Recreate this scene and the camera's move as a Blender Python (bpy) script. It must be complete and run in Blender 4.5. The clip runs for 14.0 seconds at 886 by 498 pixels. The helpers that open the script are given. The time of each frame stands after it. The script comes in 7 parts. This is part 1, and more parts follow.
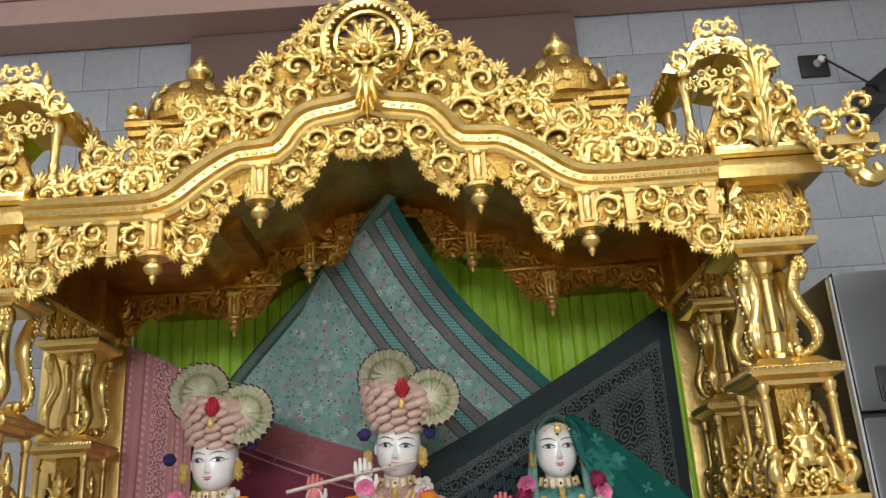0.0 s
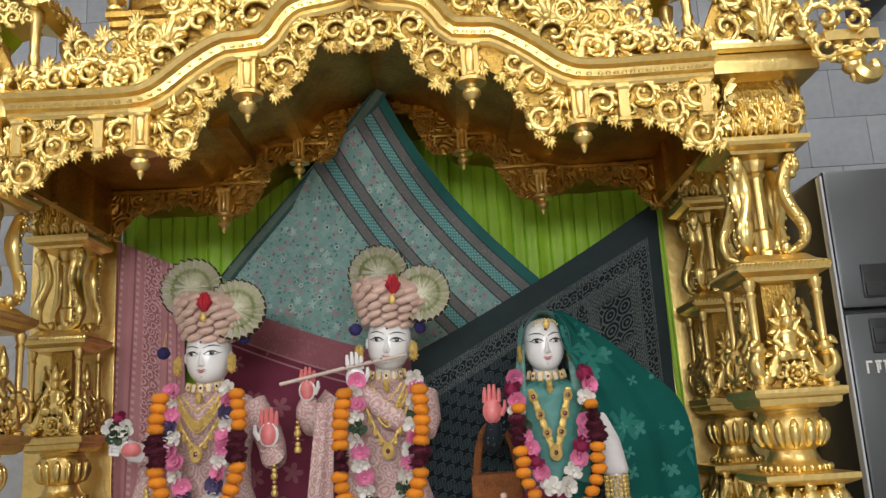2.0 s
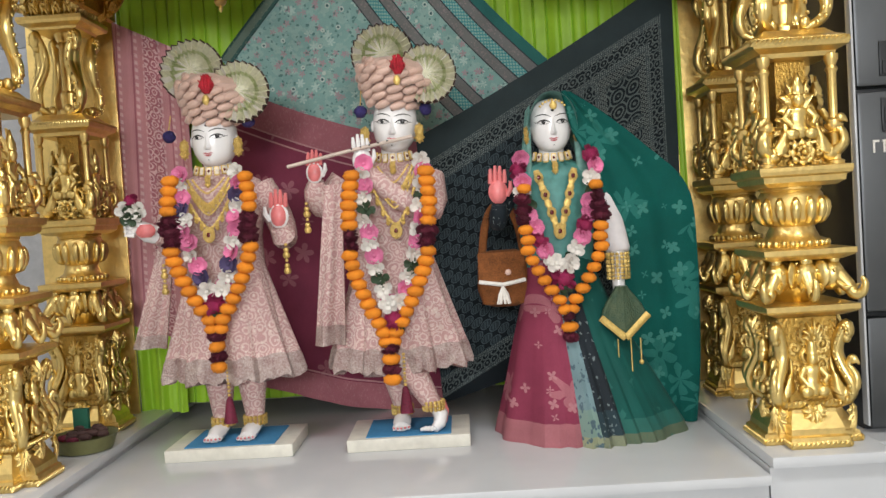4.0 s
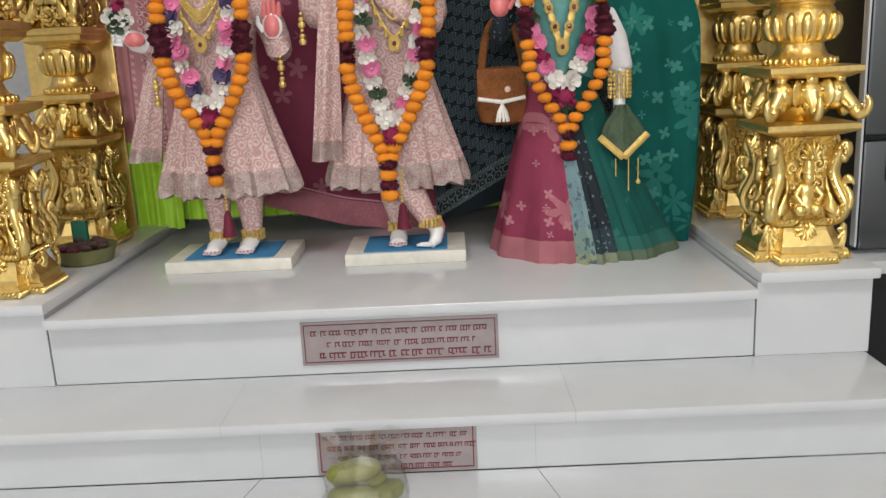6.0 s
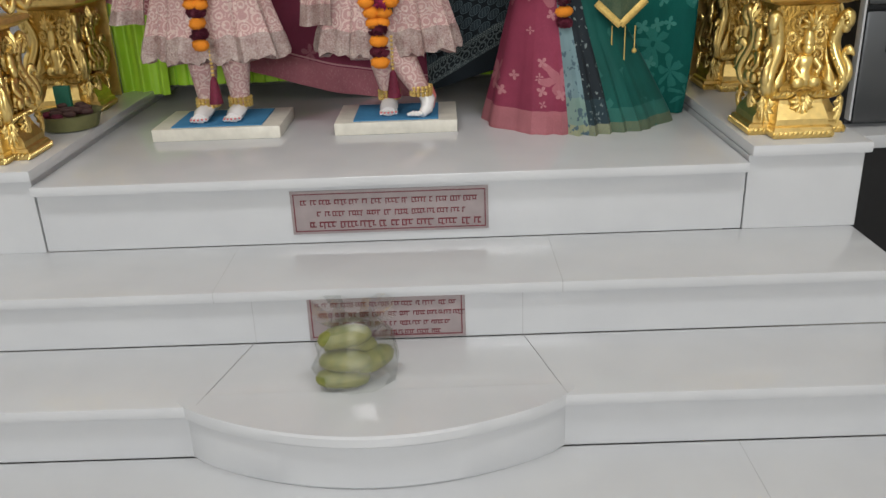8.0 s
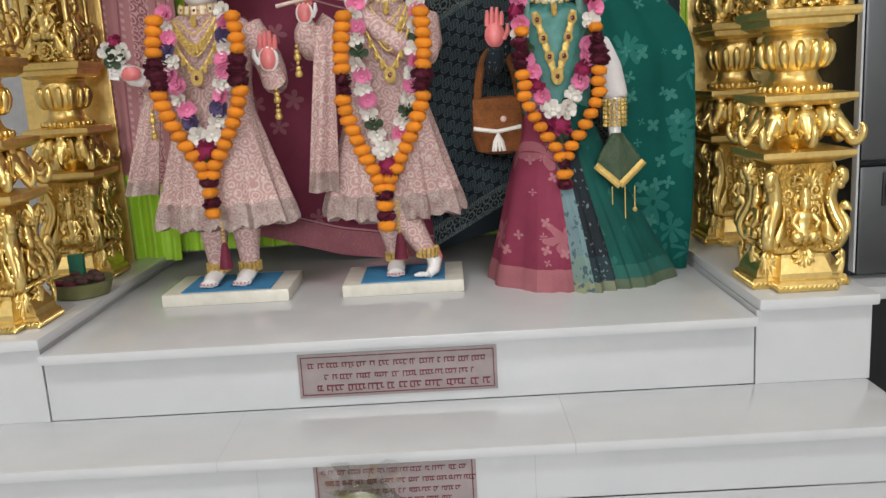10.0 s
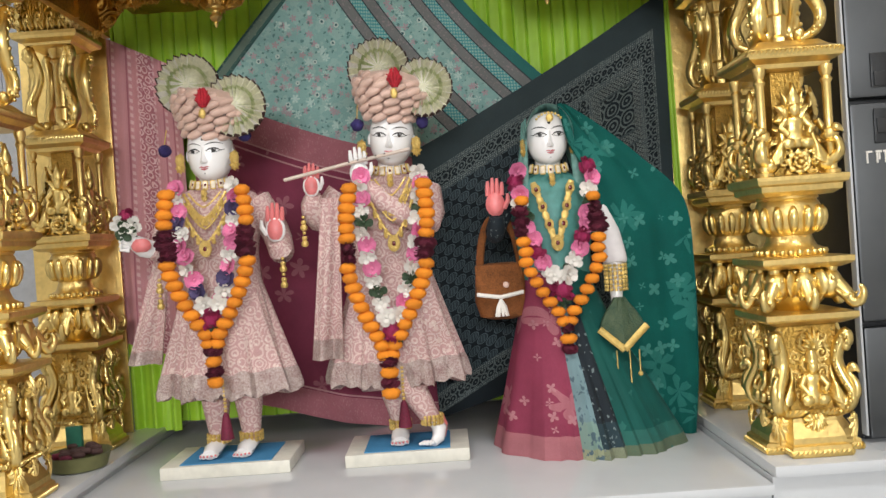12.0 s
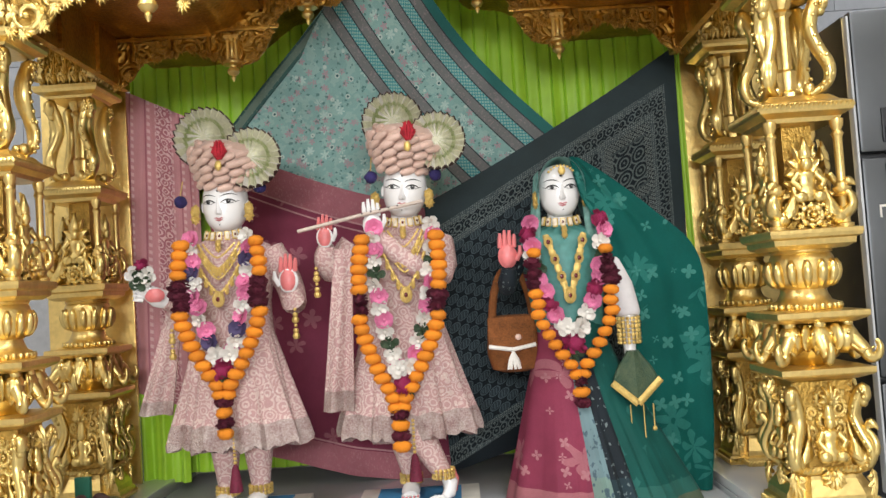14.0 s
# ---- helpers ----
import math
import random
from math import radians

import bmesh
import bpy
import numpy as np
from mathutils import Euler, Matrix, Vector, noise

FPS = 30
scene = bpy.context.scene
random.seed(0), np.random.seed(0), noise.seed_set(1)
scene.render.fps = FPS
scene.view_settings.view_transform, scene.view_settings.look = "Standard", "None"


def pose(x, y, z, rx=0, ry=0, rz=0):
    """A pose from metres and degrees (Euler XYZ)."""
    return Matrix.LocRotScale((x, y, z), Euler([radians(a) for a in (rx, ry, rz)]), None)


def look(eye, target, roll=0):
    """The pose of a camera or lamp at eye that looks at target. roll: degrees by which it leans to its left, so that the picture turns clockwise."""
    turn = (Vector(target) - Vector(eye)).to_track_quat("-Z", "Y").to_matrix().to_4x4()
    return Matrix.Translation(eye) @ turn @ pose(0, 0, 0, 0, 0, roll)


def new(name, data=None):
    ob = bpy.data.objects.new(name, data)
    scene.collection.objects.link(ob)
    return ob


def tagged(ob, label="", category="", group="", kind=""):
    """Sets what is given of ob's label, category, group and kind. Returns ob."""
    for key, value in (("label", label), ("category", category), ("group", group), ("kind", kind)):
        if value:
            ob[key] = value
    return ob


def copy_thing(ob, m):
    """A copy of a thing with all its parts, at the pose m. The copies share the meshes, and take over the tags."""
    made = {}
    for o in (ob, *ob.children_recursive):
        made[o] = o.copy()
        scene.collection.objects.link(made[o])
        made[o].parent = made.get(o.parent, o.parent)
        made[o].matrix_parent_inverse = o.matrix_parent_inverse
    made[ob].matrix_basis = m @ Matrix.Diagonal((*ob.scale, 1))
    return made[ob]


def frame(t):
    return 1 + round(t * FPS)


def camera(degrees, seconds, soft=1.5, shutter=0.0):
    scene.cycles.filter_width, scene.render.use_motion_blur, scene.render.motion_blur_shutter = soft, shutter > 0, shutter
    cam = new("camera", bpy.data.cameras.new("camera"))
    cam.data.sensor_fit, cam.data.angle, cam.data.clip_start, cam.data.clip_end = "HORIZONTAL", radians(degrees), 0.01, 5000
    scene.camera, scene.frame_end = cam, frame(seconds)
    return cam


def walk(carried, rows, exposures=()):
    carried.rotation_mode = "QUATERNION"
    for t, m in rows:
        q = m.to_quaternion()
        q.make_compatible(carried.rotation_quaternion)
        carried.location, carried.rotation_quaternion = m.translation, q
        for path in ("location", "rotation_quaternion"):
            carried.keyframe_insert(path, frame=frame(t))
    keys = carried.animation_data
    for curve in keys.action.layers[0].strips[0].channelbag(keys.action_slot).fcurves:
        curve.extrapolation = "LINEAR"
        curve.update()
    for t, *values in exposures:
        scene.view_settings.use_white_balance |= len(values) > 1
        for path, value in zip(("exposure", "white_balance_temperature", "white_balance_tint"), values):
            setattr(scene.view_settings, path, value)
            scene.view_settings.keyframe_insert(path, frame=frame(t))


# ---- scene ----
cam = camera(55.16, 14.0)
# seconds, eye x y z, yaw, pitch, roll
ROWS = [
    (0.0, 0.24, -2.246, 0.744, 0.49, 18.98, -3.54), (0.5, 0.238, -2.245, 0.745, 0.09, 21.84, -3.51),
    (1.0, 0.238, -2.24, 0.745, -0.11, 21.43, -3.33), (1.5, 0.236, -2.24, 0.742, -0.09, 17.27, -3.0),
    (2.0, 0.235, -2.237, 0.734, 0.16, 12.26, -3.38), (2.5, 0.232, -2.233, 0.728, 0.47, 8.36, -3.65),
    (3.0, 0.231, -2.233, 0.723, 0.86, 4.74, -3.57), (3.5, 0.23, -2.232, 0.722, 1.19, 1.32, -3.69),
    (6.0, 0.181, -2.231, 0.668, 0.84, -13.24, -2.78), (6.5, 0.182, -2.232, 0.661, 1.12, -15.72, -2.7),
    (7.0, 0.182, -2.229, 0.662, 0.96, -19.1, -2.18), (7.2, 0.182, -2.229, 0.662, 0.66, -20.07, -2.15),
    (8.2, 0.184, -2.225, 0.664, 0.6, -22.0, -2.2), (9.3, 0.187, -2.221, 0.669, 0.66, -17.4, -2.6),
    (9.5, 0.187, -2.22, 0.67, 0.66, -15.26, -2.72), (10.0, 0.188, -2.222, 0.679, 0.71, -11.51, -3.35),
    (10.5, 0.185, -2.222, 0.688, 0.73, -8.34, -3.73), (11.0, 0.182, -2.223, 0.688, 0.02, -5.12, -3.73),
    (11.5, 0.184, -2.227, 0.689, 0.18, -2.67, -3.99), (12.0, 0.185, -2.227, 0.688, 0.19, -0.52, -3.98),
    (12.5, 0.186, -2.229, 0.686, 0.26, 1.49, -4.06), (13.0, 0.187, -2.233, 0.686, 0.29, 2.58, -3.96),
    (13.5, 0.189, -2.233, 0.687, 0.57, 2.95, -3.66), (14.0, 0.19, -2.23, 0.692, 0.89, 2.93, -3.67),
]


def held(x, y, z, yaw, pitch, roll):
    a, b = radians(yaw), radians(pitch)
    eye = Vector((x, y, z))
    return look(eye, eye + Vector((-math.sin(a) * math.cos(b), math.cos(a) * math.cos(b), math.sin(b))), roll)


walk(cam, [(t, held(*r)) for t, *r in ROWS], exposures=[(0.0, -1.04), (1.0, -0.99), (2.0, -1.02), (3.0, -0.76), (3.7, -0.69), (6.0, -0.82), (7.2, -1.04), (9.3, -0.92), (10.5, -0.76), (12.0, -0.57), (14.0, -0.49)])

# ---- light ----
world = bpy.data.worlds.new("world")
scene.world = world
world.use_nodes = True
world.node_tree.nodes["Background"].inputs["Color"].default_value = (0.75, 0.8, 0.9, 1)
world.node_tree.nodes["Background"].inputs["Strength"].default_value = 0.15


def area(name, x, y, z, target, sx, sy, watts, color):
    d = bpy.data.lights.new(name, "AREA")
    d.shape, d.size, d.size_y, d.energy, d.color = "RECTANGLE", sx, sy, watts, color
    ob = new(name, d)
    ob.matrix_world = look((x, y, z), target)
    return ob


# ceiling panels of the hall, behind and above the visitor
area("hall_light", -1.4, -1.8, 3.45, (-1.2, -1.3, 0), 1.2, 0.35, 80, (0.98, 0.98, 0.97))
area("hall_light", 1.5, -1.8, 3.45, (1.3, -1.3, 0), 1.2, 0.35, 80, (0.98, 0.98, 0.97))
area("hall_light", -3.6, -1.2, 3.3, (-1, 0, 1), 0.3, 1.2, 14, (0.95, 0.98, 1))
# unseen lamp added behind the visitor, low enough to light under the canopy
area("unseen_front_light", 0.1, -6.8, 1.72, (0.1, 0.8, 1.3), 3.0, 0.45, 370, (0.97, 0.985, 1))

# ---- materials ----
MATS = {}


def mat(name, base, rough=0.5, metal=0.0, vary=0.12, scale=40.0, bump=0.15, second=None, coat=0.0, sheen=0.0, rand=0.0, trans=0.0):
    """A surface with fine grain, broad stains and relief, at real-world size."""
    if name in MATS:
        return MATS[name]
    m = MATS[name] = bpy.data.materials.new(name)
    m.use_nodes = True
    t = m.node_tree
    N, L = t.nodes, t.links
    b = N["Principled BSDF"]
    b.inputs["Roughness"].default_value, b.inputs["Metallic"].default_value = rough, metal
    b.inputs["Coat Weight"].default_value = coat
    b.inputs["Sheen Weight"].default_value = sheen
    b.inputs["Transmission Weight"].default_value = trans
    tc = N.new("ShaderNodeTexCoord")
    n1, n2 = N.new("ShaderNodeTexNoise"), N.new("ShaderNodeTexNoise")
    n1.inputs["Scale"].default_value, n2.inputs["Scale"].default_value = scale, scale / 9
    n1.inputs["Detail"].default_value = n2.inputs["Detail"].default_value = 6
    mix = N.new("ShaderNodeMix")
    mix.data_type = "RGBA"
    other = second or tuple(c * (1 - 2 * vary) for c in base)
    mix.inputs["A"].default_value, mix.inputs["B"].default_value = (*base, 1), (*other, 1)
    add = N.new("ShaderNodeMath")
    add.operation = "MULTIPLY_ADD"
    L.new(tc.outputs["Object"], n1.inputs["Vector"])
    L.new(tc.outputs["Object"], n2.inputs["Vector"])
    L.new(n1.outputs["Fac"], add.inputs[0])
    add.inputs[1].default_value = 0.5
    sub = N.new("ShaderNodeMath")
    sub.operation = "MULTIPLY"
    sub.inputs[1].default_value = 0.5
    L.new(n2.outputs["Fac"], sub.inputs[0])
    L.new(sub.outputs[0], add.inputs[2])
    ramp = N.new("ShaderNodeMapRange")
    ramp.inputs["From Min"].default_value, ramp.inputs["From Max"].default_value = 0.36, 0.64
    L.new(add.outputs[0], ramp.inputs["Value"])
    L.new(ramp.outputs["Result"], mix.inputs["Factor"])
    last = mix.outputs["Result"]
    if rand:
        oi, hsv = N.new("ShaderNodeObjectInfo"), N.new("ShaderNodeHueSaturation")
        mr = N.new("ShaderNodeMapRange")
        mr.inputs["To Min"].default_value, mr.inputs["To Max"].default_value = 1 - rand, 1 + rand
        L.new(oi.outputs["Random"], mr.inputs["Value"])
        L.new(mr.outputs["Result"], hsv.inputs["Value"])
        L.new(last, hsv.inputs["Color"])
        last = hsv.outputs["Color"]
    L.new(last, b.inputs["Base Color"])
    bp = N.new("ShaderNodeBump")
    bp.inputs["Strength"].default_value, bp.inputs["Distance"].default_value = bump, 0.004
    L.new(n1.outputs["Fac"], bp.inputs["Height"])
    L.new(bp.outputs["Normal"], b.inputs["Normal"])
    rr = N.new("ShaderNodeMapRange")
    rr.inputs["To Min"].default_value, rr.inputs["To Max"].default_value = rough * 0.75, min(1, rough * 1.3)
    L.new(n2.outputs["Fac"], rr.inputs["Value"])
    L.new(rr.outputs["Result"], b.inputs["Roughness"])
    return m


def woven(name, stops, axis="v", flecks=(), fleck_scale=60, rough=0.75, sheen=0.05, bump=0.3, wave=0):
    """Cloth whose stripes run along the sheet's own u or v, with printed flecks on top."""
    if name in MATS:
        return MATS[name]
    m = MATS[name] = bpy.data.materials.new(name)
    m.use_nodes = True
    t = m.node_tree
    N, L = t.nodes, t.links
    b = N["Principled BSDF"]
    b.inputs["Roughness"].default_value, b.inputs["Sheen Weight"].default_value = rough, sheen * 0.5
    b.inputs["Specular IOR Level"].default_value = 0.25
    uv, sep, ramp = N.new("ShaderNodeTexCoord"), N.new("ShaderNodeSeparateXYZ"), N.new("ShaderNodeValToRGB")
    L.new(uv.outputs["UV"], sep.inputs[0])
    L.new(sep.outputs["X" if axis == "u" else "Y"], ramp.inputs["Fac"])
    ramp.color_ramp.interpolation = "CONSTANT"
    for i, (at, c) in enumerate(stops):
        e = ramp.color_ramp.elements[i] if i < 2 else ramp.color_ramp.elements.new(at)
        e.position, e.color = at, (*c, 1)
    last = ramp.outputs["Color"]
    for i, (c, lo, k, size) in enumerate(flecks):
        v = N.new("ShaderNodeTexVoronoi")
        v.inputs["Scale"].default_value = fleck_scale * size
        v.inputs["Randomness"].default_value = k
        if size < 0.4:  # large prints are petalled
            v.distance = "MINKOWSKI"
            v.inputs["Exponent"].default_value = 0.72
            lo *= 1.45
        nz = N.new("ShaderNodeTexNoise")
        nz.inputs["Scale"].default_value = fleck_scale * size * 0.8
        mixv = N.new("ShaderNodeMix")
        mixv.data_type = "VECTOR"
        mixv.inputs["Factor"].default_value = 0.03
        off = N.new("ShaderNodeVectorMath")
        off.operation = "ADD"
        off.inputs[1].default_value = (i * 3.7, i * 1.3, 0)
        L.new(uv.outputs["Object"], off.inputs[0])
        L.new(off.outputs[0], mixv.inputs["A"])
        L.new(nz.outputs["Color"], mixv.inputs["B"])
        L.new(mixv.outputs["Result"], v.inputs["Vector"])
        lt = N.new("ShaderNodeMath")
        lt.operation = "LESS_THAN"
        lt.inputs[1].default_value = lo
        L.new(v.outputs["Distance"], lt.inputs[0])
        mx = N.new("ShaderNodeMix")
        mx.data_type = "RGBA"
        mx.inputs["B"].default_value = (*c, 1)
        L.new(lt.outputs[0], mx.inputs["Factor"])
        L.new(last, mx.inputs["A"])
        last = mx.outputs["Result"]
    n2 = N.new("ShaderNodeTexNoise")
    n2.inputs["Scale"].default_value = 9
    L.new(uv.outputs["Object"], n2.inputs["Vector"])
    mr = N.new("ShaderNodeMapRange")
    mr.inputs["To Min"].default_value, mr.inputs["To Max"].default_value = 0.7, 1.25
    L.new(n2.outputs["Fac"], mr.inputs["Value"])
    hsv = N.new("ShaderNodeHueSaturation")
    L.new(mr.outputs["Result"], hsv.inputs["Value"])
    L.new(last, hsv.inputs["Color"])
    L.new(hsv.outputs["Color"], b.inputs["Base Color"])
    w = N.new("ShaderNodeTexNoise")
    w.inputs["Scale"].default_value = 260
    L.new(uv.outputs["Object"], w.inputs["Vector"])
    bp = N.new("ShaderNodeBump")
    bp.inputs["Strength"].default_value, bp.inputs["Distance"].default_value = bump, 0.002
    L.new(w.outputs["Fac"], bp.inputs["Height"])
    L.new(bp.outputs["Normal"], b.inputs["Normal"])
    return m


class Pattern:
    """A short way to write printed cloth as nodes: numbers and masks in, colour out."""

    def __init__(self, name, rough=0.8, bump=0.3):
        self.m = MATS[name] = bpy.data.materials.new(name)
        self.m.use_nodes = True
        self.t = self.m.node_tree
        self.bsdf = self.t.nodes["Principled BSDF"]
        self.bsdf.inputs["Roughness"].default_value = rough
        self.bsdf.inputs["Specular IOR Level"].default_value = 0.2
        tc = self.t.nodes.new("ShaderNodeTexCoord")
        self.pos, self.uv = tc.outputs["Object"], tc.outputs["UV"]
        w = self.t.nodes.new("ShaderNodeTexNoise")
        w.inputs["Scale"].default_value = 420
        self.t.links.new(self.pos, w.inputs["Vector"])
        bp = self.t.nodes.new("ShaderNodeBump")
        bp.inputs["Strength"].default_value, bp.inputs["Distance"].default_value = bump, 0.002
        self.t.links.new(w.outputs["Fac"], bp.inputs["Height"])
        self.t.links.new(bp.outputs["Normal"], self.bsdf.inputs["Normal"])
        self.weave = w.outputs["Fac"]

    def feed(self, value, socket):
        if isinstance(value, (int, float)):
            socket.default_value = value
        elif isinstance(value, tuple):
            socket.default_value = (*value, 1) if len(socket.default_value) == 4 else value
        else:
            self.t.links.new(value, socket)

    def calc(self, op, a, b=0.0, c=0.0):
        n = self.t.nodes.new("ShaderNodeMath")
        n.operation = op
        for v, k in ((a, 0), (b, 1), (c, 2)):
            self.feed(v, n.inputs[k])
        return n.outputs[0]

    def split(self, vec):
        n = self.t.nodes.new("ShaderNodeSeparateXYZ")
        self.feed(vec, n.inputs[0])
        return n.outputs

    def join(self, x, y, z=0.0):
        n = self.t.nodes.new("ShaderNodeCombineXYZ")
        for v, k in ((x, 0), (y, 1), (z, 2)):
            self.feed(v, n.inputs[k])
        return n.outputs[0]

    def between(self, v, lo, hi):
        return self.calc("MULTIPLY", self.calc("GREATER_THAN", v, lo), self.calc("LESS_THAN", v, hi))

    def both(self, a, b):
        return self.calc("MULTIPLY", a, b)

    def either(self, a, b):
        return self.calc("MAXIMUM", a, b)

    def cells(self, vec, scale, jitter=1.0):
        n = self.t.nodes.new("ShaderNodeTexVoronoi")
        n.inputs["Scale"].default_value, n.inputs["Randomness"].default_value = scale, jitter
        self.feed(vec, n.inputs["Vector"])
        return n.outputs["Distance"], n.outputs["Color"]

    def noise(self, vec, scale, detail=2.0):
        n = self.t.nodes.new("ShaderNodeTexNoise")
        n.inputs["Scale"].default_value, n.inputs["Detail"].default_value = scale, detail
        self.feed(vec, n.inputs["Vector"])
        return n.outputs["Fac"]

    def wobble(self, vec, scale, amount):
        n = self.t.nodes.new("ShaderNodeTexNoise")
        n.inputs["Scale"].default_value = scale
        self.feed(vec, n.inputs["Vector"])
        v = self.t.nodes.new("ShaderNodeVectorMath")
        v.operation = "MULTIPLY_ADD"
        self.feed(n.outputs["Color"], v.inputs[0])
        v.inputs[1].default_value = (amount, amount, amount)
        self.feed(vec, v.inputs[2])
        return v.outputs[0]

    def paint(self, under, mask, over):
        n = self.t.nodes.new("ShaderNodeMix")
        n.data_type = "RGBA"
        self.feed(mask, n.inputs["Factor"])
        self.feed(under, n.inputs["A"])
        self.feed(over, n.inputs["B"])
        return n.outputs["Result"]

    def done(self, colour, lo=0.72, hi=1.25):
        hsv = self.t.nodes.new("ShaderNodeHueSaturation")
        mr = self.t.nodes.new("ShaderNodeMapRange")
        mr.inputs["From Min"].default_value, mr.inputs["From Max"].default_value = 0.3, 0.7
        mr.inputs["To Min"].default_value, mr.inputs["To Max"].default_value = lo, hi
        mixed = self.calc("MULTIPLY_ADD", self.noise(self.pos, 7, 4), 0.55, self.calc("MULTIPLY", self.weave, 0.45))
        self.feed(mixed, mr.inputs["Value"])
        self.feed(mr.outputs["Result"], hsv.inputs["Value"])
        self.feed(colour, hsv.inputs["Color"])
        self.feed(hsv.outputs["Color"], self.bsdf.inputs["Base Color"])
        return self.m


def petals(p, vec, scale, size, count=5, jitter=0.9):
    """A mask of scattered flowers with petals round a middle, at scale per metre."""
    n = p.t.nodes.new("ShaderNodeTexVoronoi")
    n.inputs["Scale"].default_value, n.inputs["Randomness"].default_value = scale, jitter
    p.feed(vec, n.inputs["Vector"])
    d = p.t.nodes.new("ShaderNodeVectorMath")
    d.operation = "SUBTRACT"
    sc = p.t.nodes.new("ShaderNodeVectorMath")
    sc.operation = "SCALE"
    sc.inputs["Scale"].default_value = scale
    p.feed(vec, sc.inputs[0])
    p.feed(sc.outputs[0], d.inputs[0])
    sp = p.t.nodes.new("ShaderNodeVectorMath")
    sp.operation = "SCALE"
    sp.inputs["Scale"].default_value = scale
    p.feed(n.outputs["Position"], sp.inputs[0])
    p.feed(sp.outputs[0], d.inputs[1])
    x, y, z = p.split(d.outputs[0])
    turn = p.calc("MULTIPLY", p.split(n.outputs["Color"])[0], 6.28)
    lobe_ = p.calc("ABSOLUTE", p.calc("COSINE", p.calc("MULTIPLY_ADD", p.calc("ARCTAN2", y, x), count / 2, turn)))
    edge = p.calc("MULTIPLY", p.calc("MULTIPLY_ADD", lobe_, 0.7, 0.3), size)
    keep = p.calc("GREATER_THAN", p.split(n.outputs["Color"])[1], 0.25)
    return p.both(p.calc("LESS_THAN", n.outputs["Distance"], edge), keep)


GOLD = mat("gold_leaf", (0.93, 0.70, 0.265), 0.31, 1.0, 0.14, 16, 0.3, rand=0.07)
GOLD_SMOOTH = mat("polished_gold", (0.92, 0.675, 0.255), 0.36, 1.0, 0.1, 60, 0.3)
# gold with the shade under the canopy put into its colour
GOLD_SHADED = mat("shaded_gold", (0.64, 0.37, 0.085), 0.36, 1.0, 0.25, 90, 0.5)
GOLD_DULL = mat("dull_gold_panel", (0.66, 0.41, 0.10), 0.4, 1.0, 0.25, 110, 0.9)


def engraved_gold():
    """Beaten gold sheet with rolled scrolls pressed into it."""
    p = Pattern("engraved_gold_sheet", 0.36, 0.2)
    p.bsdf.inputs["Metallic"].default_value = 1.0
    p.bsdf.inputs["Specular IOR Level"].default_value = 0.5
    x, y, z = p.split(p.pos)
    v = p.wobble(p.join(x, z), 18, 0.03)
    d, c = p.cells(v, 15, 0.8)
    roll = p.calc("SINE", p.calc("MULTIPLY_ADD", d, 24, p.calc("MULTIPLY", p.split(c)[0], 6)))
    fine, _ = p.cells(v, 70)
    height = p.calc("MULTIPLY_ADD", fine, 0.7, roll)
    bp = p.t.nodes.new("ShaderNodeBump")
    bp.inputs["Strength"].default_value, bp.inputs["Distance"].default_value = 0.9, 0.004
    p.feed(height, bp.inputs["Height"])
    p.feed(bp.outputs["Normal"], p.bsdf.inputs["Normal"])
    # brown-gold: the shade on the inner arch is mixed into this colour
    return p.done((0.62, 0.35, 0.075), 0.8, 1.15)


ENGRAVED = engraved_gold()
MARBLE = mat("white_marble", (0.575, 0.585, 0.595), 0.13, 0, 0.05, 6, 0.02, second=(0.525, 0.535, 0.55))
MARBLE_OLD = mat("cream_marble", (0.74, 0.71, 0.62), 0.35, 0, 0.1, 30, 0.1)
STATUE = mat("painted_statue_white", (0.80, 0.78, 0.77), 0.22, 0, 0.03, 30, 0.03)
TILE = mat("grey_wall_tile", (0.37, 0.39, 0.43), 0.3, 0, 0.08, 30, 0.1, rand=0.05)
GROUT = mat("tile_grout", (0.42, 0.42, 0.43), 0.9)
PLASTER_PINK = mat("pinkish_plaster", (0.46, 0.31, 0.275), 0.8, 0, 0.05, 20, 0.1)
PLASTER_BROWN = mat("brown_plaster", (0.165, 0.105, 0.088), 0.85, 0, 0.06, 20, 0.1)
HALL = mat("hall_paint", (0.80, 0.77, 0.72), 0.8, 0, 0.06, 12, 0.1)
FLOOR = mat("floor_stone", (0.62, 0.61, 0.59), 0.25, 0, 0.1, 14, 0.05)
STEEL = mat("brushed_steel", (0.115, 0.12, 0.125), 0.42, 1.0, 0.06, 8, 0.03)
STEEL_DARK = mat("dark_grey_steel", (0.05, 0.052, 0.055), 0.35, 0.6, 0.1, 20, 0.03)
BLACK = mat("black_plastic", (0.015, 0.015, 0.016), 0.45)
BLUE = mat("blue_felt", (0.05, 0.24, 0.46), 0.8, 0, 0.1, 90, 0.3)
ORANGE = mat("marigold_petals", (0.92, 0.29, 0.012), 0.8, 0, 0.14, 300, 0.5, rand=0.1)
MAROON = mat("maroon_petals", (0.16, 0.008, 0.035), 0.7, 0, 0.25, 150, 0.9, rand=0.2)
PINKF = mat("magenta_petals", (0.62, 0.05, 0.24), 0.6, 0, 0.25, 120, 0.4, second=(0.85, 0.35, 0.5), rand=0.15)
WHITEF = mat("white_petals", (0.80, 0.76, 0.70), 0.6, 0, 0.1, 90, 0.3, rand=0.05)
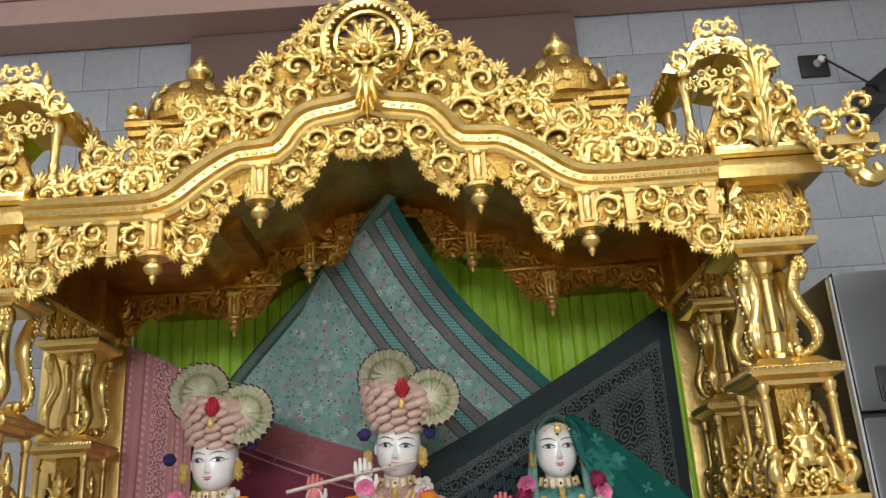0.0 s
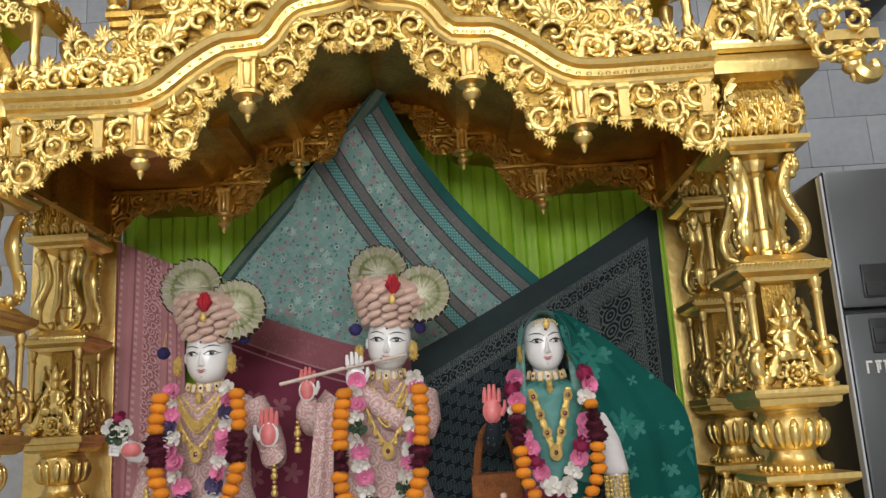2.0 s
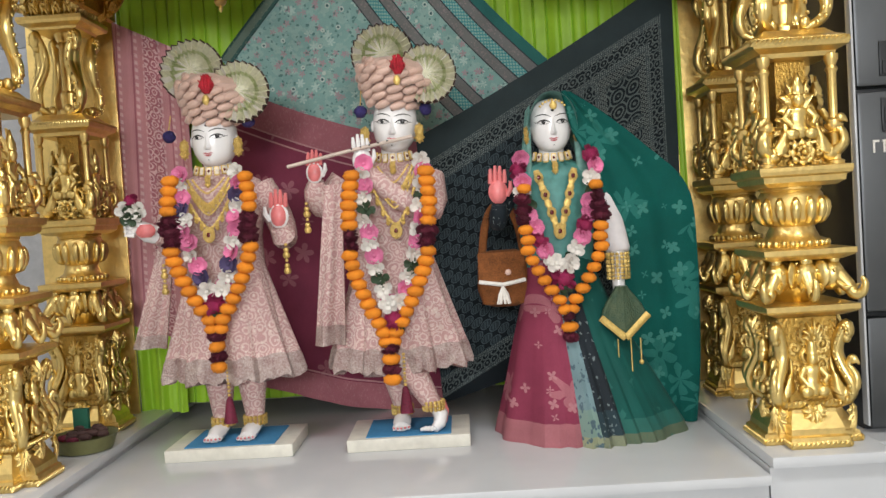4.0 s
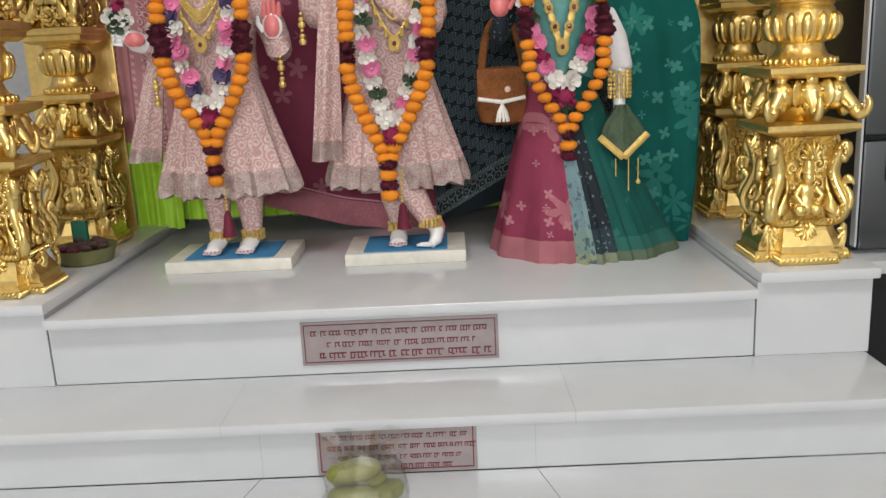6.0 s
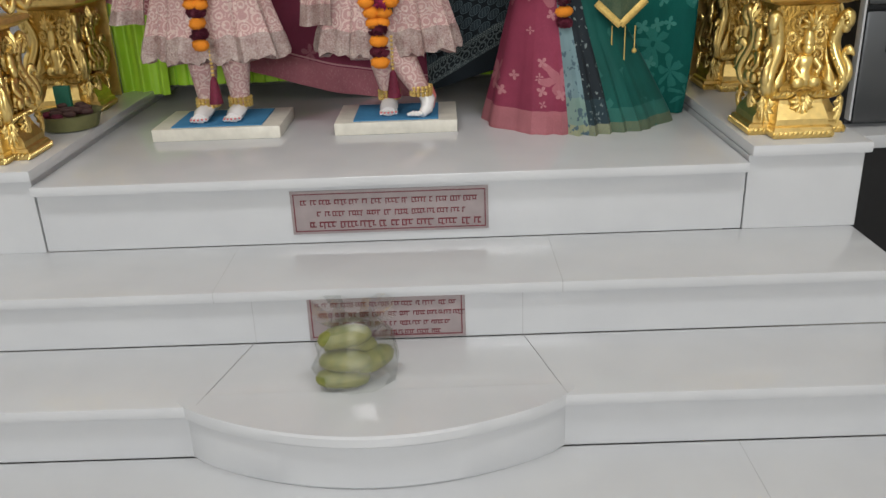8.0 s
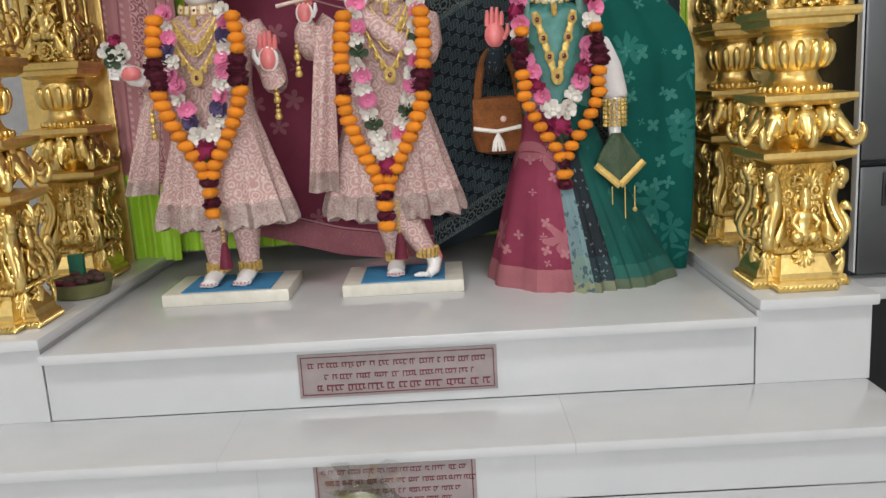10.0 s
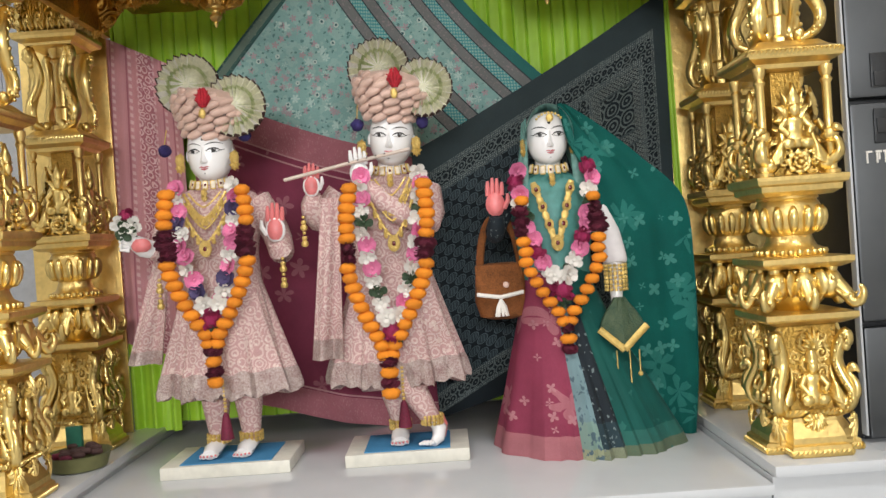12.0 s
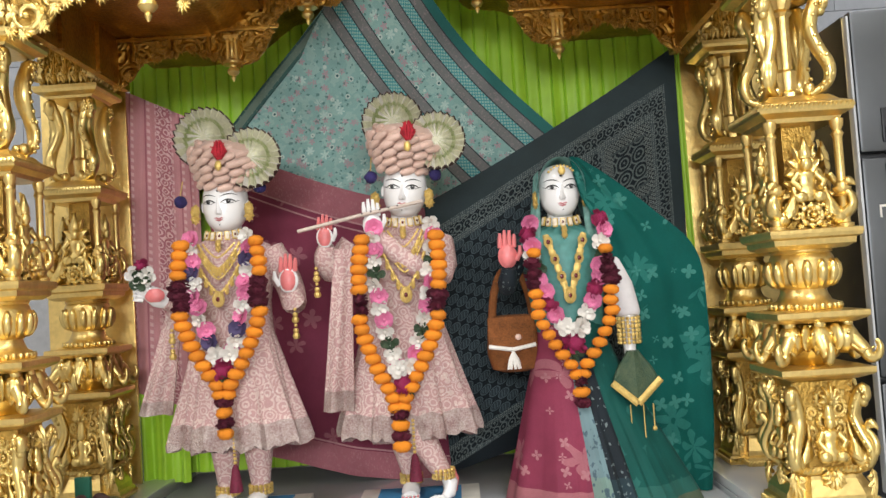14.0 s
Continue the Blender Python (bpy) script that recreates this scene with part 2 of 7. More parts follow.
PURPLEF = mat("dusty_violet_petals", (0.11, 0.08, 0.2), 0.7, 0, 0.2, 120, 0.4, rand=0.2)
LEAFG = mat("dark_green_leaf", (0.035, 0.07, 0.03), 0.5, 0, 0.2, 60, 0.3)
def embroidered(name, ground, thread, shade):
    """Satin covered in small rolled-up swirls of thread, with sequins."""
    p = Pattern(name, 0.55, 0.8)
    w = p.wobble(p.pos, 26, 0.016)
    d, c = p.cells(w, 30)
    swirl = p.calc("GREATER_THAN", p.calc("SINE", p.calc("MULTIPLY_ADD", d, 21, p.calc("MULTIPLY", p.split(c)[0], 6))), 0.25)
    col = p.paint(ground, p.calc("MULTIPLY", swirl, 0.75), thread)
    d2, _ = p.cells(p.pos, 62)
    col = p.paint(col, p.calc("MULTIPLY", p.calc("LESS_THAN", d2, 0.24), 0.6), shade)
    return p.done(col, 0.8, 1.2)


DRESS = embroidered("pale_pink_brocade", (0.50, 0.30, 0.29), (0.68, 0.54, 0.49), (0.74, 0.66, 0.6))
DRESS_LACE = mat("silver_lace", (0.55, 0.46, 0.42), 0.4, 0.3, 0.3, 170, 1.0, second=(0.27, 0.16, 0.15))
TURBAN = mat("blush_turban_satin", (0.70, 0.47, 0.38), 0.42, 0, 0.1, 60, 0.2, sheen=0.3, rand=0.08)
FAN = mat("cream_pleated_net", (0.74, 0.72, 0.52), 0.6, 0, 0.14, 90, 0.3)
FAN_GREEN = mat("green_gold_braid", (0.22, 0.29, 0.08), 0.6, 0.0, 0.4, 14, 0.4, second=(0.6, 0.6, 0.38))
RED = mat("red_feather", (0.55, 0.012, 0.03), 0.8, 0, 0.3, 200, 0.8)
NAVY = mat("navy_pompom", (0.03, 0.02, 0.13), 0.9, 0, 0.3, 220, 0.9)
BROWN_TRIM = mat("dark_brown_braid", (0.07, 0.03, 0.025), 0.7)
SKINRED = mat("red_painted_palm", (0.74, 0.2, 0.2), 0.35, 0, 0.1, 60, 0.05)
LIP = mat("painted_red_lip", (0.52, 0.14, 0.15), 0.35)
INK = mat("painted_black_line", (0.02, 0.018, 0.018), 0.4)
ORNAMENT = mat("jewel_gold", (0.80, 0.56, 0.17), 0.4, 0.55, 0.2, 200, 0.6)
WOOL = mat("rust_brown_wool", (0.27, 0.085, 0.014), 0.9, 0, 0.3, 210, 1.0)
def gauze(name, ground, petal, small):
    p = Pattern(name, 0.8, 0.3)
    x, y, z = p.split(p.pos)
    flat = p.join(x, z)
    v = p.wobble(p.wobble(flat, 9, 0.07), 40, 0.012)
    col = p.paint(ground, petals(p, v, 8.5, 0.55, 6), petal)
    d, _ = p.cells(v, 8.5, 0.9)
    col = p.paint(col, p.calc("LESS_THAN", d, 0.09), ground)
    col = p.paint(col, petals(p, p.join(p.calc("ADD", x, 3.3), z), 15, 0.36, 4, 1.0), small)
    return p.done(col)


TEAL = gauze("teal_floral_gauze", (0.0015, 0.08, 0.066), (0.018, 0.14, 0.118), (0.042, 0.19, 0.16))
LIME = mat("lime_green_satin", (0.40, 0.70, 0.035), 0.5, 0, 0.1, 14, 0.1, sheen=0.1)
def floral(name, ground, petal, small, hem):
    p = Pattern(name, 0.75, 0.3)
    x, y, z = p.split(p.pos)
    v = p.wobble(p.join(p.calc("ADD", x, y), z), 14, 0.02)
    col = p.paint(ground, petals(p, v, 9, 0.46, 5), petal)
    col = p.paint(col, petals(p, p.join(p.calc("ADD", x, 5.1), z), 21, 0.36, 4, 1.0), small)
    col = p.paint(col, p.calc("GREATER_THAN", p.split(p.uv)[1], 0.93), hem)
    return p.done(col)


PINKSARI = floral("rose_floral_cotton", (0.22, 0.036, 0.07), (0.33, 0.115, 0.14), (0.38, 0.165, 0.185), (0.36, 0.13, 0.15))
BLUEPL = woven("pale_blue_pleat", [(0, (0.17, 0.26, 0.28)), (0.85, (0.2, 0.3, 0.26)), (1, (0.3, 0.32, 0.2))], "v", [((0.08, 0.13, 0.16), 0.33, 1, 0.8)], 60)
DARKPL = woven("dark_ikat_pleat", [(0, (0.012, 0.018, 0.024)), (0.86, (0.02, 0.04, 0.05)), (1, (0.2, 0.22, 0.14))], "v", [((0.16, 0.2, 0.2), 0.22, 0.5, 0.9)], 60)
TEALSKIRT = woven("teal_skirt", [(0, (0.004, 0.075, 0.062)), (0.92, (0.02, 0.11, 0.09)), (1, (0.1, 0.13, 0.08))], "v", [((0.02, 0.12, 0.10), 0.3, 1, 0.25)], 60)
AQUA = mat("aqua_blouse_silk", (0.075, 0.27, 0.24), 0.5, 0, 0.15, 60, 0.3)
WHITESLEEVE = mat("white_cotton_sleeve", (0.72, 0.68, 0.68), 0.8, 0, 0.06, 60, 0.2)
PAPER = mat("plaque_grey", (0.33, 0.28, 0.28), 0.35, 0, 0.08, 30, 0.05)
PLAQUE_RED = mat("maroon_enamel", (0.17, 0.018, 0.03), 0.4)
FRUIT = mat("green_fruit_skin", (0.11, 0.135, 0.02), 0.4, 0, 0.25, 60, 0.1, second=(0.25, 0.24, 0.06))
WIRE = mat("black_cable", (0.02, 0.02, 0.02), 0.5)
WOOD_TRAY = mat("olive_tin_tray", (0.20, 0.20, 0.08), 0.45, 0.3)
GREENBOX = mat("green_card", (0.02, 0.16, 0.10), 0.6)


def glass_mat():
    m = bpy.data.materials.new("clear_plastic_film")
    m.use_nodes = True
    N, L = m.node_tree.nodes, m.node_tree.links
    g, tr, mx = N.new("ShaderNodeBsdfGlossy"), N.new("ShaderNodeBsdfTransparent"), N.new("ShaderNodeMixShader")
    g.inputs["Roughness"].default_value = 0.12
    tr.inputs["Color"].default_value = (0.92, 0.93, 0.92, 1)
    mx.inputs["Fac"].default_value = 0.2
    L.new(tr.outputs[0], mx.inputs[1])
    L.new(g.outputs[0], mx.inputs[2])
    L.new(mx.outputs[0], N["Material Output"].inputs["Surface"])
    return m


FILM = glass_mat()

# ---- mesh helpers ----


def mesh_of(bm, name, mats, smooth=True, angle=38):
    bmesh.ops.recalc_face_normals(bm, faces=bm.faces[:])
    me = bpy.data.meshes.new(name)
    bm.to_mesh(me)
    bm.free()
    for m in mats if isinstance(mats, (list, tuple)) else [mats]:
        me.materials.append(m)
    if smooth:
        me.polygons.foreach_set("use_smooth", [True] * len(me.polygons))
        me.set_sharp_from_angle(angle=radians(angle))
    return me


def part(name, bm, material, parent=None, label="", smooth=True, angle=38):
    ob = new(name, bm if isinstance(bm, bpy.types.Mesh) else mesh_of(bm, name, material, smooth, angle))
    if parent:
        ob.parent = parent
    if label:
        ob["label"] = label
    return ob


def thing(name, label, category, group="", at=None, kind=""):
    ob = new(name)
    ob.empty_display_size = 0.05
    if at:
        ob.location = at
    return tagged(ob, label, category, group, kind)


def put(name, me, parent, m, label=""):
    """A piece that shares its mesh."""
    ob = new(name, me)
    ob.parent = parent
    ob.matrix_basis = m
    if label:
        ob["label"] = label
    return ob


def box(bm, x0, x1, y0, y1, z0, z1, bev=0.0, mi=0):
    vs = [bm.verts.new((x, y, z)) for x in (x0, x1) for y in (y0, y1) for z in (z0, z1)]
    fs = [bm.faces.new([vs[i] for i in q]) for q in ((0, 1, 3, 2), (4, 6, 7, 5), (0, 4, 5, 1), (2, 3, 7, 6), (0, 2, 6, 4), (1, 5, 7, 3))]
    for f in fs:
        f.material_index = mi
    if bev:
        es = {e for f in fs for e in f.edges}
        bmesh.ops.bevel(bm, geom=list(es), offset=bev, segments=2, affect="EDGES", profile=0.6)
    return bm


def boxm(*a, bev=0.0):
    return box(bmesh.new(), *a, bev=bev)


def loft(bm, rings, close=True, cap=True, mi=0):
    """Joins rings of points (all of one length) into a skin."""
    vs = [[bm.verts.new(p) for p in r] for r in rings]
    n = len(vs[0])
    for a, b in zip(vs, vs[1:]):
        for i in range(n if close else n - 1):
            j = (i + 1) % n
            bm.faces.new((a[i], a[j], b[j], b[i])).material_index = mi
    if cap and close:
        bm.faces.new(vs[0][::-1]).material_index = mi
        bm.faces.new(vs[-1]).material_index = mi
    return vs


def ring(c, rx, ry, n=16, fn=None, power=2.0):
    out = []
    for i in range(n):
        a = 2 * math.pi * i / n
        k = fn(a) if fn else 1.0
        ca, sa = math.cos(a), math.sin(a)
        if power != 2.0:
            ca = math.copysign(abs(ca) ** (2 / power), ca)
            sa = math.copysign(abs(sa) ** (2 / power), sa)
        out.append((c[0] + rx * k * ca, c[1] + ry * k * sa, c[2]))
    return out


def lathe(bm, profile, c=(0, 0, 0), n=20, fn=None, mi=0, sq=1.0):
    return loft(bm, [ring((c[0], c[1], c[2] + z), max(r, 0.0005), max(r, 0.0005) * sq, n, fn) for r, z in profile], mi=mi)


def tube(bm, pts, radii, n=8, mi=0, flat=1.0, up=(0, 1, 0)):
    """A tapered limb along points; flat squeezes it along up."""
    pts = [Vector(p) for p in pts]
    if not isinstance(radii, (list, tuple)):
        radii = [radii] * len(pts)
    rings = []
    for i, p in enumerate(pts):
        d = (pts[min(i + 1, len(pts) - 1)] - pts[max(i - 1, 0)]).normalized()
        u = Vector(up)
        if abs(u.dot(d)) > 0.95:
            u = Vector((0, 0, 1)) if abs(d.z) < 0.9 else Vector((1, 0, 0))
        s = d.cross(u).normalized()
        u = s.cross(d).normalized()
        rings.append([p + radii[i] * (math.cos(2 * math.pi * k / n) * s + flat * math.sin(2 * math.pi * k / n) * u) for k in range(n)])
    return loft(bm, rings, mi=mi)


def ball(bm, c, r, mi=0, u=8, v=6, scale=(1, 1, 1), rough=0.0):
    rings = []
    for j in range(1, v):
        t = math.pi * j / v
        rings.append([(c[0] + r * scale[0] * math.sin(t) * math.cos(2 * math.pi * i / u) * (1 + rough * random.uniform(-1, 1)),
                       c[1] + r * scale[1] * math.sin(t) * math.sin(2 * math.pi * i / u) * (1 + rough * random.uniform(-1, 1)),
                       c[2] - r * scale[2] * math.cos(t)) for i in range(u)])
    return loft(bm, rings, mi=mi)


def smoothline(pts, k=6):
    """Points of a smooth line through the given ones."""
    P = [Vector(p) for p in pts]
    P = [2 * P[0] - P[1]] + P + [2 * P[-1] - P[-2]]
    out = []
    for i in range(1, len(P) - 2):
        for s in range(k):
            t = s / k
            a, b, c, d = P[i - 1], P[i], P[i + 1], P[i + 2]
            out.append(0.5 * (2 * b + (c - a) * t + (2 * a - 5 * b + 4 * c - d) * t * t + (3 * b - 3 * c + d - a) * t ** 3))
    return out + [P[-2]]


def sheet(bm, p, nu, nv, depth=0.004, mi=0):
    """A cloth from a function p(u, v) to a point, with its own thickness and u, v kept."""
    uvl = bm.loops.layers.uv.verify()
    g = [[bm.verts.new(p(i / nu, j / nv)) for j in range(nv + 1)] for i in range(nu + 1)]
    h = [[bm.verts.new(Vector(p(i / nu, j / nv)) + Vector((0, depth, 0))) for j in range(nv + 1)] for i in range(nu + 1)]

    def quad(vs, us):
        f = bm.faces.new(vs)
        f.material_index = mi
        for lp, w in zip(f.loops, us):
            lp[uvl].uv = w

    for i in range(nu):
        for j in range(nv):
            us = [(i / nu, j / nv), ((i + 1) / nu, j / nv), ((i + 1) / nu, (j + 1) / nv), (i / nu, (j + 1) / nv)]
            quad([g[i][j], g[i + 1][j], g[i + 1][j + 1], g[i][j + 1]], us)
            quad([h[i][j], h[i][j + 1], h[i + 1][j + 1], h[i + 1][j]], [us[0], us[3], us[2], us[1]])
    for i in range(nu):
        for j, flip in ((0, 0), (nv, 1)):
            vs = [g[i][j], h[i][j], h[i + 1][j], g[i + 1][j]]
            quad(vs[::-1] if flip else vs, [(i / nu, j / nv)] * 4)
    for j in range(nv):
        for i, flip in ((0, 1), (nu, 0)):
            vs = [g[i][j], h[i][j], h[i][j + 1], g[i][j + 1]]
            quad(vs[::-1] if flip else vs, [(i / nu, j / nv)] * 4)
    return bm

# ---- the setting ----
X0 = 0.02


def structure(name, bm, material, label, category="", parent=None, smooth=False):
    return tagged(part(name, bm, material, parent, smooth=smooth), label, category, kind="structure")


floor = structure("floor", boxm(-5, 5, -7, 3, -0.75, -0.65), FLOOR, "grey polished stone floor of the temple hall", "floor")
structure("wall_south", boxm(-5, 5, -7.2, -7, -0.75, 3.8), HALL, "cream painted hall wall behind the visitor", "wall")
structure("wall_west", boxm(-5.2, -5, -7.2, 3, -0.75, 3.8), HALL, "cream painted side wall of the hall", "wall")
structure("wall_east", boxm(5, 5.2, -7.2, 3, -0.75, 3.8), HALL, "cream painted side wall of the hall", "wall")
structure("ceiling", boxm(-5.2, 5.2, -7.2, 3, 3.8, 3.95), HALL, "flat pale plaster ceiling of the hall", "ceiling")
WALL_Y = 1.5
wall_north = structure("wall_north", boxm(-5, 5, WALL_Y + 0.012, 1.8, -0.75, 3.8), GROUT, "grey tiled wall behind the golden throne", "wall")
beam = structure("beam", boxm(-5, 5, 1.25, WALL_Y, 3.24, 3.8, bev=0.006), PLASTER_PINK, "pinkish painted ceiling beam with a groove", "beam")
structure("trim", boxm(-5, -0.06, 1.244, 1.2515, 3.375, 3.383), PLASTER_BROWN, "thin dark groove along the pink beam", "trim")
structure("trim", boxm(0.08, 5, 1.244, 1.2515, 3.375, 3.383), PLASTER_BROWN, "thin dark groove along the pink beam", "trim")
recess = structure("wall_panel", boxm(-1.0, 0.94, 1.44, WALL_Y + 0.02, 2.0, 3.235), PLASTER_BROWN, "brown painted panel of the wall above the throne", "wall panel")
TILE_ME = mesh_of(boxm(-0.1405, 0.1405, -0.006, 0.006, -0.1165, 0.1165, bev=0.002), "tile", TILE)
for side in (-1, 1):
    for k in range(6 if side > 0 else 5):
        for j in range(8):
            x = (0.94 + 0.142 + 0.283 * k - 0.14 * (j % 2) if side > 0 else -1.0 - 0.142 - 0.283 * k + 0.14 * (j % 2))
            if (side > 0 and x < 1.05) or (side < 0 and x > -1.12):
                continue
            put("tile", TILE_ME, wall_north, pose(x, WALL_Y + 0.006, 3.116 - 0.235 * j))

# steps and platform of white marble
PW = 0.975
platform = thing("altar_platform", "white marble altar platform with a projecting nosed top slab", "platform")
part("body", boxm(X0 - PW, X0 + PW, 0.0, WALL_Y - 0.14, -0.2, -0.03), MARBLE, platform, smooth=False)
part("top_slab", boxm(X0 - PW, X0 + PW, -0.035, WALL_Y - 0.14, -0.0295, 0.0, bev=0.009), MARBLE, platform)
for s in (-1, 1):
    pl = thing("marble_plinth", "white marble plinth with a rounded slab under the gold pillars", "plinth", "plinths of the pillars")
    a, b = sorted((X0 + s * (PW + 0.003), X0 + s * (1.29 if s > 0 else 1.6)))
    part("body", boxm(a, b, -0.006, WALL_Y - 0.16, -0.2, 0.012), MARBLE, pl, smooth=False)
    part("top_slab", boxm(a - (0.012 if s < 0 else 0.0), b + 0.012, -0.03, WALL_Y - 0.16, 0.0125, 0.045, bev=0.01), MARBLE, pl)
for name, y0, z0, z1, joints in (("marble_step", -0.3, -0.353, -0.2, (-0.411, 0.455)), ("marble_step", -0.575, -0.5, -0.353, ()), ("marble_step", -0.95, -0.65, -0.5, (-0.9, 0.83))):
    st = thing(name, "white marble step with a rounded nosing and slab joints", "step", "steps to the altar")
    back = 0.0 if y0 > -0.4 else -0.301 if y0 > -0.6 else -0.576
    part("riser", boxm(-2.6, 1.29 if y0 > -0.4 else 2.6, y0, back, z0, z1 - 0.03), MARBLE, st, smooth=False)
    cuts = [-2.6, *joints, 1.305 if y0 > -0.4 else 2.6]
    for x in joints:
        part("joint", boxm(x - 0.0007, x + 0.0007, y0 - 0.0224, back - 0.001, z1 - 0.028, z1 + 0.0003), GROUT, st, smooth=False)
    for a, b in [(cuts[0], cuts[-1])]:
        part("tread_slab", boxm(a, b, y0 - 0.022, back - 0.0003, z1 - 0.0295, z1, bev=0.008), MARBLE, st)
    if y0 > -0.4:
        for x in (-0.323, 0.358):
            part("joint", boxm(x - 0.0006, x + 0.0006, y0 - 0.0004, y0 + 0.002, z0, z1 - 0.03), GROUT, st, smooth=False)
# half-round landing in front of the lower step
bm = bmesh.new()
for z0, z1, g in ((-0.4995, -0.383, 0.0), (-0.3825, -0.3515, 0.02)):
    rr = []
    for z, e in ((z0, 0), (z0 + 0.006, 0.004), (z1 - 0.006, 0.004), (z1, 0)):
        rr.append([(-0.43 - g + (0.86 + 2 * g) * i / 24, -0.575 - (0.14 + g + e) * math.sin(math.pi * i / 24) ** 0.75, z) for i in range(25)] + [(0.43 + g, -0.55, z), (-0.43 - g, -0.55, z)])
    loft(bm, rr)
tagged(part("round_landing", bm, MARBLE, angle=25), "half-round white marble landing in front of the steps", "step")
for s, x in ((-1, -0.327), (1, 0.359)):
    bm = bmesh.new()
    loft(bm, [[(x - 0.0006, -0.302, z), (x + 0.0006, -0.302, z), (x + s * 0.073 + 0.0006, -0.59, z), (x + s * 0.073 - 0.0006, -0.59, z)] for z in (-0.36, -0.3512)])
    tagged(part("slab_joint", bm, GROUT, smooth=False), "thin grey joint between the landing slabs", "joint", kind="structure")
# side ledge under the steel cabinet
tagged(part("side_ledge", boxm(1.33, 3.2, 0.4, 1.34, -0.1, -0.055, bev=0.008), MARBLE), "white marble side ledge below the steel cabinet", "ledge")
# black block: the darkness below the ledge is given by its colour
tagged(part("ledge_base", boxm(1.34, 3.2, 0.45, 1.34, -0.65, -0.1), BLACK, smooth=False), "black block standing in for the shade under the marble ledge", "base")

# engraved plaques
bars = random.Random(3)


def plaque(x0, x1, y, z0, z1, lines):
    p = thing("plaque", "grey metal plaque with maroon lettering and border on the marble riser", "plaque", "donor plaques")
    part("plate", boxm(x0, x1, y - 0.004, y, z0, z1, bev=0.001), PAPER, p)
    w = 0.0025
    for a, b, c, d in ((x0 + 0.008, x1 - 0.008, z0 + 0.008, z0 + 0.008 + w), (x0 + 0.008, x1 - 0.008, z1 - 0.008 - w, z1 - 0.008),
                       (x0 + 0.008, x0 + 0.008 + w, z0 + 0.011, z1 - 0.011), (x1 - 0.008 - w, x1 - 0.008, z0 + 0.011, z1 - 0.011)):
        part("border", boxm(a, b, y - 0.0055, y - 0.0042, c, d), PLAQUE_RED, p, smooth=False)
    for za, h, ax, bx in lines:
        bm, x = bmesh.new(), x0 + (x1 - x0) * ax
        while x < x0 + (x1 - x0) * bx:
            wd = bars.uniform(0.5, 2.6) * h
            z = z0 + (z1 - z0) * za
            box(bm, x, x + wd, y - 0.0055, y - 0.0042, z + h * 0.82, z + h)
            xx = x
            while xx < x + wd - 0.2 * h:
                hh = bars.uniform(0.0, 0.45)
                box(bm, xx, xx + h * 0.16, y - 0.0055, y - 0.0042, z + h * hh * 0.6, z + h * 0.81)
                if bars.random() < 0.6:
                    box(bm, xx + h * 0.16, xx + h * 0.42, y - 0.0055, y - 0.0042, z + h * hh * 0.6, z + h * (hh * 0.6 + 0.14))
                xx += h * bars.uniform(0.4, 0.62)
            x += wd + h * bars.uniform(0.3, 0.7)
        part("lettering", bm, PLAQUE_RED, p, smooth=False)


plaque(-0.257, 0.29, -0.0005, -0.173, -0.047, [(0.66, 0.017, 0.05, 0.95), (0.40, 0.016, 0.13, 0.88), (0.12, 0.021, 0.09, 0.93)])
plaque(-0.184, 0.213, -0.3005, -0.35, -0.224, [(0.72, 0.013, 0.05, 0.95), (0.50, 0.013, 0.07, 0.93), (0.29, 0.012, 0.14, 0.88), (0.09, 0.012, 0.18, 0.85)])

# ---- carved gold ornaments, each mesh made once ----


def leaf(bm, a, r0, r1, w, lift=0.25, n=5, y=-0.05):
    """A pointed ribbed leaf that leaves the middle at the angle a."""
    L_, M, R = [], [], []
    ca, sa = math.cos(a), math.sin(a)
    for i in range(n + 1):
        s = i / n
        d, h = r0 + (r1 - r0) * s, w * (math.sin(math.pi * min(1, s * 0.88 + 0.12)) ** 0.8 + 0.03) * (1.12 if i % 2 else 0.85)
        yy = y - lift * math.sin(math.pi * 0.75 * s)
        for lst, o, dy in ((L_, h, 0.1), (M, 0, 0), (R, -h, 0.1)):
            lst.append(bm.verts.new((d * ca - o * sa, yy + dy * lift * 3, d * sa + o * ca)))
    back = bm.verts.new((0.5 * (r0 + r1) * ca, y + 0.12, 0.5 * (r0 + r1) * sa))
    for i in range(n):
        bm.faces.new((L_[i], M[i], M[i + 1], L_[i + 1]))
        bm.faces.new((M[i], R[i], R[i + 1], M[i + 1]))
        bm.faces.new((L_[i], L_[i + 1], back))
        bm.faces.new((R[i + 1], R[i], back))


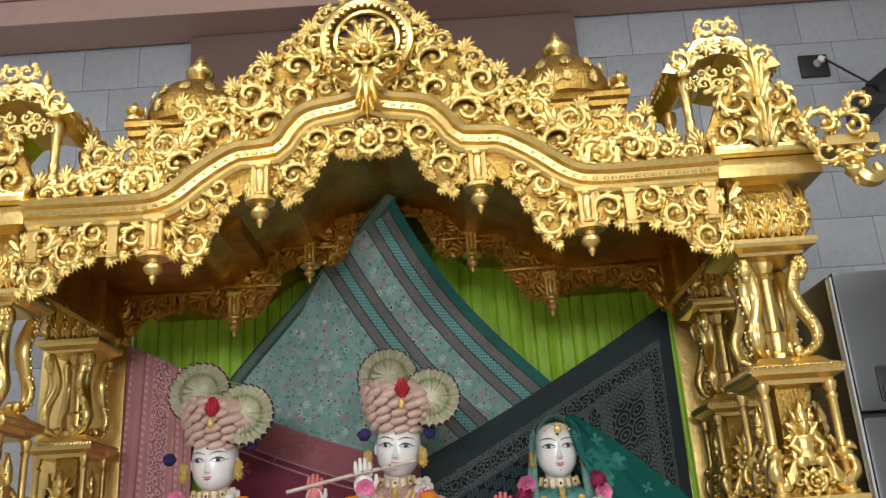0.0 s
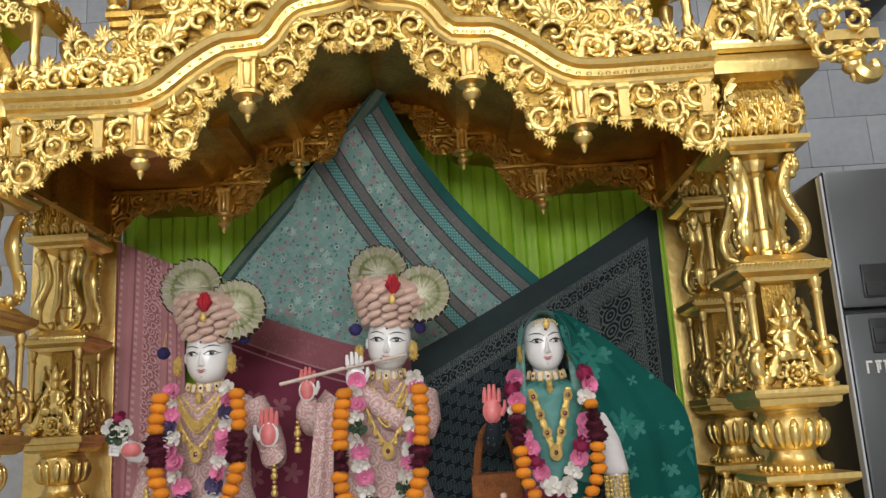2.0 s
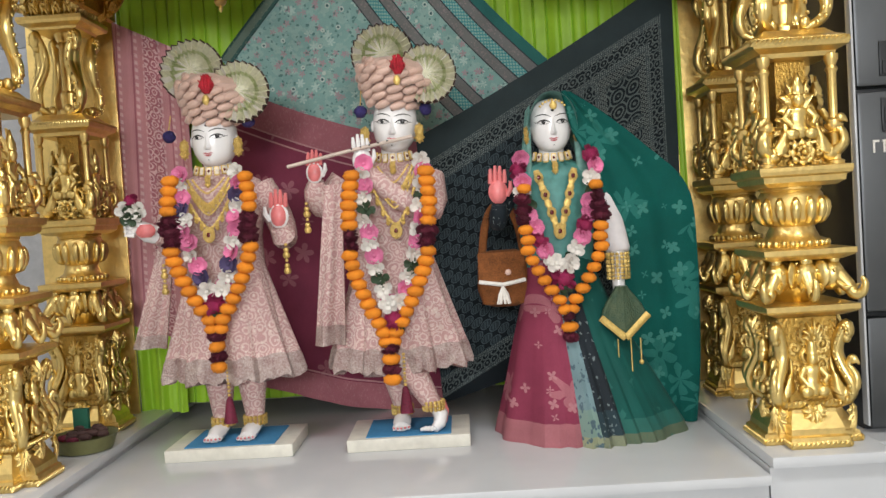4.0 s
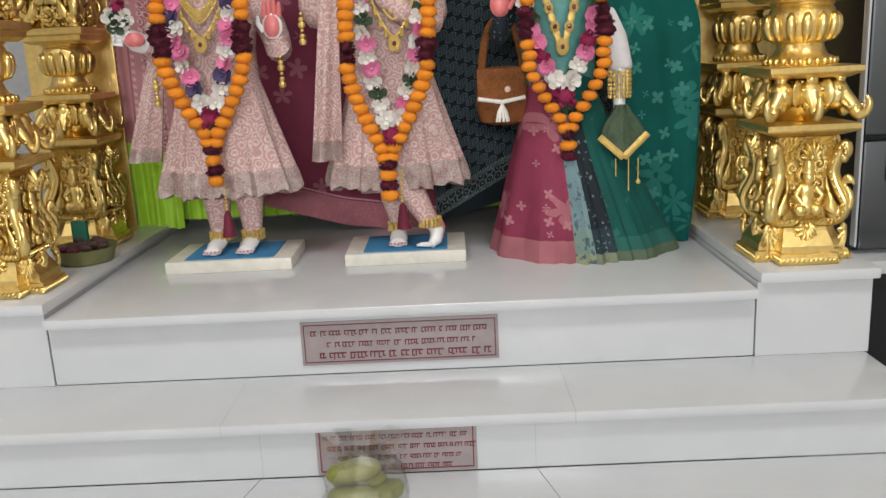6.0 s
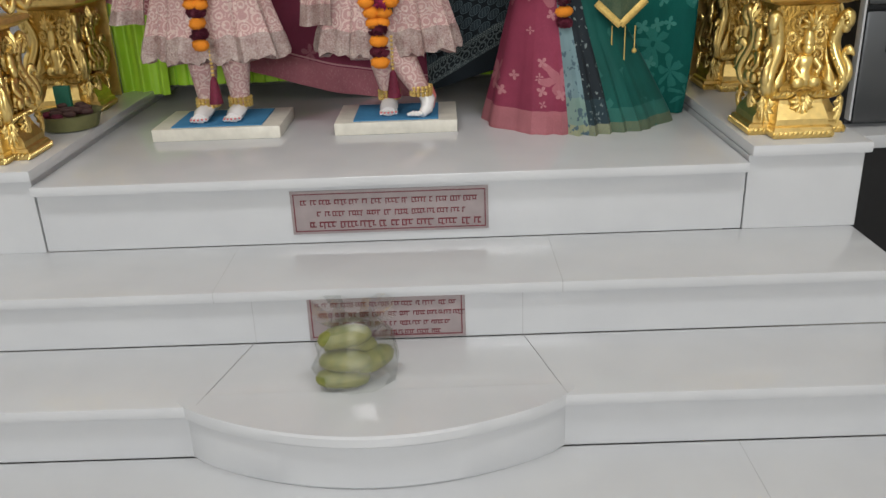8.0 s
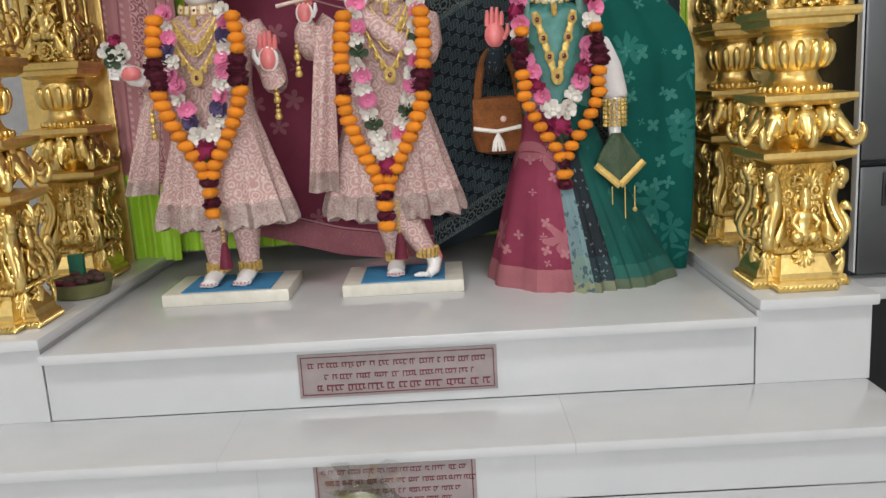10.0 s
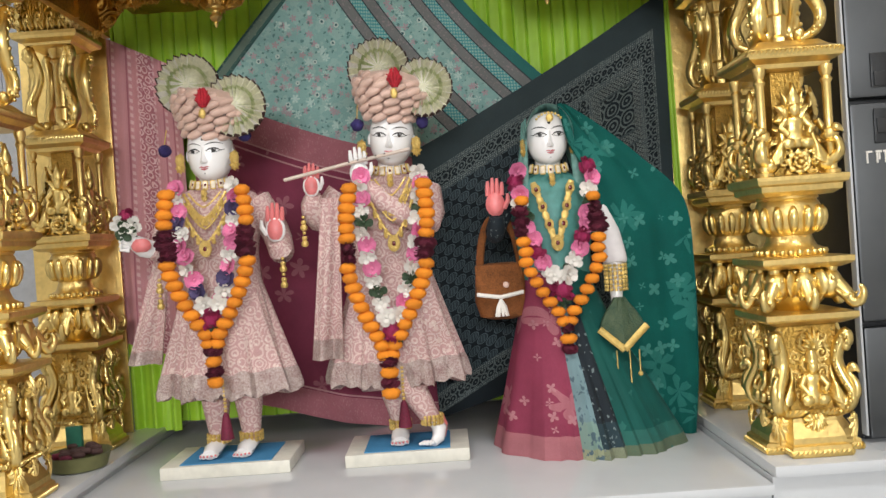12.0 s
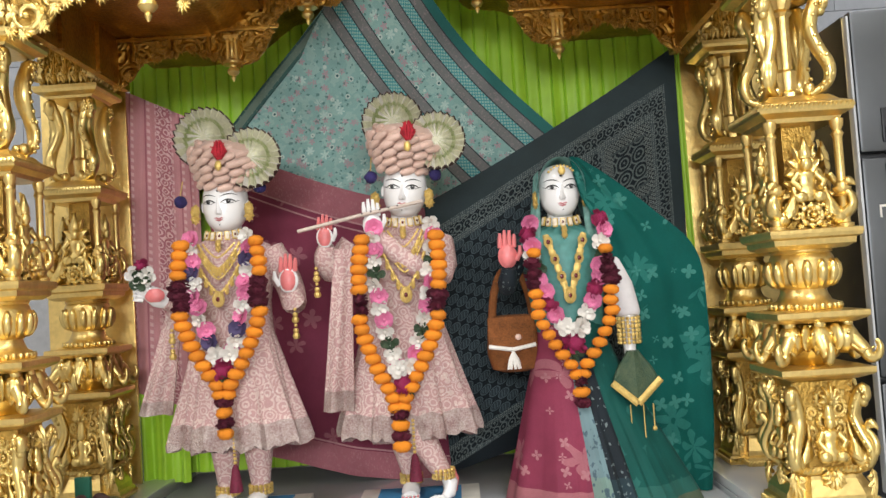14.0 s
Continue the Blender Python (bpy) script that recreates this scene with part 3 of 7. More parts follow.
def lobe(bm, base, a, length, width, bend=0.0, lift=0.22, n=4, thick=1.0):
    """A ribbed acanthus lobe that leaves base at the angle a and bends as it goes."""
    x, y, z = base
    rows = []
    for i in range(n + 1):
        t = i / n
        w = width * (0.55 + 0.6 * math.sin(math.pi * min(1, 0.15 + t * 0.8))) * (1 - t ** 3) + 0.012 * thick
        yy = y - lift * math.sin(math.pi * (0.15 + 0.7 * t))
        nx, nz = -math.sin(a), math.cos(a)
        rows.append([bm.verts.new((x + o * nx, yy + d, z + o * nz)) for o, d in ((w, 0.16 * thick), (w * 0.45, 0.0), (0, 0.06 * thick), (-w * 0.45, 0.0), (-w, 0.16 * thick))])
        x, z = x + length / n * math.cos(a), z + length / n * math.sin(a)
        a += bend / n
    for p, q in zip(rows, rows[1:]):
        for i in range(4):
            bm.faces.new((p[i], p[i + 1], q[i + 1], q[i]))


def scroll_bm(flip=1, kind=0):
    """An acanthus scroll: a ridged stem that rolls up into an eye, with lobes fanning off its outer side."""
    bm = bmesh.new()
    n, turns = 24, 0.98 + 0.15 * kind
    mid, rad, ang = [], [], []
    for i in range(n + 1):
        u = i / n
        a = 3.6 - 2 * math.pi * turns * u
        d = 0.92 - 0.60 * u ** 0.9
        mid.append(Vector((d * math.cos(a), -0.1 - 0.3 * u, d * math.sin(a))))
        rad.append((0.15 + 0.07 * math.sin(math.pi * u)) * (1 - 0.3 * u))
    tube(bm, mid, rad, 6, flat=0.8)
    for i in range(1, n - 8, 2):
        tube(bm, [mid[i] + Vector((0, -rad[i] * 0.7, 0)), mid[i] + Vector((0.0, -rad[i] * 1.0, 0.012))], rad[i] * 0.45, 5)
    ball(bm, (mid[-1].x * 0.2, -0.42, mid[-1].z * 0.2), 0.2, u=8, v=6)
    step = 2 if kind else 3
    for i in range(0, n - 7, step):
        d = mid[i + 1] - mid[i]
        t = math.atan2(d.z, d.x)
        size = 0.72 - 0.016 * i
        lobe(bm, (mid[i].x, -0.06 - 0.008 * i, mid[i].z), t + 0.9, size, 0.25 - 0.003 * i, -1.2)
    for k in range(3):
        lobe(bm, (mid[0].x, -0.02, mid[0].z), 4.2 + 0.55 * k, 0.66 - 0.08 * k, 0.22, 0.9 - 0.5 * k)
    if flip < 0:
        bmesh.ops.scale(bm, vec=(-1, 1, 1), verts=bm.verts[:])
    return bm


def rosette_bm():
    bm = bmesh.new()
    for k in range(8):
        leaf(bm, k * math.pi / 4, 0.2, 1.05, 0.34, 0.32)
    for k in range(6):
        leaf(bm, k * math.pi / 3 + 0.3, 0.1, 0.62, 0.24, 0.3, y=-0.22)
    ball(bm, (0, -0.4, 0), 0.24, u=8, v=6)
    return bm


def spray_bm():
    """A palmette: lobes that fan upwards and curl over at their tips."""
    bm = bmesh.new()
    for k in range(-3, 4):
        lobe(bm, (0.05 * k, -0.05 - 0.03 * (3 - abs(k)), 0.02 * (3 - abs(k))), math.pi / 2 - k * 0.36, 1.2 - 0.12 * abs(k), 0.235, -0.32 * k, 0.34)
    ball(bm, (0, -0.24, 0.05), 0.2)
    return bm


def pendant_bm():
    bm = bmesh.new()
    lathe(bm, [(0.055, 0), (0.055, -0.01), (0.02, -0.014), (0.017, -0.022), (0.03, -0.03), (0.034, -0.042), (0.024, -0.054), (0.01, -0.06), (0.013, -0.068), (0.004, -0.085)], n=14)
    return bm


SCROLL = [mesh_of(scroll_bm(f, k), "scroll", GOLD, angle=72) for f in (1, -1) for k in (0, 1)]
ROSETTE = mesh_of(rosette_bm(), "rosette", GOLD, angle=72)
SPRAY = mesh_of(spray_bm(), "leaf_spray", GOLD, angle=72)
# the same ornaments in the gold darkened for shade, for the inner arch
SCROLL_SHADED = [mesh_of(scroll_bm(f, k), "scroll", GOLD_SHADED, angle=72) for f in (1, -1) for k in (0, 1)]
SPRAY_SHADED = mesh_of(spray_bm(), "leaf_spray", GOLD_SHADED, angle=72)
PENDANT = mesh_of(pendant_bm(), "pendant", GOLD_SMOOTH)


def inside(poly, x, z):
    hit = False
    for (a, b), (c, d) in zip(poly, poly[1:] + poly[:1]):
        if (b > z) != (d > z) and x < a + (z - b) * (c - a) / (d - b):
            hit = not hit
    return hit


def edge_gap(poly, x, z):
    best = 9
    for (a, b), (c, d) in zip(poly, poly[1:] + poly[:1]):
        t = max(0, min(1, ((x - a) * (c - a) + (z - b) * (d - b)) / ((c - a) ** 2 + (d - b) ** 2 + 1e-12)))
        best = min(best, math.hypot(x - a - t * (c - a), z - b - t * (d - b)))
    return best


def pack(poly, radii, seed, tries=500, over=0.86):
    """Circles that fill a region, large ones first."""
    rnd, got = random.Random(seed), []
    xs, zs = [p[0] for p in poly], [p[1] for p in poly]
    for r in radii:
        for _ in range(tries):
            x, z = rnd.uniform(min(xs), max(xs)), rnd.uniform(min(zs), max(zs))
            if inside(poly, x, z) and edge_gap(poly, x, z) > r * 0.72 and all(math.hypot(x - a, z - b) > (r + c) * over for a, b, c in got):
                got.append((x, z, r))
    return got


def carve(parent, poly, radii, seed, y=0.0, mirror=True, m=Matrix(), tries=500, deep=0.55, shaded=False):
    """Scrolls, rosettes and sprays packed into a region and its mirror image about x = 0."""
    rnd = random.Random(seed)
    for x, z, r in pack(poly, radii, seed, tries):
        pick, ang = rnd.random(), rnd.choice((0, 35, -40, 150, 200)) + rnd.uniform(-20, 20)
        for s in ((1, -1) if mirror else (1,)):
            if pick < 0.84:
                k = int(pick * 100) % 2
                me, name = (SCROLL_SHADED if shaded else SCROLL)[k if s > 0 else 2 + k], "scroll"
            elif pick < 0.97:
                me, name = SPRAY_SHADED if shaded else SPRAY, "leaf_spray"
            elif shaded:
                continue
            else:
                me, name = ROSETTE, "rosette"
            put(name, me, parent, m @ pose(s * x, y, z, 0, -s * ang, 0) @ Matrix.Diagonal((r, r * deep, r, 1)))


def plate(poly, y0, y1, mirror=True):
    """A flat plate with the region's outline, and its mirror image."""
    bm = bmesh.new()
    for s in ((1, -1) if mirror else (1,)):
        loft(bm, [[(s * x, y, z) for x, z in poly] for y in (y0, y1)])
    return bm


def rope(bm, path, r, step=None, mi=0):
    """A twisted cord along a line of points."""
    path = [Vector(p) for p in path]
    step = step or r * 1.5
    rest = 0.0
    for a, b in zip(path, path[1:]):
        d = b - a
        if d.length < 1e-6:
            continue
        t = rest
        while t < d.length:
            c, u = a + d * (t / d.length), d.normalized()
            side = u.cross(Vector((0, 0, 1)) if abs(u.z) < 0.8 else Vector((0, 1, 0))).normalized()
            w = (u * 0.75 + side * 0.2 + Vector((0, 0, 0.6 if abs(u.z) < 0.8 else 0)) + (side * 0.6 if abs(u.z) >= 0.8 else Vector())).normalized()
            tube(bm, [c - w * r * 1.25, c - w * r * 0.5, c + w * r * 0.5, c + w * r * 1.25], [r * 0.3, r * 0.8, r * 0.8, r * 0.3], 5, mi=mi)
            t += step
        rest = t - d.length


def square(h, z):
    return [(-h, -h, z), (h, -h, z), (h, h, z), (-h, h, z)]


def slab_bm(prof):
    """Stacked square mouldings from (half width, height) pairs."""
    bm = bmesh.new()
    loft(bm, [square(h, z) for h, z in prof])
    return bm


def cross_ring(h, k, z):
    """A square with stepped corners."""
    q = [(h, -k), (h, k), (k, k), (k, h), (-k, h), (-k, k), (-h, k), (-h, -k), (-k, -k), (-k, -h), (k, -h), (k, -k)]
    return [(x, y, z) for x, y in q]


def s_bracket(h, w, bulge=1.0):
    """An S-curved bracket in the x, z plane, root at the axis side."""
    pts = smoothline([(w * 0.25, 0, 0.0), (w * 0.85, 0, h * 0.10), (w * 0.98, 0, h * 0.26), (w * 0.62, 0, h * 0.46), (w * 0.42, 0, h * 0.64), (w * 0.6, 0, h * 0.84), (w * 0.85, 0, h * 0.95), (w * 0.95, 0, h * 0.86), (w * 0.8, 0, h * 0.8)], 4)
    return pts


def bracket_bm(h, w, t):
    bm = bmesh.new()
    pts = s_bracket(h, w)
    n = len(pts)
    tube(bm, pts, [t * (0.6 + 0.6 * math.sin(math.pi * i / (n - 1))) for i in range(n)], 8, up=(0, 1, 0), flat=1.3)
    for i in range(2, n - 3, 2):
        p = pts[i]
        ball(bm, (p.x, p.y - t * 1.4, p.z), t * 0.42, u=7, v=5)
    ball(bm, tuple(pts[-1]), t * 1.0, u=8, v=6)
    ball(bm, (pts[0].x, 0, pts[0].z + t), t * 1.1, u=8, v=6)
    return bm


def swan_bm():
    """A crested bird with raised wings, facing outwards."""
    bm = bmesh.new()
    ball(bm, (0.0, 0, 0.03), 0.034, u=10, v=8, scale=(1.15, 0.8, 0.85))
    tube(bm, smoothline([(0.022, 0, 0.035), (0.052, 0, 0.055), (0.05, 0, 0.085), (0.03, 0, 0.105), (0.038, 0, 0.125), (0.056, 0, 0.122), (0.066, 0, 0.112)], 3), [0.019, 0.018, 0.017, 0.016, 0.015, 0.014, 0.013, 0.012, 0.012, 0.011, 0.011, 0.012, 0.013, 0.014, 0.013, 0.01, 0.007, 0.005, 0.003], 7)
    for s in (-1, 1):
        for k in range(6):
            tube(bm, smoothline([(0.018, s * 0.022, 0.03 + 0.003 * k), (-0.012, s * 0.034, 0.045 + 0.009 * k), (-0.042 + 0.004 * k, s * 0.03, 0.05 + 0.016 * k)], 3), [0.006, 0.009, 0.01, 0.009, 0.008, 0.006, 0.003], 5)
    return bm


def elephant_bm():
    """An elephant's head with ears, tusks and a trunk that curls up."""
    bm = bmesh.new()
    ball(bm, (0.0, 0, 0.0), 0.042, u=10, v=8, scale=(1.0, 0.9, 1.05))
    tube(bm, smoothline([(0.024, 0, -0.004), (0.052, 0, -0.03), (0.07, 0, -0.052), (0.092, 0, -0.046), (0.1, 0, -0.022), (0.09, 0, -0.006)], 3), [0.025, 0.024, 0.022, 0.021, 0.019, 0.018, 0.016, 0.015, 0.014, 0.013, 0.012, 0.011, 0.01, 0.009, 0.008, 0.006], 8)
    for s in (-1, 1):
        ball(bm, (-0.012, s * 0.04, 0.004), 0.04, u=9, v=7, scale=(0.75, 0.28, 1.0))
        tube(bm, smoothline([(0.03, s * 0.02, -0.02), (0.055, s * 0.028, -0.034), (0.076, s * 0.028, -0.026)], 3), [0.008, 0.008, 0.007, 0.007, 0.006, 0.004, 0.002], 6)
        ball(bm, (0.024, s * 0.026, 0.014), 0.007, u=6, v=5)
    ball(bm, (0.01, 0, 0.042), 0.02, u=8, v=6)
    return bm


def relief_bm():
    """A small plain seated relief under a leafy crown."""
    bm = bmesh.new()
    loft(bm, [ring((0, 0, z), rx, rx * 0.55, 14) for rx, z in ((0.03, 0.0), (0.052, 0.008), (0.05, 0.026), (0.028, 0.038), (0.03, 0.06), (0.034, 0.075), (0.014, 0.086))])
    ball(bm, (0, -0.008, 0.102), 0.02, u=10, v=8)
    lathe(bm, [(0.024, 0.115), (0.02, 0.125), (0.022, 0.13), (0.012, 0.15), (0.004, 0.17)], (0, -0.004, 0), n=10)
    for s in (-1, 1):
        tube(bm, [(s * 0.03, -0.008, 0.074), (s * 0.05, -0.02, 0.052), (s * 0.03, -0.032, 0.036)], [0.012, 0.011, 0.008], 7)
        ball(bm, (s * 0.03, -0.024, 0.014), 0.02, u=8, v=6, scale=(1.3, 0.8, 0.8))
    return bm


SWAN = mesh_of(swan_bm(), "bird", GOLD, angle=72)
ELEPHANT = mesh_of(elephant_bm(), "elephant_head", GOLD, angle=72)
RELIEF = mesh_of(relief_bm(), "relief", GOLD, angle=72)
PILLAR_LABEL = "tall carved gold pillar with stacked slabs on the marble plinth"


def pillar():
    p = thing("gold_pillar", PILLAR_LABEL, "pillar", "pillars of the throne")
    bm = bmesh.new()
    loft(bm, [cross_ring(h, k, z) for h, k, z in ((0.142, 0.085, 0.0), (0.146, 0.088, 0.012), (0.142, 0.085, 0.03), (0.132, 0.08, 0.034), (0.13, 0.078, 0.05), (0.102, 0.066, 0.088), (0.1, 0.064, 0.098))])
    part("base", bm, GOLD_SMOOTH, p, angle=25)
    bm = bmesh.new()
    q = [Vector(v) for v in cross_ring(0.146, 0.088, 0.012)]
    rope(bm, q + [q[0]], 0.0095)
    part("rope_moulding", bm, GOLD, p)
    part("pedestal", slab_bm([(0.086, 0.098), (0.086, 0.345), (0.09, 0.35)]), GOLD_DULL, p, smooth=False)
    bm = bmesh.new()
    for sx in (-1, 1):
        for sy in (-1, 1):
            rope(bm, [(sx * 0.078, sy * 0.078, 0.11), (sx * 0.078, sy * 0.078, 0.345)], 0.013, 0.017)
    q = [Vector(v) for v in square(0.1, 0.112)]
    rope(bm, q + [q[0]], 0.01)
    part("corner_twist", bm, GOLD, p)
    me_b, me_s = mesh_of(bracket_bm(0.235, 0.075, 0.016), "bracket", GOLD, angle=72), mesh_of(bracket_bm(0.29, 0.09, 0.017), "bracket", GOLD, angle=72)
    panel = [(-0.055, 0.13), (0.055, 0.13), (0.055, 0.335), (-0.055, 0.335)]
    for k in range(4):
        turn = pose(0, 0, 0, 0, 0, 90 * k)
        carve(p, panel, (0.032, 0.022, 0.016), 11 + k % 2, -0.086, False, turn, 160, 0.9)
        put("leaf_spray", SPRAY, p, turn @ pose(0, -0.1, 0.105, 0, 180, 0) @ Matrix.Diagonal((0.04, 0.05, 0.05, 1)))
        put("leaf_spray", SPRAY, p, turn @ pose(0, -0.11, 0.29) @ Matrix.Diagonal((0.035, 0.06, 0.045, 1)))
        put("bracket", me_b, p, turn @ pose(0.062, -0.062, 0.1, 0, 0, -45))
        put("bird", SWAN, p, turn @ pose(0.09, -0.09, 0.105, 0, 0, -45) @ Matrix.Diagonal((0.85, 0.85, 1.0, 1)))
        put("relief", RELIEF, p, turn @ pose(0, -0.102, 0.135) @ Matrix.Diagonal((0.8, 0.8, 1.0, 1)))
        put("foot", SPRAY, p, turn @ pose(0.105, -0.105, 0.1, 0, 180, 45) @ Matrix.Diagonal((0.03, 0.04, 0.055, 1)))
        # lower bowed tier
        put("elephant_head", ELEPHANT, p, turn @ pose(0.078, -0.078, 0.458, 0, 0, -45))
        put("elephant_head", ELEPHANT, p, turn @ pose(0, -0.088, 0.458, 0, 0, -90) @ Matrix.Diagonal((0.75, 1, 1, 1)))
        # gallery with balusters and a leafy finial
        put("bird", SWAN, p, turn @ pose(0.088, -0.088, 0.757, 0, 0, -45) @ Matrix.Diagonal((0.85, 1.3, 0.95, 1)))
        carve(p, [(-0.095, 0.762), (0.095, 0.762), (0.075, 0.86), (-0.075, 0.86)], (0.03, 0.022, 0.016), 17, -0.086, False, turn, 60, 0.9)
        put("rosette", ROSETTE, p, turn @ pose(0, -0.1, 0.79) @ Matrix.Diagonal((0.04, 0.06, 0.035, 1)))
        put("scroll", SCROLL[0], p, turn @ pose(0.042, -0.1, 0.795, 0, -30, 0) @ Matrix.Diagonal((0.03, 0.04, 0.034, 1)))
        put("scroll", SCROLL[2], p, turn @ pose(-0.042, -0.1, 0.795, 0, 30, 0) @ Matrix.Diagonal((0.03, 0.04, 0.034, 1)))
        put("relief", RELIEF, p, turn @ pose(0, -0.09, 0.825) @ Matrix.Diagonal((0.95, 0.9, 1.05, 1)))
        put("leaf_spray", SPRAY, p, turn @ pose(0, -0.07, 0.895) @ Matrix.Diagonal((0.06, 0.06, 0.09, 1)))
        put("leaf_spray", SPRAY, p, turn @ pose(0, -0.068, 0.84) @ Matrix.Diagonal((0.075, 0.06, 0.08, 1)))
        put("bracket", me_s, p, turn @ pose(0.035, -0.035, 1.12, 0, 0, -45))
        put("bracket", me_s, p, turn @ pose(0.012, -0.085, 1.12, 0, 0, 0))
        # lotus capital
        for j in range(-2, 3):
            put("petal", SPRAY, p, turn @ pose(j * 0.048, -0.095, 1.47, -14, j * 4, 0) @ Matrix.Diagonal((0.036, 0.09, 0.085, 1)))
            put("petal", SPRAY, p, turn @ pose(j * 0.05 + 0.02, -0.085, 1.535, -18, j * 6, 0) @ Matrix.Diagonal((0.036, 0.08, 0.075, 1)))
        put("scroll", SCROLL[0], p, turn @ pose(0.115, -0.115, 1.50, 0, 0, -45) @ Matrix.Diagonal((0.042, 0.07, 0.05, 1)))
    bm = bmesh.new()
    loft(bm, [square(h, z) for h, z in ((0.10, 0.35), (0.132, 0.362), (0.138, 0.368), (0.138, 0.382), (0.11, 0.386))])
    part("slab", bm, GOLD_SMOOTH, p, smooth=False)
    bm = bmesh.new()
    lathe(bm, [(0.06, 0.386), (0.088, 0.41), (0.1, 0.45), (0.088, 0.495), (0.07, 0.503)], n=16, fn=lambda a: 1 + 0.06 * math.cos(4 * a))
    part("bowed_body", bm, GOLD, p)
    part("slab", slab_bm([(0.105, 0.502), (0.13, 0.512), (0.136, 0.518), (0.136, 0.532), (0.1, 0.537)]), GOLD_SMOOTH, p, smooth=False)
    bm = bmesh.new()
    lathe(bm, [(0.1, 0.537), (0.104, 0.548), (0.092, 0.558), (0.08, 0.562), (0.07, 0.58), (0.066, 0.592), (0.08, 0.6), (0.092, 0.615), (0.098, 0.64), (0.1, 0.66), (0.092, 0.682), (0.086, 0.69), (0.092, 0.695), (0.09, 0.702)], n=28)
    part("pot", bm, GOLD_SMOOTH, p, angle=50)
    bm = bmesh.new()
    for i in range(14):
        a = 2 * math.pi * i / 14
        tube(bm, [(r * math.cos(a), r * math.sin(a), z) for r, z in ((0.078, 0.6), (0.089, 0.609), (0.0965, 0.625), (0.1, 0.642), (0.1, 0.658), (0.096, 0.672))], [0.005, 0.011, 0.0155, 0.017, 0.014, 0.006], 8)
    for i in range(26):
        a = 2 * math.pi * i / 26
        ball(bm, (0.1 * math.cos(a), 0.1 * math.sin(a), 0.546), 0.0115, u=6, v=4)
    part("gadroon", bm, GOLD, p, angle=80)
    part("slab", slab_bm([(0.1, 0.701), (0.12, 0.712), (0.122, 0.727), (0.134, 0.732), (0.137, 0.742), (0.137, 0.752), (0.11, 0.757)]), GOLD_SMOOTH, p, smooth=False)
    part("gallery_panel", slab_bm([(0.084, 0.756), (0.084, 0.815), (0.07, 0.835)]), GOLD_DULL, p, smooth=False)
    part("core", slab_bm([(0.055, 0.755), (0.06, 0.8), (0.045, 0.93), (0.045, 1.045)]), GOLD_DULL, p, smooth=False)
    bm = bmesh.new()
    lathe(bm, [(0.02, 0), (0.021, 0.015), (0.013, 0.022), (0.0135, 0.14), (0.019, 0.15), (0.013, 0.16), (0.02, 0.175), (0.021, 0.19)], n=10)
    me = mesh_of(bm, "baluster", GOLD_SMOOTH)
    for sx in (-1, 1):
        for sy in (-1, 1):
            put("baluster", me, p, pose(sx * 0.1, sy * 0.1, 0.857))
            put("baluster", me, p, pose(sx * 0.1, sy * 0.1, 0.755) @ Matrix.Diagonal((1.3, 1.3, 0.56, 1)))
    part("slab", slab_bm([(0.108, 1.044), (0.112, 1.056), (0.138, 1.068), (0.142, 1.08), (0.134, 1.093), (0.11, 1.103), (0.09, 1.12)]), GOLD_SMOOTH, p, smooth=False)
    bm = bmesh.new()
    q = [Vector(v) for v in square(0.139, 1.082)]
    rope(bm, q + [q[0]], 0.009)
    part("rope_moulding", bm, GOLD, p)
    bm = bmesh.new()
    lathe(bm, [(0.04, 1.118), (0.042, 1.14), (0.026, 1.15), (0.032, 1.2), (0.022, 1.21), (0.024, 1.36), (0.034, 1.37), (0.026, 1.38), (0.036, 1.4), (0.04, 1.416)], n=18, fn=lambda a: 1 + 0.09 * math.cos(9 * a))
    part("fluted_shaft", bm, GOLD_SMOOTH, p)
    part("capital", slab_bm([(0.1, 1.412), (0.105, 1.42), (0.134, 1.43), (0.14, 1.44), (0.14, 1.452), (0.1, 1.458)]), GOLD_SMOOTH, p, smooth=False)
    part("lotus_block", slab_bm([(0.088, 1.458), (0.095, 1.5), (0.105, 1.6), (0.095, 1.63)]), GOLD_DULL, p, smooth=False)
    return p


PX, PY0, PY1 = 1.14, 0.155, 0.83
SLIM = 0.9
first = pillar()
first.location = (X0 + PX - 0.012, PY0, 0.045)
first.scale = (SLIM, SLIM, 1)
for x, y in ((X0 - PX + 0.012, PY0), (X0 + PX + 0.03, 0.77), (X0 - PX - 0.012, 0.77)):
    copy_thing(first, pose(x, y, 0.045) @ Matrix.Diagonal((SLIM, SLIM, 1, 1)))

# ---- front arch ----
# half outline, from the crown outwards: moulding line (top), valance line (bottom), crest line
MOULD = [(0.0, 2.03), (0.05, 2.005), (0.107, 1.994), (0.16, 1.985), (0.206, 1.964), (0.245, 1.92), (0.282, 1.874), (0.384, 1.867), (0.45, 1.835), (0.51, 1.794), (0.565, 1.75), (0.617, 1.725), (0.68, 1.72), (0.747, 1.72), (1.0, 1.724)]
VAL = [(0.0, 1.80), (0.05, 1.83), (0.117, 1.837), (0.15, 1.775), (0.185, 1.719), (0.225, 1.69), (0.257, 1.7), (0.3, 1.745), (0.396, 1.709), (0.43, 1.65), (0.459, 1.595), (0.49, 1.53), (0.523, 1.511), (0.57, 1.55), (0.664, 1.572), (0.74, 1.55), (0.805, 1.554), (0.87, 1.525), (0.9, 1.475), (0.96, 1.462), (1.0, 1.47)]
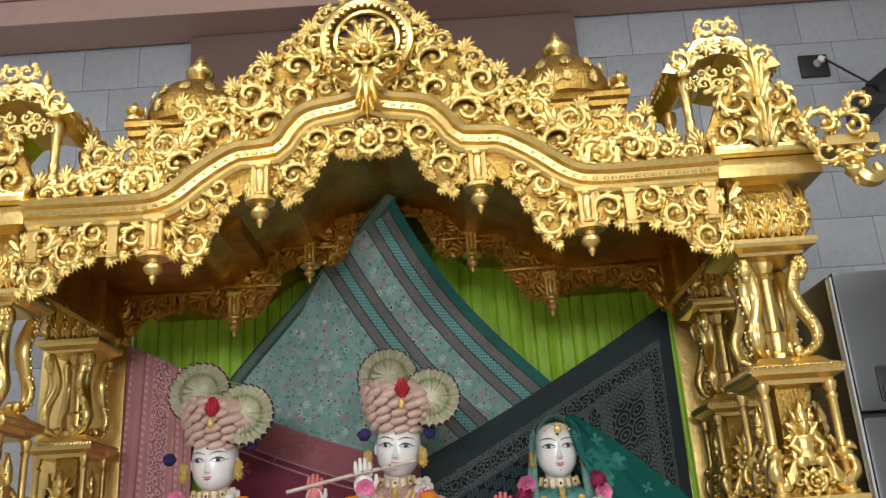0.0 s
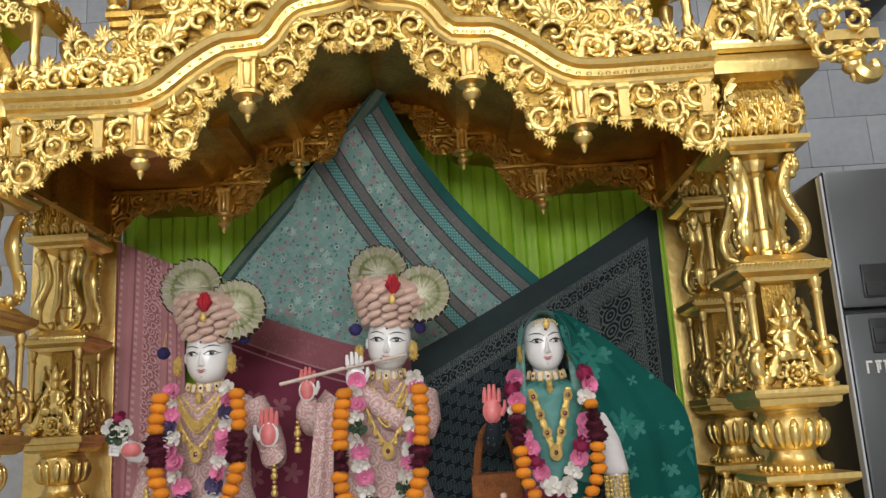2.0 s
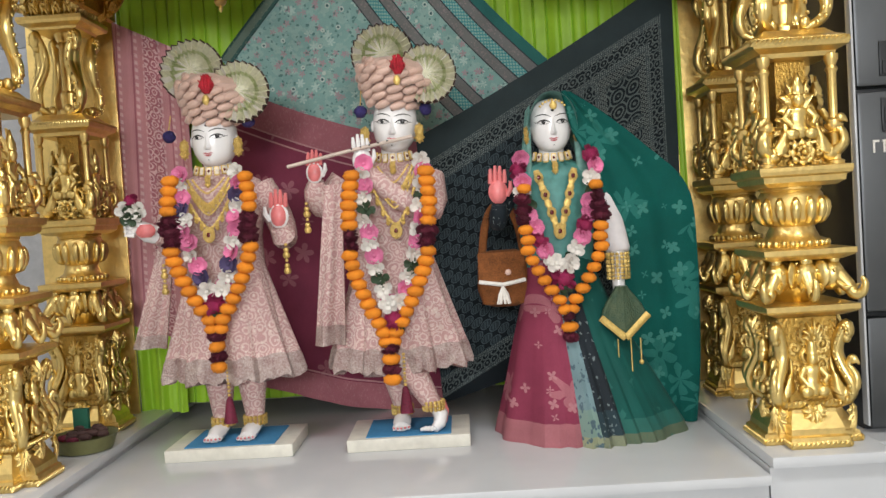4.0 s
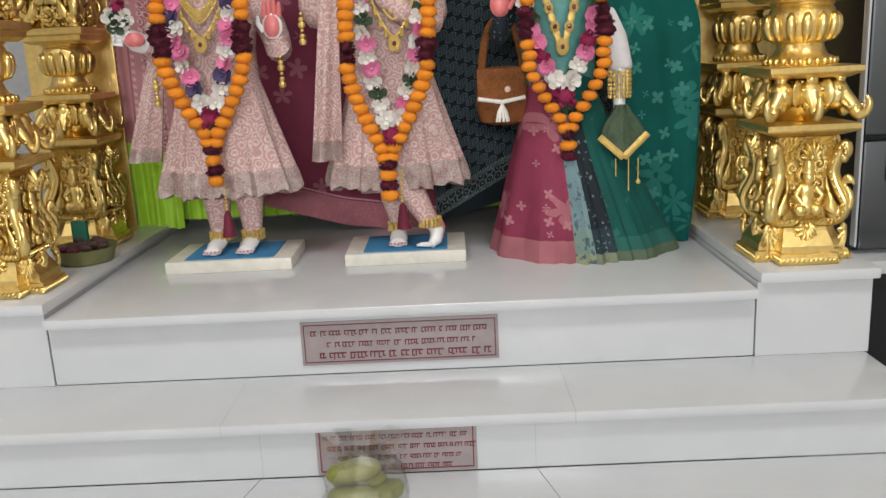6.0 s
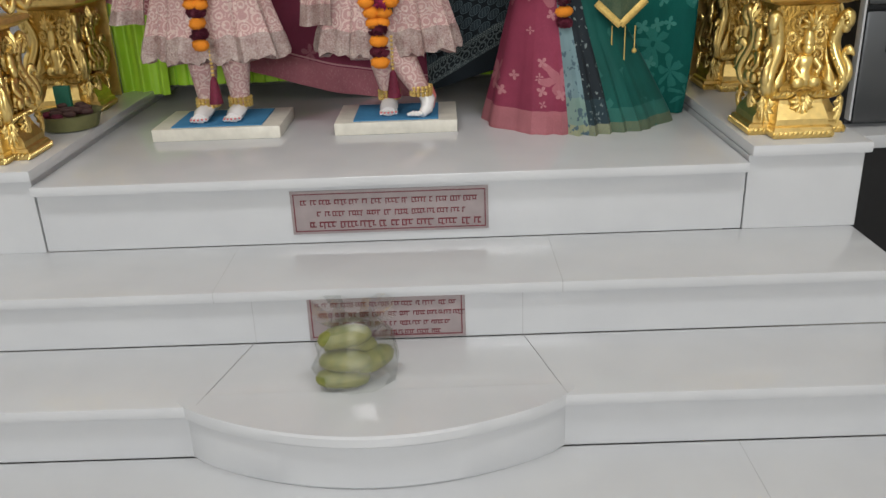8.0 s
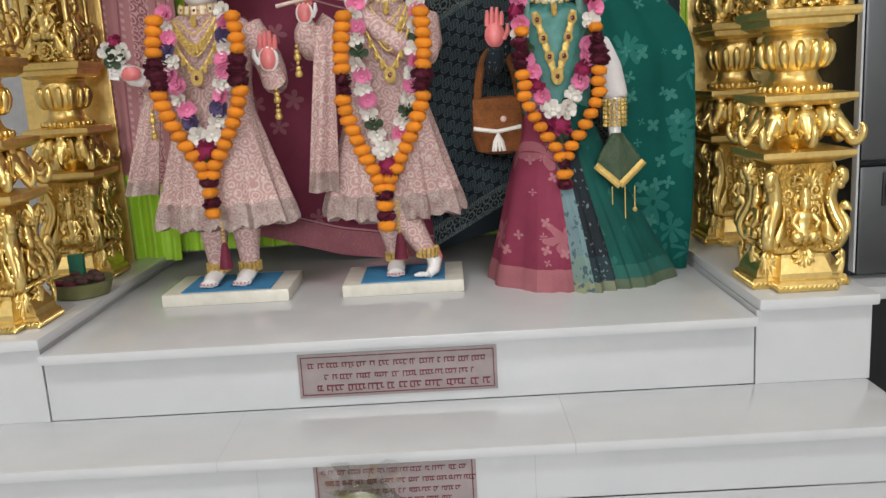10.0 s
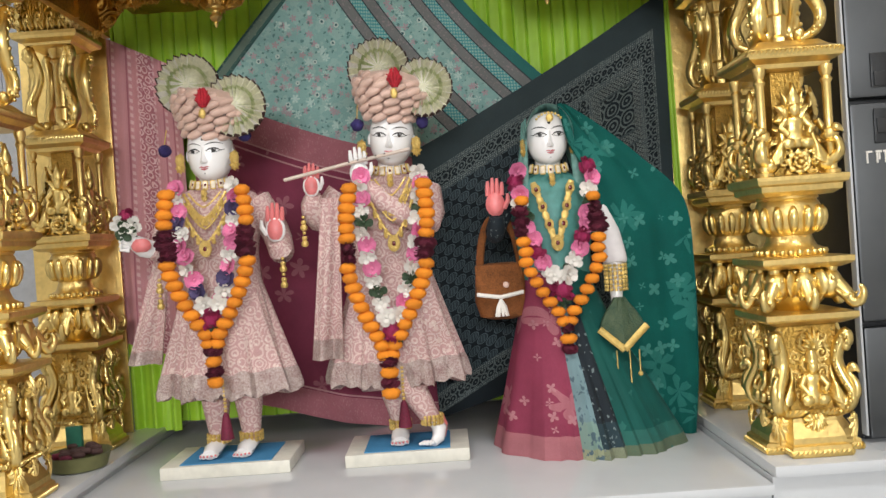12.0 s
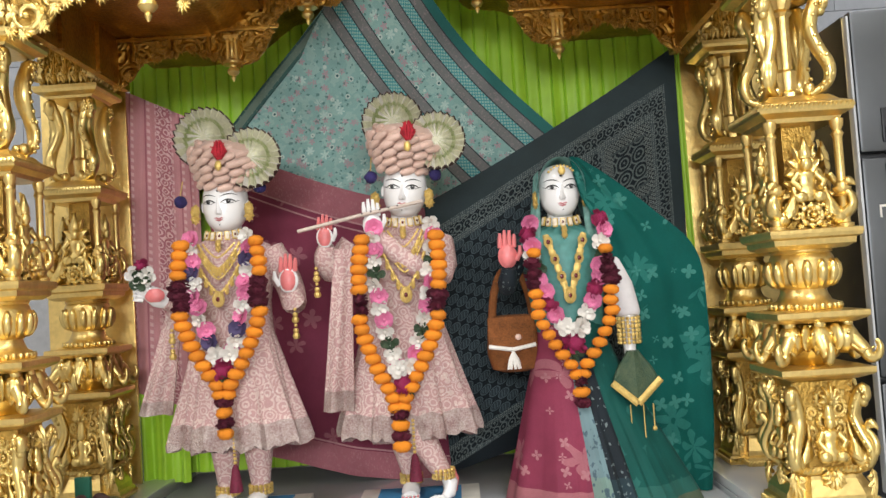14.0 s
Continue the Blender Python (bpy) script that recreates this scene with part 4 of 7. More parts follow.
CREST = [(0.0, 2.40), (0.05, 2.385), (0.12, 2.34), (0.2, 2.255), (0.238, 2.225), (0.3, 2.19), (0.36, 2.12), (0.436, 2.09), (0.47, 2.0), (0.55, 1.93), (0.605, 1.916), (0.66, 1.85), (0.72, 1.85), (0.783, 1.875), (0.85, 1.83), (0.948, 1.765), (1.0, 1.75)]


def along(line, k=3):
    return [(v.x, v.z) for v in smoothline([(x, 0, z) for x, z in line], k)]


def moulding(line, prof, yoff=0.0):
    """Sweeps a profile of (depth, rise) pairs along a half line and its mirror image."""
    bm = bmesh.new()
    full = [(-x, z) for x, z in line[::-1] if x > 0.001] + list(line)
    rings = []
    for i, (x, z) in enumerate(full):
        a, b = full[max(i - 1, 0)], full[min(i + 1, len(full) - 1)]
        d = Vector((b[0] - a[0], b[1] - a[1])).normalized()
        n = Vector((-d.y, d.x))
        rings.append([(x + n.x * r, yoff + y, z + n.y * r) for y, r in prof])
    loft(bm, rings)
    return bm


def arch(name, label, mould, val, crest, seed, y, scale=1.0, thick=0.05):
    a = thing(name, label, "arch", at=(X0, y, 0))
    ml = along(mould, 2)
    prof = [(0.03, -0.055), (-0.012, -0.055), (-0.02, -0.045), (-0.02, -0.036), (-0.034, -0.03), (-0.04, -0.012), (-0.058, -0.006), (-0.066, 0.006), (-0.06, 0.014), (-0.03, 0.018), (0.03, 0.018)]
    if crest:
        part("cornice", moulding(ml, prof), GOLD_SMOOTH, a, angle=30)
    bm = bmesh.new()
    for s in (-1, 1):
        for (x0_, z0_), (x1_, z1_) in zip(ml, ml[1:]):
            L_ = math.hypot(x1_ - x0_, z1_ - z0_)
            for k in range(max(1, int(L_ / 0.02))):
                t = k / max(1, int(L_ / 0.02))
                ball(bm, (s * (x0_ + (x1_ - x0_) * t), -0.036, z0_ + (z1_ - z0_) * t - 0.023), 0.0075, u=6, v=4, scale=(1.2, 0.6, 0.8))
    part("bead_moulding", bm, GOLD if crest else GOLD_SHADED, a)
    vl = along(val, 2)
    top = [(x, z - 0.045) for x, z in ml]
    poly = [(x, z) for x, z in vl] + [(x, z) for x, z in top[::-1]]
    back = [(x, z + (0.018 if crest else 0.0)) for x, z in vl] + top[::-1]
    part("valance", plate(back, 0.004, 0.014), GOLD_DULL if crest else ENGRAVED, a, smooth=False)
    carve(a, poly, (0.048, 0.036, 0.026, 0.019, 0.014, 0.011) if crest else (0.05, 0.036), seed, -0.004 if crest else 0.006, tries=700 if crest else 70, deep=0.9 if crest else 0.4, shaded=not crest)
    if not crest:
        # stepped flat mouldings over the panels
        bm = bmesh.new()
        for s in (-1, 1):
            for x0_, x1_, z in ((0.02, 0.2, 1.90), (0.19, 0.42, 1.80), (0.41, 0.66, 1.665), (0.65, 0.99, 1.65)):
                box(bm, *sorted((s * x0_, s * x1_)), -0.008, 0.003, z, z + 0.012, bev=0.002)
            for x in (0.2, 0.42, 0.66, 0.8, 0.93):
                box(bm, s * x - 0.006, s * x + 0.006, -0.006, 0.0035, 1.58 if x > 0.5 else 1.73, 1.70 if x > 0.5 else 1.87, bev=0.002)
        part("panel_moulding", bm, GOLD_SHADED, a)
    # lobed lower edge
    d = 0.0
    for (xa, za), (xb, zb) in zip(vl, vl[1:]):
        d += math.hypot(xb - xa, zb - za)
        if d > 0.034:
            d = 0
            for s in (-1, 1):
                put("leaf_spray", SPRAY if crest else SPRAY_SHADED, a, pose(s * xb, -0.006, zb + 0.012, 0, 180 + s * math.degrees(math.atan2(zb - za, xb - xa)), 0) @ Matrix.Diagonal((0.022, 0.03, 0.03, 1)))
    if crest:
        cl = along(crest, 2)
        poly = [(x, z) for x, z in cl] + [(x, z + 0.012) for x, z in ml[::-1]]
        inner = [(x * 0.98, z - 0.03) for x, z in cl if x < 0.95] + [(x, z - 0.01) for x, z in ml[::-1]]
        part("crest_plate", plate(inner, 0.0, 0.014), GOLD_DULL, a, smooth=False)
        carve(a, poly, (0.06, 0.046, 0.034, 0.026, 0.02, 0.015, 0.012), seed + 5, -0.014, tries=900, deep=0.95)
        d, count = 0.0, 0
        for (xa, za), (xb, zb) in zip(cl, cl[1:]):
            d += math.hypot(xb - xa, zb - za)
            if d > 0.04:
                d, count = 0, count + 1
                slope = math.degrees(math.atan2(zb - za, xb - xa))
                for s in (-1, 1):
                    if count % 3:
                        put("scroll", SCROLL[(count % 2) + (0 if s > 0 else 2)], a, pose(s * xb, -0.012, zb - 0.026, 0, -s * (slope + 40), 0) @ Matrix.Diagonal((0.034, 0.04, 0.034, 1)))
                    else:
                        put("leaf_spray", SPRAY, a, pose(s * xb, -0.008, zb - 0.034, 0, -s * slope * 0.5 + s * 14, 0) @ Matrix.Diagonal((0.036, 0.045, 0.046, 1)))
    return a


front = arch("front_arch", "carved gold front arch with scrolled crest and stepped cornice", MOULD, VAL, CREST, 21, 0.03)
for k, (x, dz, r, a) in enumerate(((0.56, 0.055, 0.055, 30), (0.66, 0.06, 0.058, 80), (0.76, 0.062, 0.06, 10), (0.86, 0.05, 0.052, 60), (0.94, 0.035, 0.04, 120), (0.6, 0.15, 0.05, 200), (0.7, 0.14, 0.042, 260), (0.79, 0.145, 0.045, 150), (0.5, 0.12, 0.05, 300), (0.53, 0.2, 0.042, 20))):
    z = 1.728 + max(0, (0.64 - x) * 0.62)
    for s in (-1, 1):
        put("scroll", SCROLL[(k % 2) + (0 if s > 0 else 2)], front, pose(s * x, -0.016, z + dz, 0, -s * a, 0) @ Matrix.Diagonal((r, r, r, 1)))
        put("leaf_spray", SPRAY, front, pose(s * (x + 0.03), -0.01, z + dz + 0.03, 0, s * (25 - 9 * (k % 5)), 0) @ Matrix.Diagonal((0.032, 0.04, 0.045, 1)))
# crest medallion: a ring of beads round a fan of leaves, and a hanging leaf mask
bm = bmesh.new()
for r, t, k in ((0.135, 0.017, 40), (0.1, 0.009, 36)):
    tube(bm, [(0.008 + r * math.cos(a) * 0.95, -0.045, 2.2 + r * math.sin(a)) for a in [2 * math.pi * i / k for i in range(k + 1)]], t, 8)
for i in range(34):
    a = 2 * math.pi * i / 34
    ball(bm, (0.008 + 0.118 * math.cos(a), -0.058, 2.2 + 0.118 * math.sin(a)), 0.01, u=6, v=4)
part("medallion_ring", bm, GOLD, front)
bm = bmesh.new()
lathe(bm, [(0.1, 0), (0.1, 0.01)], n=30)
bmesh.ops.rotate(bm, matrix=Matrix.Rotation(radians(90), 3, "X"), verts=bm.verts[:])
bmesh.ops.translate(bm, vec=(0.008, -0.02, 2.2), verts=bm.verts[:])
part("medallion_disc", bm, BROWN_TRIM, front)
for j in range(-5, 6):
    put("leaf_spray", SPRAY, front, pose(0.008, -0.045 - 0.004 * (5 - abs(j)), 2.15, 0, j * 19, 0) @ Matrix.Diagonal((0.045, 0.05, 0.085 - 0.003 * abs(j), 1)))
put("rosette", ROSETTE, front, pose(0.008, -0.085, 2.12) @ Matrix.Diagonal((0.055, 0.09, 0.05, 1)))
for s in (-1, 1):
    put("scroll", SCROLL[0 if s > 0 else 2], front, pose(s * 0.075, -0.06, 2.09) @ Matrix.Diagonal((0.05, 0.09, 0.05, 1)))
put("leaf_spray", SPRAY, front, pose(0.008, -0.085, 2.06, 0, 180, 0) @ Matrix.Diagonal((0.06, 0.09, 0.11, 1)))
put("leaf_spray", SPRAY, front, pose(0.008, -0.08, 2.0, 0, 180, 0) @ Matrix.Diagonal((0.035, 0.08, 0.08, 1)))
put("rosette", ROSETTE, front, pose(0.008, -0.04, 1.86) @ Matrix.Diagonal((0.05, 0.06, 0.055, 1)))
put("leaf_spray", SPRAY, front, pose(0.008, -0.05, 2.37) @ Matrix.Diagonal((0.035, 0.05, 0.05, 1)))
BRK = slab_bm([(0.026, 0.0), (0.03, 0.008), (0.024, 0.012), (0.024, 0.1), (0.032, 0.108), (0.032, 0.12)])
lathe_bm = bmesh.new()
lathe(lathe_bm, [(0.004, 0.012), (0.015, 0.014), (0.015, 0.02), (0.01, 0.026), (0.013, 0.045), (0.013, 0.085), (0.009, 0.092), (0.016, 0.098), (0.016, 0.106)], n=10)
bmesh.ops.translate(lathe_bm, vec=(0, -0.024, 0), verts=lathe_bm.verts[:])
CORE_ME = mesh_of(lathe_bm, "turned_core", GOLD_SMOOTH)
for xx in (-0.0235, 0.0185):
    box(BRK, xx, xx + 0.005, -0.031, -0.0235, 0.0135, 0.099)
BRK_ME = mesh_of(BRK, "corbel", GOLD_SMOOTH, smooth=False)


def corbels(a, spots, dy=-0.02, k=1.0):
    for x, z in spots:
        for s in (-1, 1):
            put("corbel", BRK_ME, a, pose(s * x, dy, z) @ Matrix.Diagonal((k, 0.8, k, 1)))
            put("turned_core", CORE_ME, a, pose(s * x, dy, z) @ Matrix.Diagonal((k, 0.8, k, 1)))
            put("pendant", PENDANT, a, pose(s * x, dy - 0.01, z) @ Matrix.Diagonal((0.8 * k, 0.8 * k, k, 1)))


corbels(front, [(0.315, 1.70), (0.615, 1.552)])
for x in (0.74, 0.97):
    for s in (-1, 1):
        put("corbel", BRK_ME, front, pose(s * x, -0.01, 1.56) @ Matrix.Diagonal((0.6, 0.5, 0.9, 1)))

RM = [(x, z + 0.01) for x, z in MOULD]
RV = [(0.0, 1.95), (0.06, 1.93), (0.12, 1.88), (0.17, 1.76), (0.23, 1.735), (0.31, 1.75), (0.4, 1.72), (0.44, 1.63), (0.49, 1.56), (0.55, 1.545), (0.61, 1.56), (0.68, 1.585), (0.76, 1.61), (0.84, 1.58), (0.9, 1.575), (0.94, 1.52), (0.985, 1.49), (1.0, 1.49)]
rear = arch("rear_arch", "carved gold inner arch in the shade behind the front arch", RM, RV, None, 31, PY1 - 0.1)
corbels(rear, [(0.30, 1.735), (0.575, 1.55)], 0.0, 0.8)

# canopy roof between the arches: stepped soffit boards
canopy = thing("canopy_roof", "gold panelled canopy roof between the two arches", "canopy", at=(X0, 0, 0))
ml = along(MOULD, 2)
bm = bmesh.new()
full = [(-x, z) for x, z in ml[::-1] if x > 0.001] + ml
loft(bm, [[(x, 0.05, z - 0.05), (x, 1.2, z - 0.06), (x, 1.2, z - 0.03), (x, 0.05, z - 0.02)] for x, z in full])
part("soffit", bm, GOLD_SHADED, canopy, angle=20)
bm = bmesh.new()
for s in (-1, 1):
    box(bm, s * 1.0 - 0.012, s * 1.0 + 0.012, 0.05, PY1, 1.5, 1.72)
    for y in (0.28, 0.55):
        box(bm, s * 0.985 - 0.01, s * 0.985 + 0.01, y - 0.008, y + 0.008, 1.5, 1.7)
part("side_beam", bm, GOLD_SHADED, canopy, smooth=False)
bm = bmesh.new()
for s in (-1, 1):
    box(bm, s * 1.0 + (0.0 if s > 0 else -0.3), s * 1.0 + (0.3 if s > 0 else 0.0), 0.0, 1.0, 1.675, 1.735, bev=0.01)
    box(bm, s * 1.0 + (-0.01 if s > 0 else -0.33), s * 1.0 + (0.33 if s > 0 else 0.01), -0.03, 1.03, 1.736, 1.765, bev=0.01)
part("corner_cornice", bm, GOLD_SMOOTH, canopy)
for s in (-1, 1):
    # flaring corner ornament with a hanging drop
    for k, (x, y, z, r, a) in enumerate(((1.30, -0.04, 1.80, 0.06, 20), (1.38, -0.04, 1.79, 0.055, -30), (1.42, -0.04, 1.86, 0.045, 60), (1.36, -0.03, 1.70, 0.04, 200), (1.30, -0.03, 1.72, 0.04, 150), (1.43, -0.03, 1.74, 0.035, 120))):
        put("scroll", SCROLL[0 if s > 0 else 2], canopy, pose(s * x, y, z, 0, -s * a, 0) @ Matrix.Diagonal((r, r, r, 1)))
    bm = bmesh.new()
    loft(bm, [[(s * x, y, z) for y, z in ((-0.05, 1.735), (0.06, 1.735), (0.06, 1.765), (-0.05, 1.765))] for x in (1.30, 1.36, 1.42, 1.45)])
    part("corner_arm", bm, GOLD_SMOOTH, canopy, smooth=False)
    bm = bmesh.new()
    tube(bm, smoothline([(s * 1.41, -0.03, 1.74), (s * 1.395, -0.03, 1.70), (s * 1.385, -0.03, 1.655), (s * 1.41, -0.035, 1.63), (s * 1.435, -0.035, 1.645), (s * 1.43, -0.035, 1.675)], 3), [0.008, 0.012, 0.016, 0.019, 0.022, 0.024, 0.026, 0.027, 0.027, 0.026, 0.024, 0.022, 0.019, 0.016, 0.014, 0.012], 8)
    part("curled_drop", bm, GOLD, canopy)
    put("pendant", PENDANT, canopy, pose(s * 1.37, -0.03, 1.70) @ Matrix.Diagonal((0.8, 0.8, 1.0, 1)))

# side turrets on the canopy corners
turret = thing("corner_turret", "open gold corner turret with arched roof on the canopy", "turret", "turrets of the canopy")
bm = bmesh.new()
box(bm, -0.15, 0.15, -0.15, 0.15, 0, 0.05, bev=0.006)
box(bm, -0.13, 0.13, -0.13, 0.13, 0.05, 0.09, bev=0.006)
part("turret_base", bm, GOLD_SMOOTH, turret)
bm = bmesh.new()
lathe(bm, [(0.024, 0), (0.026, 0.02), (0.014, 0.028), (0.018, 0.06), (0.013, 0.07), (0.016, 0.15), (0.024, 0.17), (0.026, 0.2)], n=12)
me = mesh_of(bm, "turret_column", GOLD_SMOOTH)
for sx in (-1, 1):
    for sy in (-1, 1):
        put("turret_column", me, turret, pose(sx * 0.105, sy * 0.105, 0.088))
bm = bmesh.new()
rings = []
for y in (-0.16, -0.13, 0.13, 0.16):
    k = 1.0 if abs(y) > 0.15 else 0.97
    rings.append([(x * k, y, z) for x, z in [(-0.18, 0.3), (-0.16, 0.33), (-0.11, 0.345), (-0.07, 0.4), (0.0, 0.425), (0.07, 0.4), (0.11, 0.345), (0.16, 0.33), (0.18, 0.3), (0.11, 0.285), (0.07, 0.335), (0, 0.355), (-0.07, 0.335), (-0.11, 0.285)]])
loft(bm, rings)
part("turret_roof", bm, GOLD, turret, angle=25)
roofline = [(0.0, 0.36), (0.06, 0.345), (0.1, 0.3), (0.175, 0.3), (0.16, 0.36), (0.1, 0.41), (0.05, 0.46), (0.0, 0.5)]
carve(turret, roofline, (0.04, 0.03, 0.02, 0.014), 41, -0.165, tries=260)
for a, s in ((90, 1), (-90, 1)):
    carve(turret, [(0, 0.27), (0.16, 0.28), (0.15, 0.32), (0.0, 0.36)], (0.026, 0.018), 42, -0.165, True, pose(0, 0, 0, 0, 0, a), 160)
carve(turret, [(0.0, 0.24), (0.06, 0.235), (0.1, 0.2), (0.12, 0.28), (0.06, 0.31), (0.0, 0.32)], (0.026, 0.018, 0.013), 43, -0.14, tries=200)
bm = bmesh.new()
lathe(bm, [(0.05, 0.4), (0.055, 0.43), (0.02, 0.45), (0.03, 0.47), (0.012, 0.49), (0.016, 0.51), (0.003, 0.55)], n=14)
part("finial", bm, GOLD_SMOOTH, turret)
SH = pose(0.06, 0, 0)
panel = [(0, 0), (0.13, 0.0), (0.15, 0.07), (0.11, 0.16), (0.06, 0.22), (0.0, 0.29)]
part("front_shield", plate(panel, -0.2, -0.17), GOLD_DULL, turret, smooth=False).matrix_basis = SH
carve(turret, panel, (0.05, 0.036, 0.026, 0.018), 44, -0.205, m=SH, tries=300, deep=0.8)
put("leaf_spray", SPRAY, turret, pose(0.06, -0.22, 0.16) @ Matrix.Diagonal((0.06, 0.08, 0.13, 1)))
put("leaf_spray", SPRAY, turret, pose(0.06, -0.22, 0.02) @ Matrix.Diagonal((0.06, 0.08, 0.13, 1)))
turret.location = (X0 + PX - 0.06, 0.2, 1.752)
copy_thing(turret, pose(X0 - PX + 0.06, 0.2, 1.752) @ Matrix.Diagonal((-1, 1, 1, 1)))

# ribbed domes behind the crest
dome = thing("gold_dome", "ribbed gold dome with lotus finial on a square base", "dome", "domes of the canopy")
ob = part("dome_base", slab_bm([(0.19, -0.42), (0.19, -0.06), (0.2, -0.05), (0.2, -0.03), (0.21, -0.02), (0.21, 0.0)]), GOLD_DULL, dome, smooth=False)
ob.location = (0, 0.075, 0)
bm = bmesh.new()
lathe(bm, [(0.165, 0.0), (0.172, 0.03), (0.168, 0.07), (0.15, 0.115), (0.115, 0.16), (0.07, 0.19), (0.04, 0.2)], n=36, fn=lambda a: 1 + 0.025 * abs(math.cos(6 * a)))
part("dome_shell", bm, GOLD_DULL, dome, angle=60)
bm = bmesh.new()
lathe(bm, [(0.045, 0.195), (0.05, 0.205), (0.03, 0.215), (0.05, 0.235), (0.052, 0.25), (0.03, 0.262), (0.034, 0.272), (0.014, 0.285), (0.02, 0.297), (0.004, 0.325)], n=16)
part("finial", bm, GOLD, dome)
for i in range(12):
    a = 30 * i
    for z, r, t in ((0.03, 0.178, 0), (0.1, 0.162, -22)):
        put("leaf_spray", SPRAY, dome, pose(0, 0, 0, 0, 0, a) @ pose(0, -r, z, t, 0, 0) @ Matrix.Diagonal((0.02, 0.02, 0.035, 1)))
bm = bmesh.new()
lathe(bm, [(0.02, 0.0), (0.03, 0.01), (0.03, 0.02), (0.016, 0.03), (0.03, 0.045), (0.032, 0.055), (0.012, 0.07), (0.003, 0.09)], n=12)
me = mesh_of(bm, "corner_finial", GOLD)
for sx in (-1, 1):
    for sy in (-1, 1):
        put("corner_finial", me, dome, pose(sx * 0.185, 0.075 + sy * 0.185, 0.0))
dome.location = (X0 + 0.65, 0.44, 2.15)
copy_thing(dome, pose(X0 - 0.645, 0.44, 2.15))
for s in (-1, 1):
    tagged(part("gold_jamb", boxm(*sorted((X0 + s * (1.03 if s > 0 else 1.07), X0 + s * 1.4)), 0.99, 1.002, 0.045, 1.72, bev=0.003), GOLD_SMOOTH), "flat gold side board behind the inner pillar", "board", "side boards")

# ---- hung cloths ----


def lerp(a, b, t):
    return Vector(a) * (1 - t) + Vector(b) * t


def hung(name, label, corners, material, y, folds=0.006, freq=9.0, nu=40, nv=40, seed=0, sag=0.0, pleat=0):
    tl, tr, br, bl = [Vector((x, y, z)) for x, z in corners]

    def p(u, v):
        q = lerp(lerp(tl, tr, u), lerp(bl, br, u), v)
        if pleat:
            q.y += 0.012 * max(0.0, math.sin(pleat * u * 6.28 + 0.9 * math.sin(11 * u))) ** 24
        q.y += folds * math.sin(freq * u * 6.28 + 1.7 * math.sin(3 * v + seed)) + 0.4 * folds * math.sin(2.3 * freq * u * 6.28 + seed)
        q.z -= sag * math.sin(math.pi * u)
        return q

    return tagged(part(name, sheet(bmesh.new(), p, nu, nv), material, angle=80), label, "cloth")


hung("green_curtain", "lime green satin curtain with vertical pleats behind the statues", [(-1.08, 2.15), (1.1, 2.15), (1.1, 0.05), (-1.08, 0.05)], LIME, 1.12, 0.006, 15, 600, 8, pleat=44)
hung("green_drape", "lime green satin drape hanging beside the pillar", [(-1.075, 1.4), (-0.86, 1.4), (-0.88, 0.03), (-1.06, 0.03)], LIME, 1.045, 0.012, 2.2, 40, 8, 2)
hung("green_drape", "narrow lime green satin edge beside the ink blue cloth", [(1.06, 1.64), (1.085, 1.64), (1.095, 0.06), (1.07, 0.06)], LIME, 0.981, 0.003, 1.2, 8, 8, 1)


def teal_print():
    p = Pattern("teal_print_cotton", 0.8)
    x, y, z = p.split(p.pos)
    flat = p.join(x, z)
    u, v, _ = p.split(p.uv)
    w = p.wobble(flat, 40, 0.012)
    col = p.paint((0.25, 0.43, 0.40), p.calc("GREATER_THAN", p.noise(flat, 26), 0.52), (0.31, 0.48, 0.44))
    col = p.paint(col, petals(p, w, 20, 0.38, 6), (0.45, 0.60, 0.55))
    col = p.paint(col, petals(p, p.join(p.calc("ADD", x, 2.2), z), 30, 0.42, 5, 1.0), (0.42, 0.31, 0.335))
    d, _ = p.cells(p.wobble(flat, 60, 0.02), 52)
    col = p.paint(col, p.calc("MULTIPLY", p.calc("LESS_THAN", d, 0.26), 0.75), (0.07, 0.17, 0.165))
    d, _ = p.cells(p.join(p.calc("ADD", x, 7.7), z), 17)
    col = p.paint(col, p.between(d, 0.09, 0.17), (0.50, 0.60, 0.55))
    col = p.paint(col, p.calc("LESS_THAN", d, 0.09), (0.05, 0.12, 0.13))
    for start in (0.043, 0.293):
        band = p.between(v, start, start + 0.137)
        fine, _ = p.cells(p.wobble(flat, 50, 0.02), 95)
        grey = p.paint((0.19, 0.195, 0.19), p.calc("LESS_THAN", fine, 0.3), (0.28, 0.235, 0.24))
        col = p.paint(col, band, grey)
        mid = p.between(v, start + 0.044, start + 0.09)
        dots, _ = p.cells(p.join(p.calc("MULTIPLY_ADD", u, 1.0, v), p.calc("SUBTRACT", u, v)), 62, 0.0)
        dotted = p.paint((0.08, 0.31, 0.32), p.calc("LESS_THAN", dots, 0.36), (0.30, 0.50, 0.46))
        col = p.paint(col, mid, dotted)
        for at in (start, start + 0.044, start + 0.09, start + 0.133):
            col = p.paint(col, p.between(v, at, at + 0.005), (0.045, 0.06, 0.065))
    col = p.paint(col, p.calc("LESS_THAN", v, 0.043), (0.035, 0.165, 0.15))
    return p.done(col, 0.8, 1.2)


TEALCLOTH = teal_print()
bm = bmesh.new()


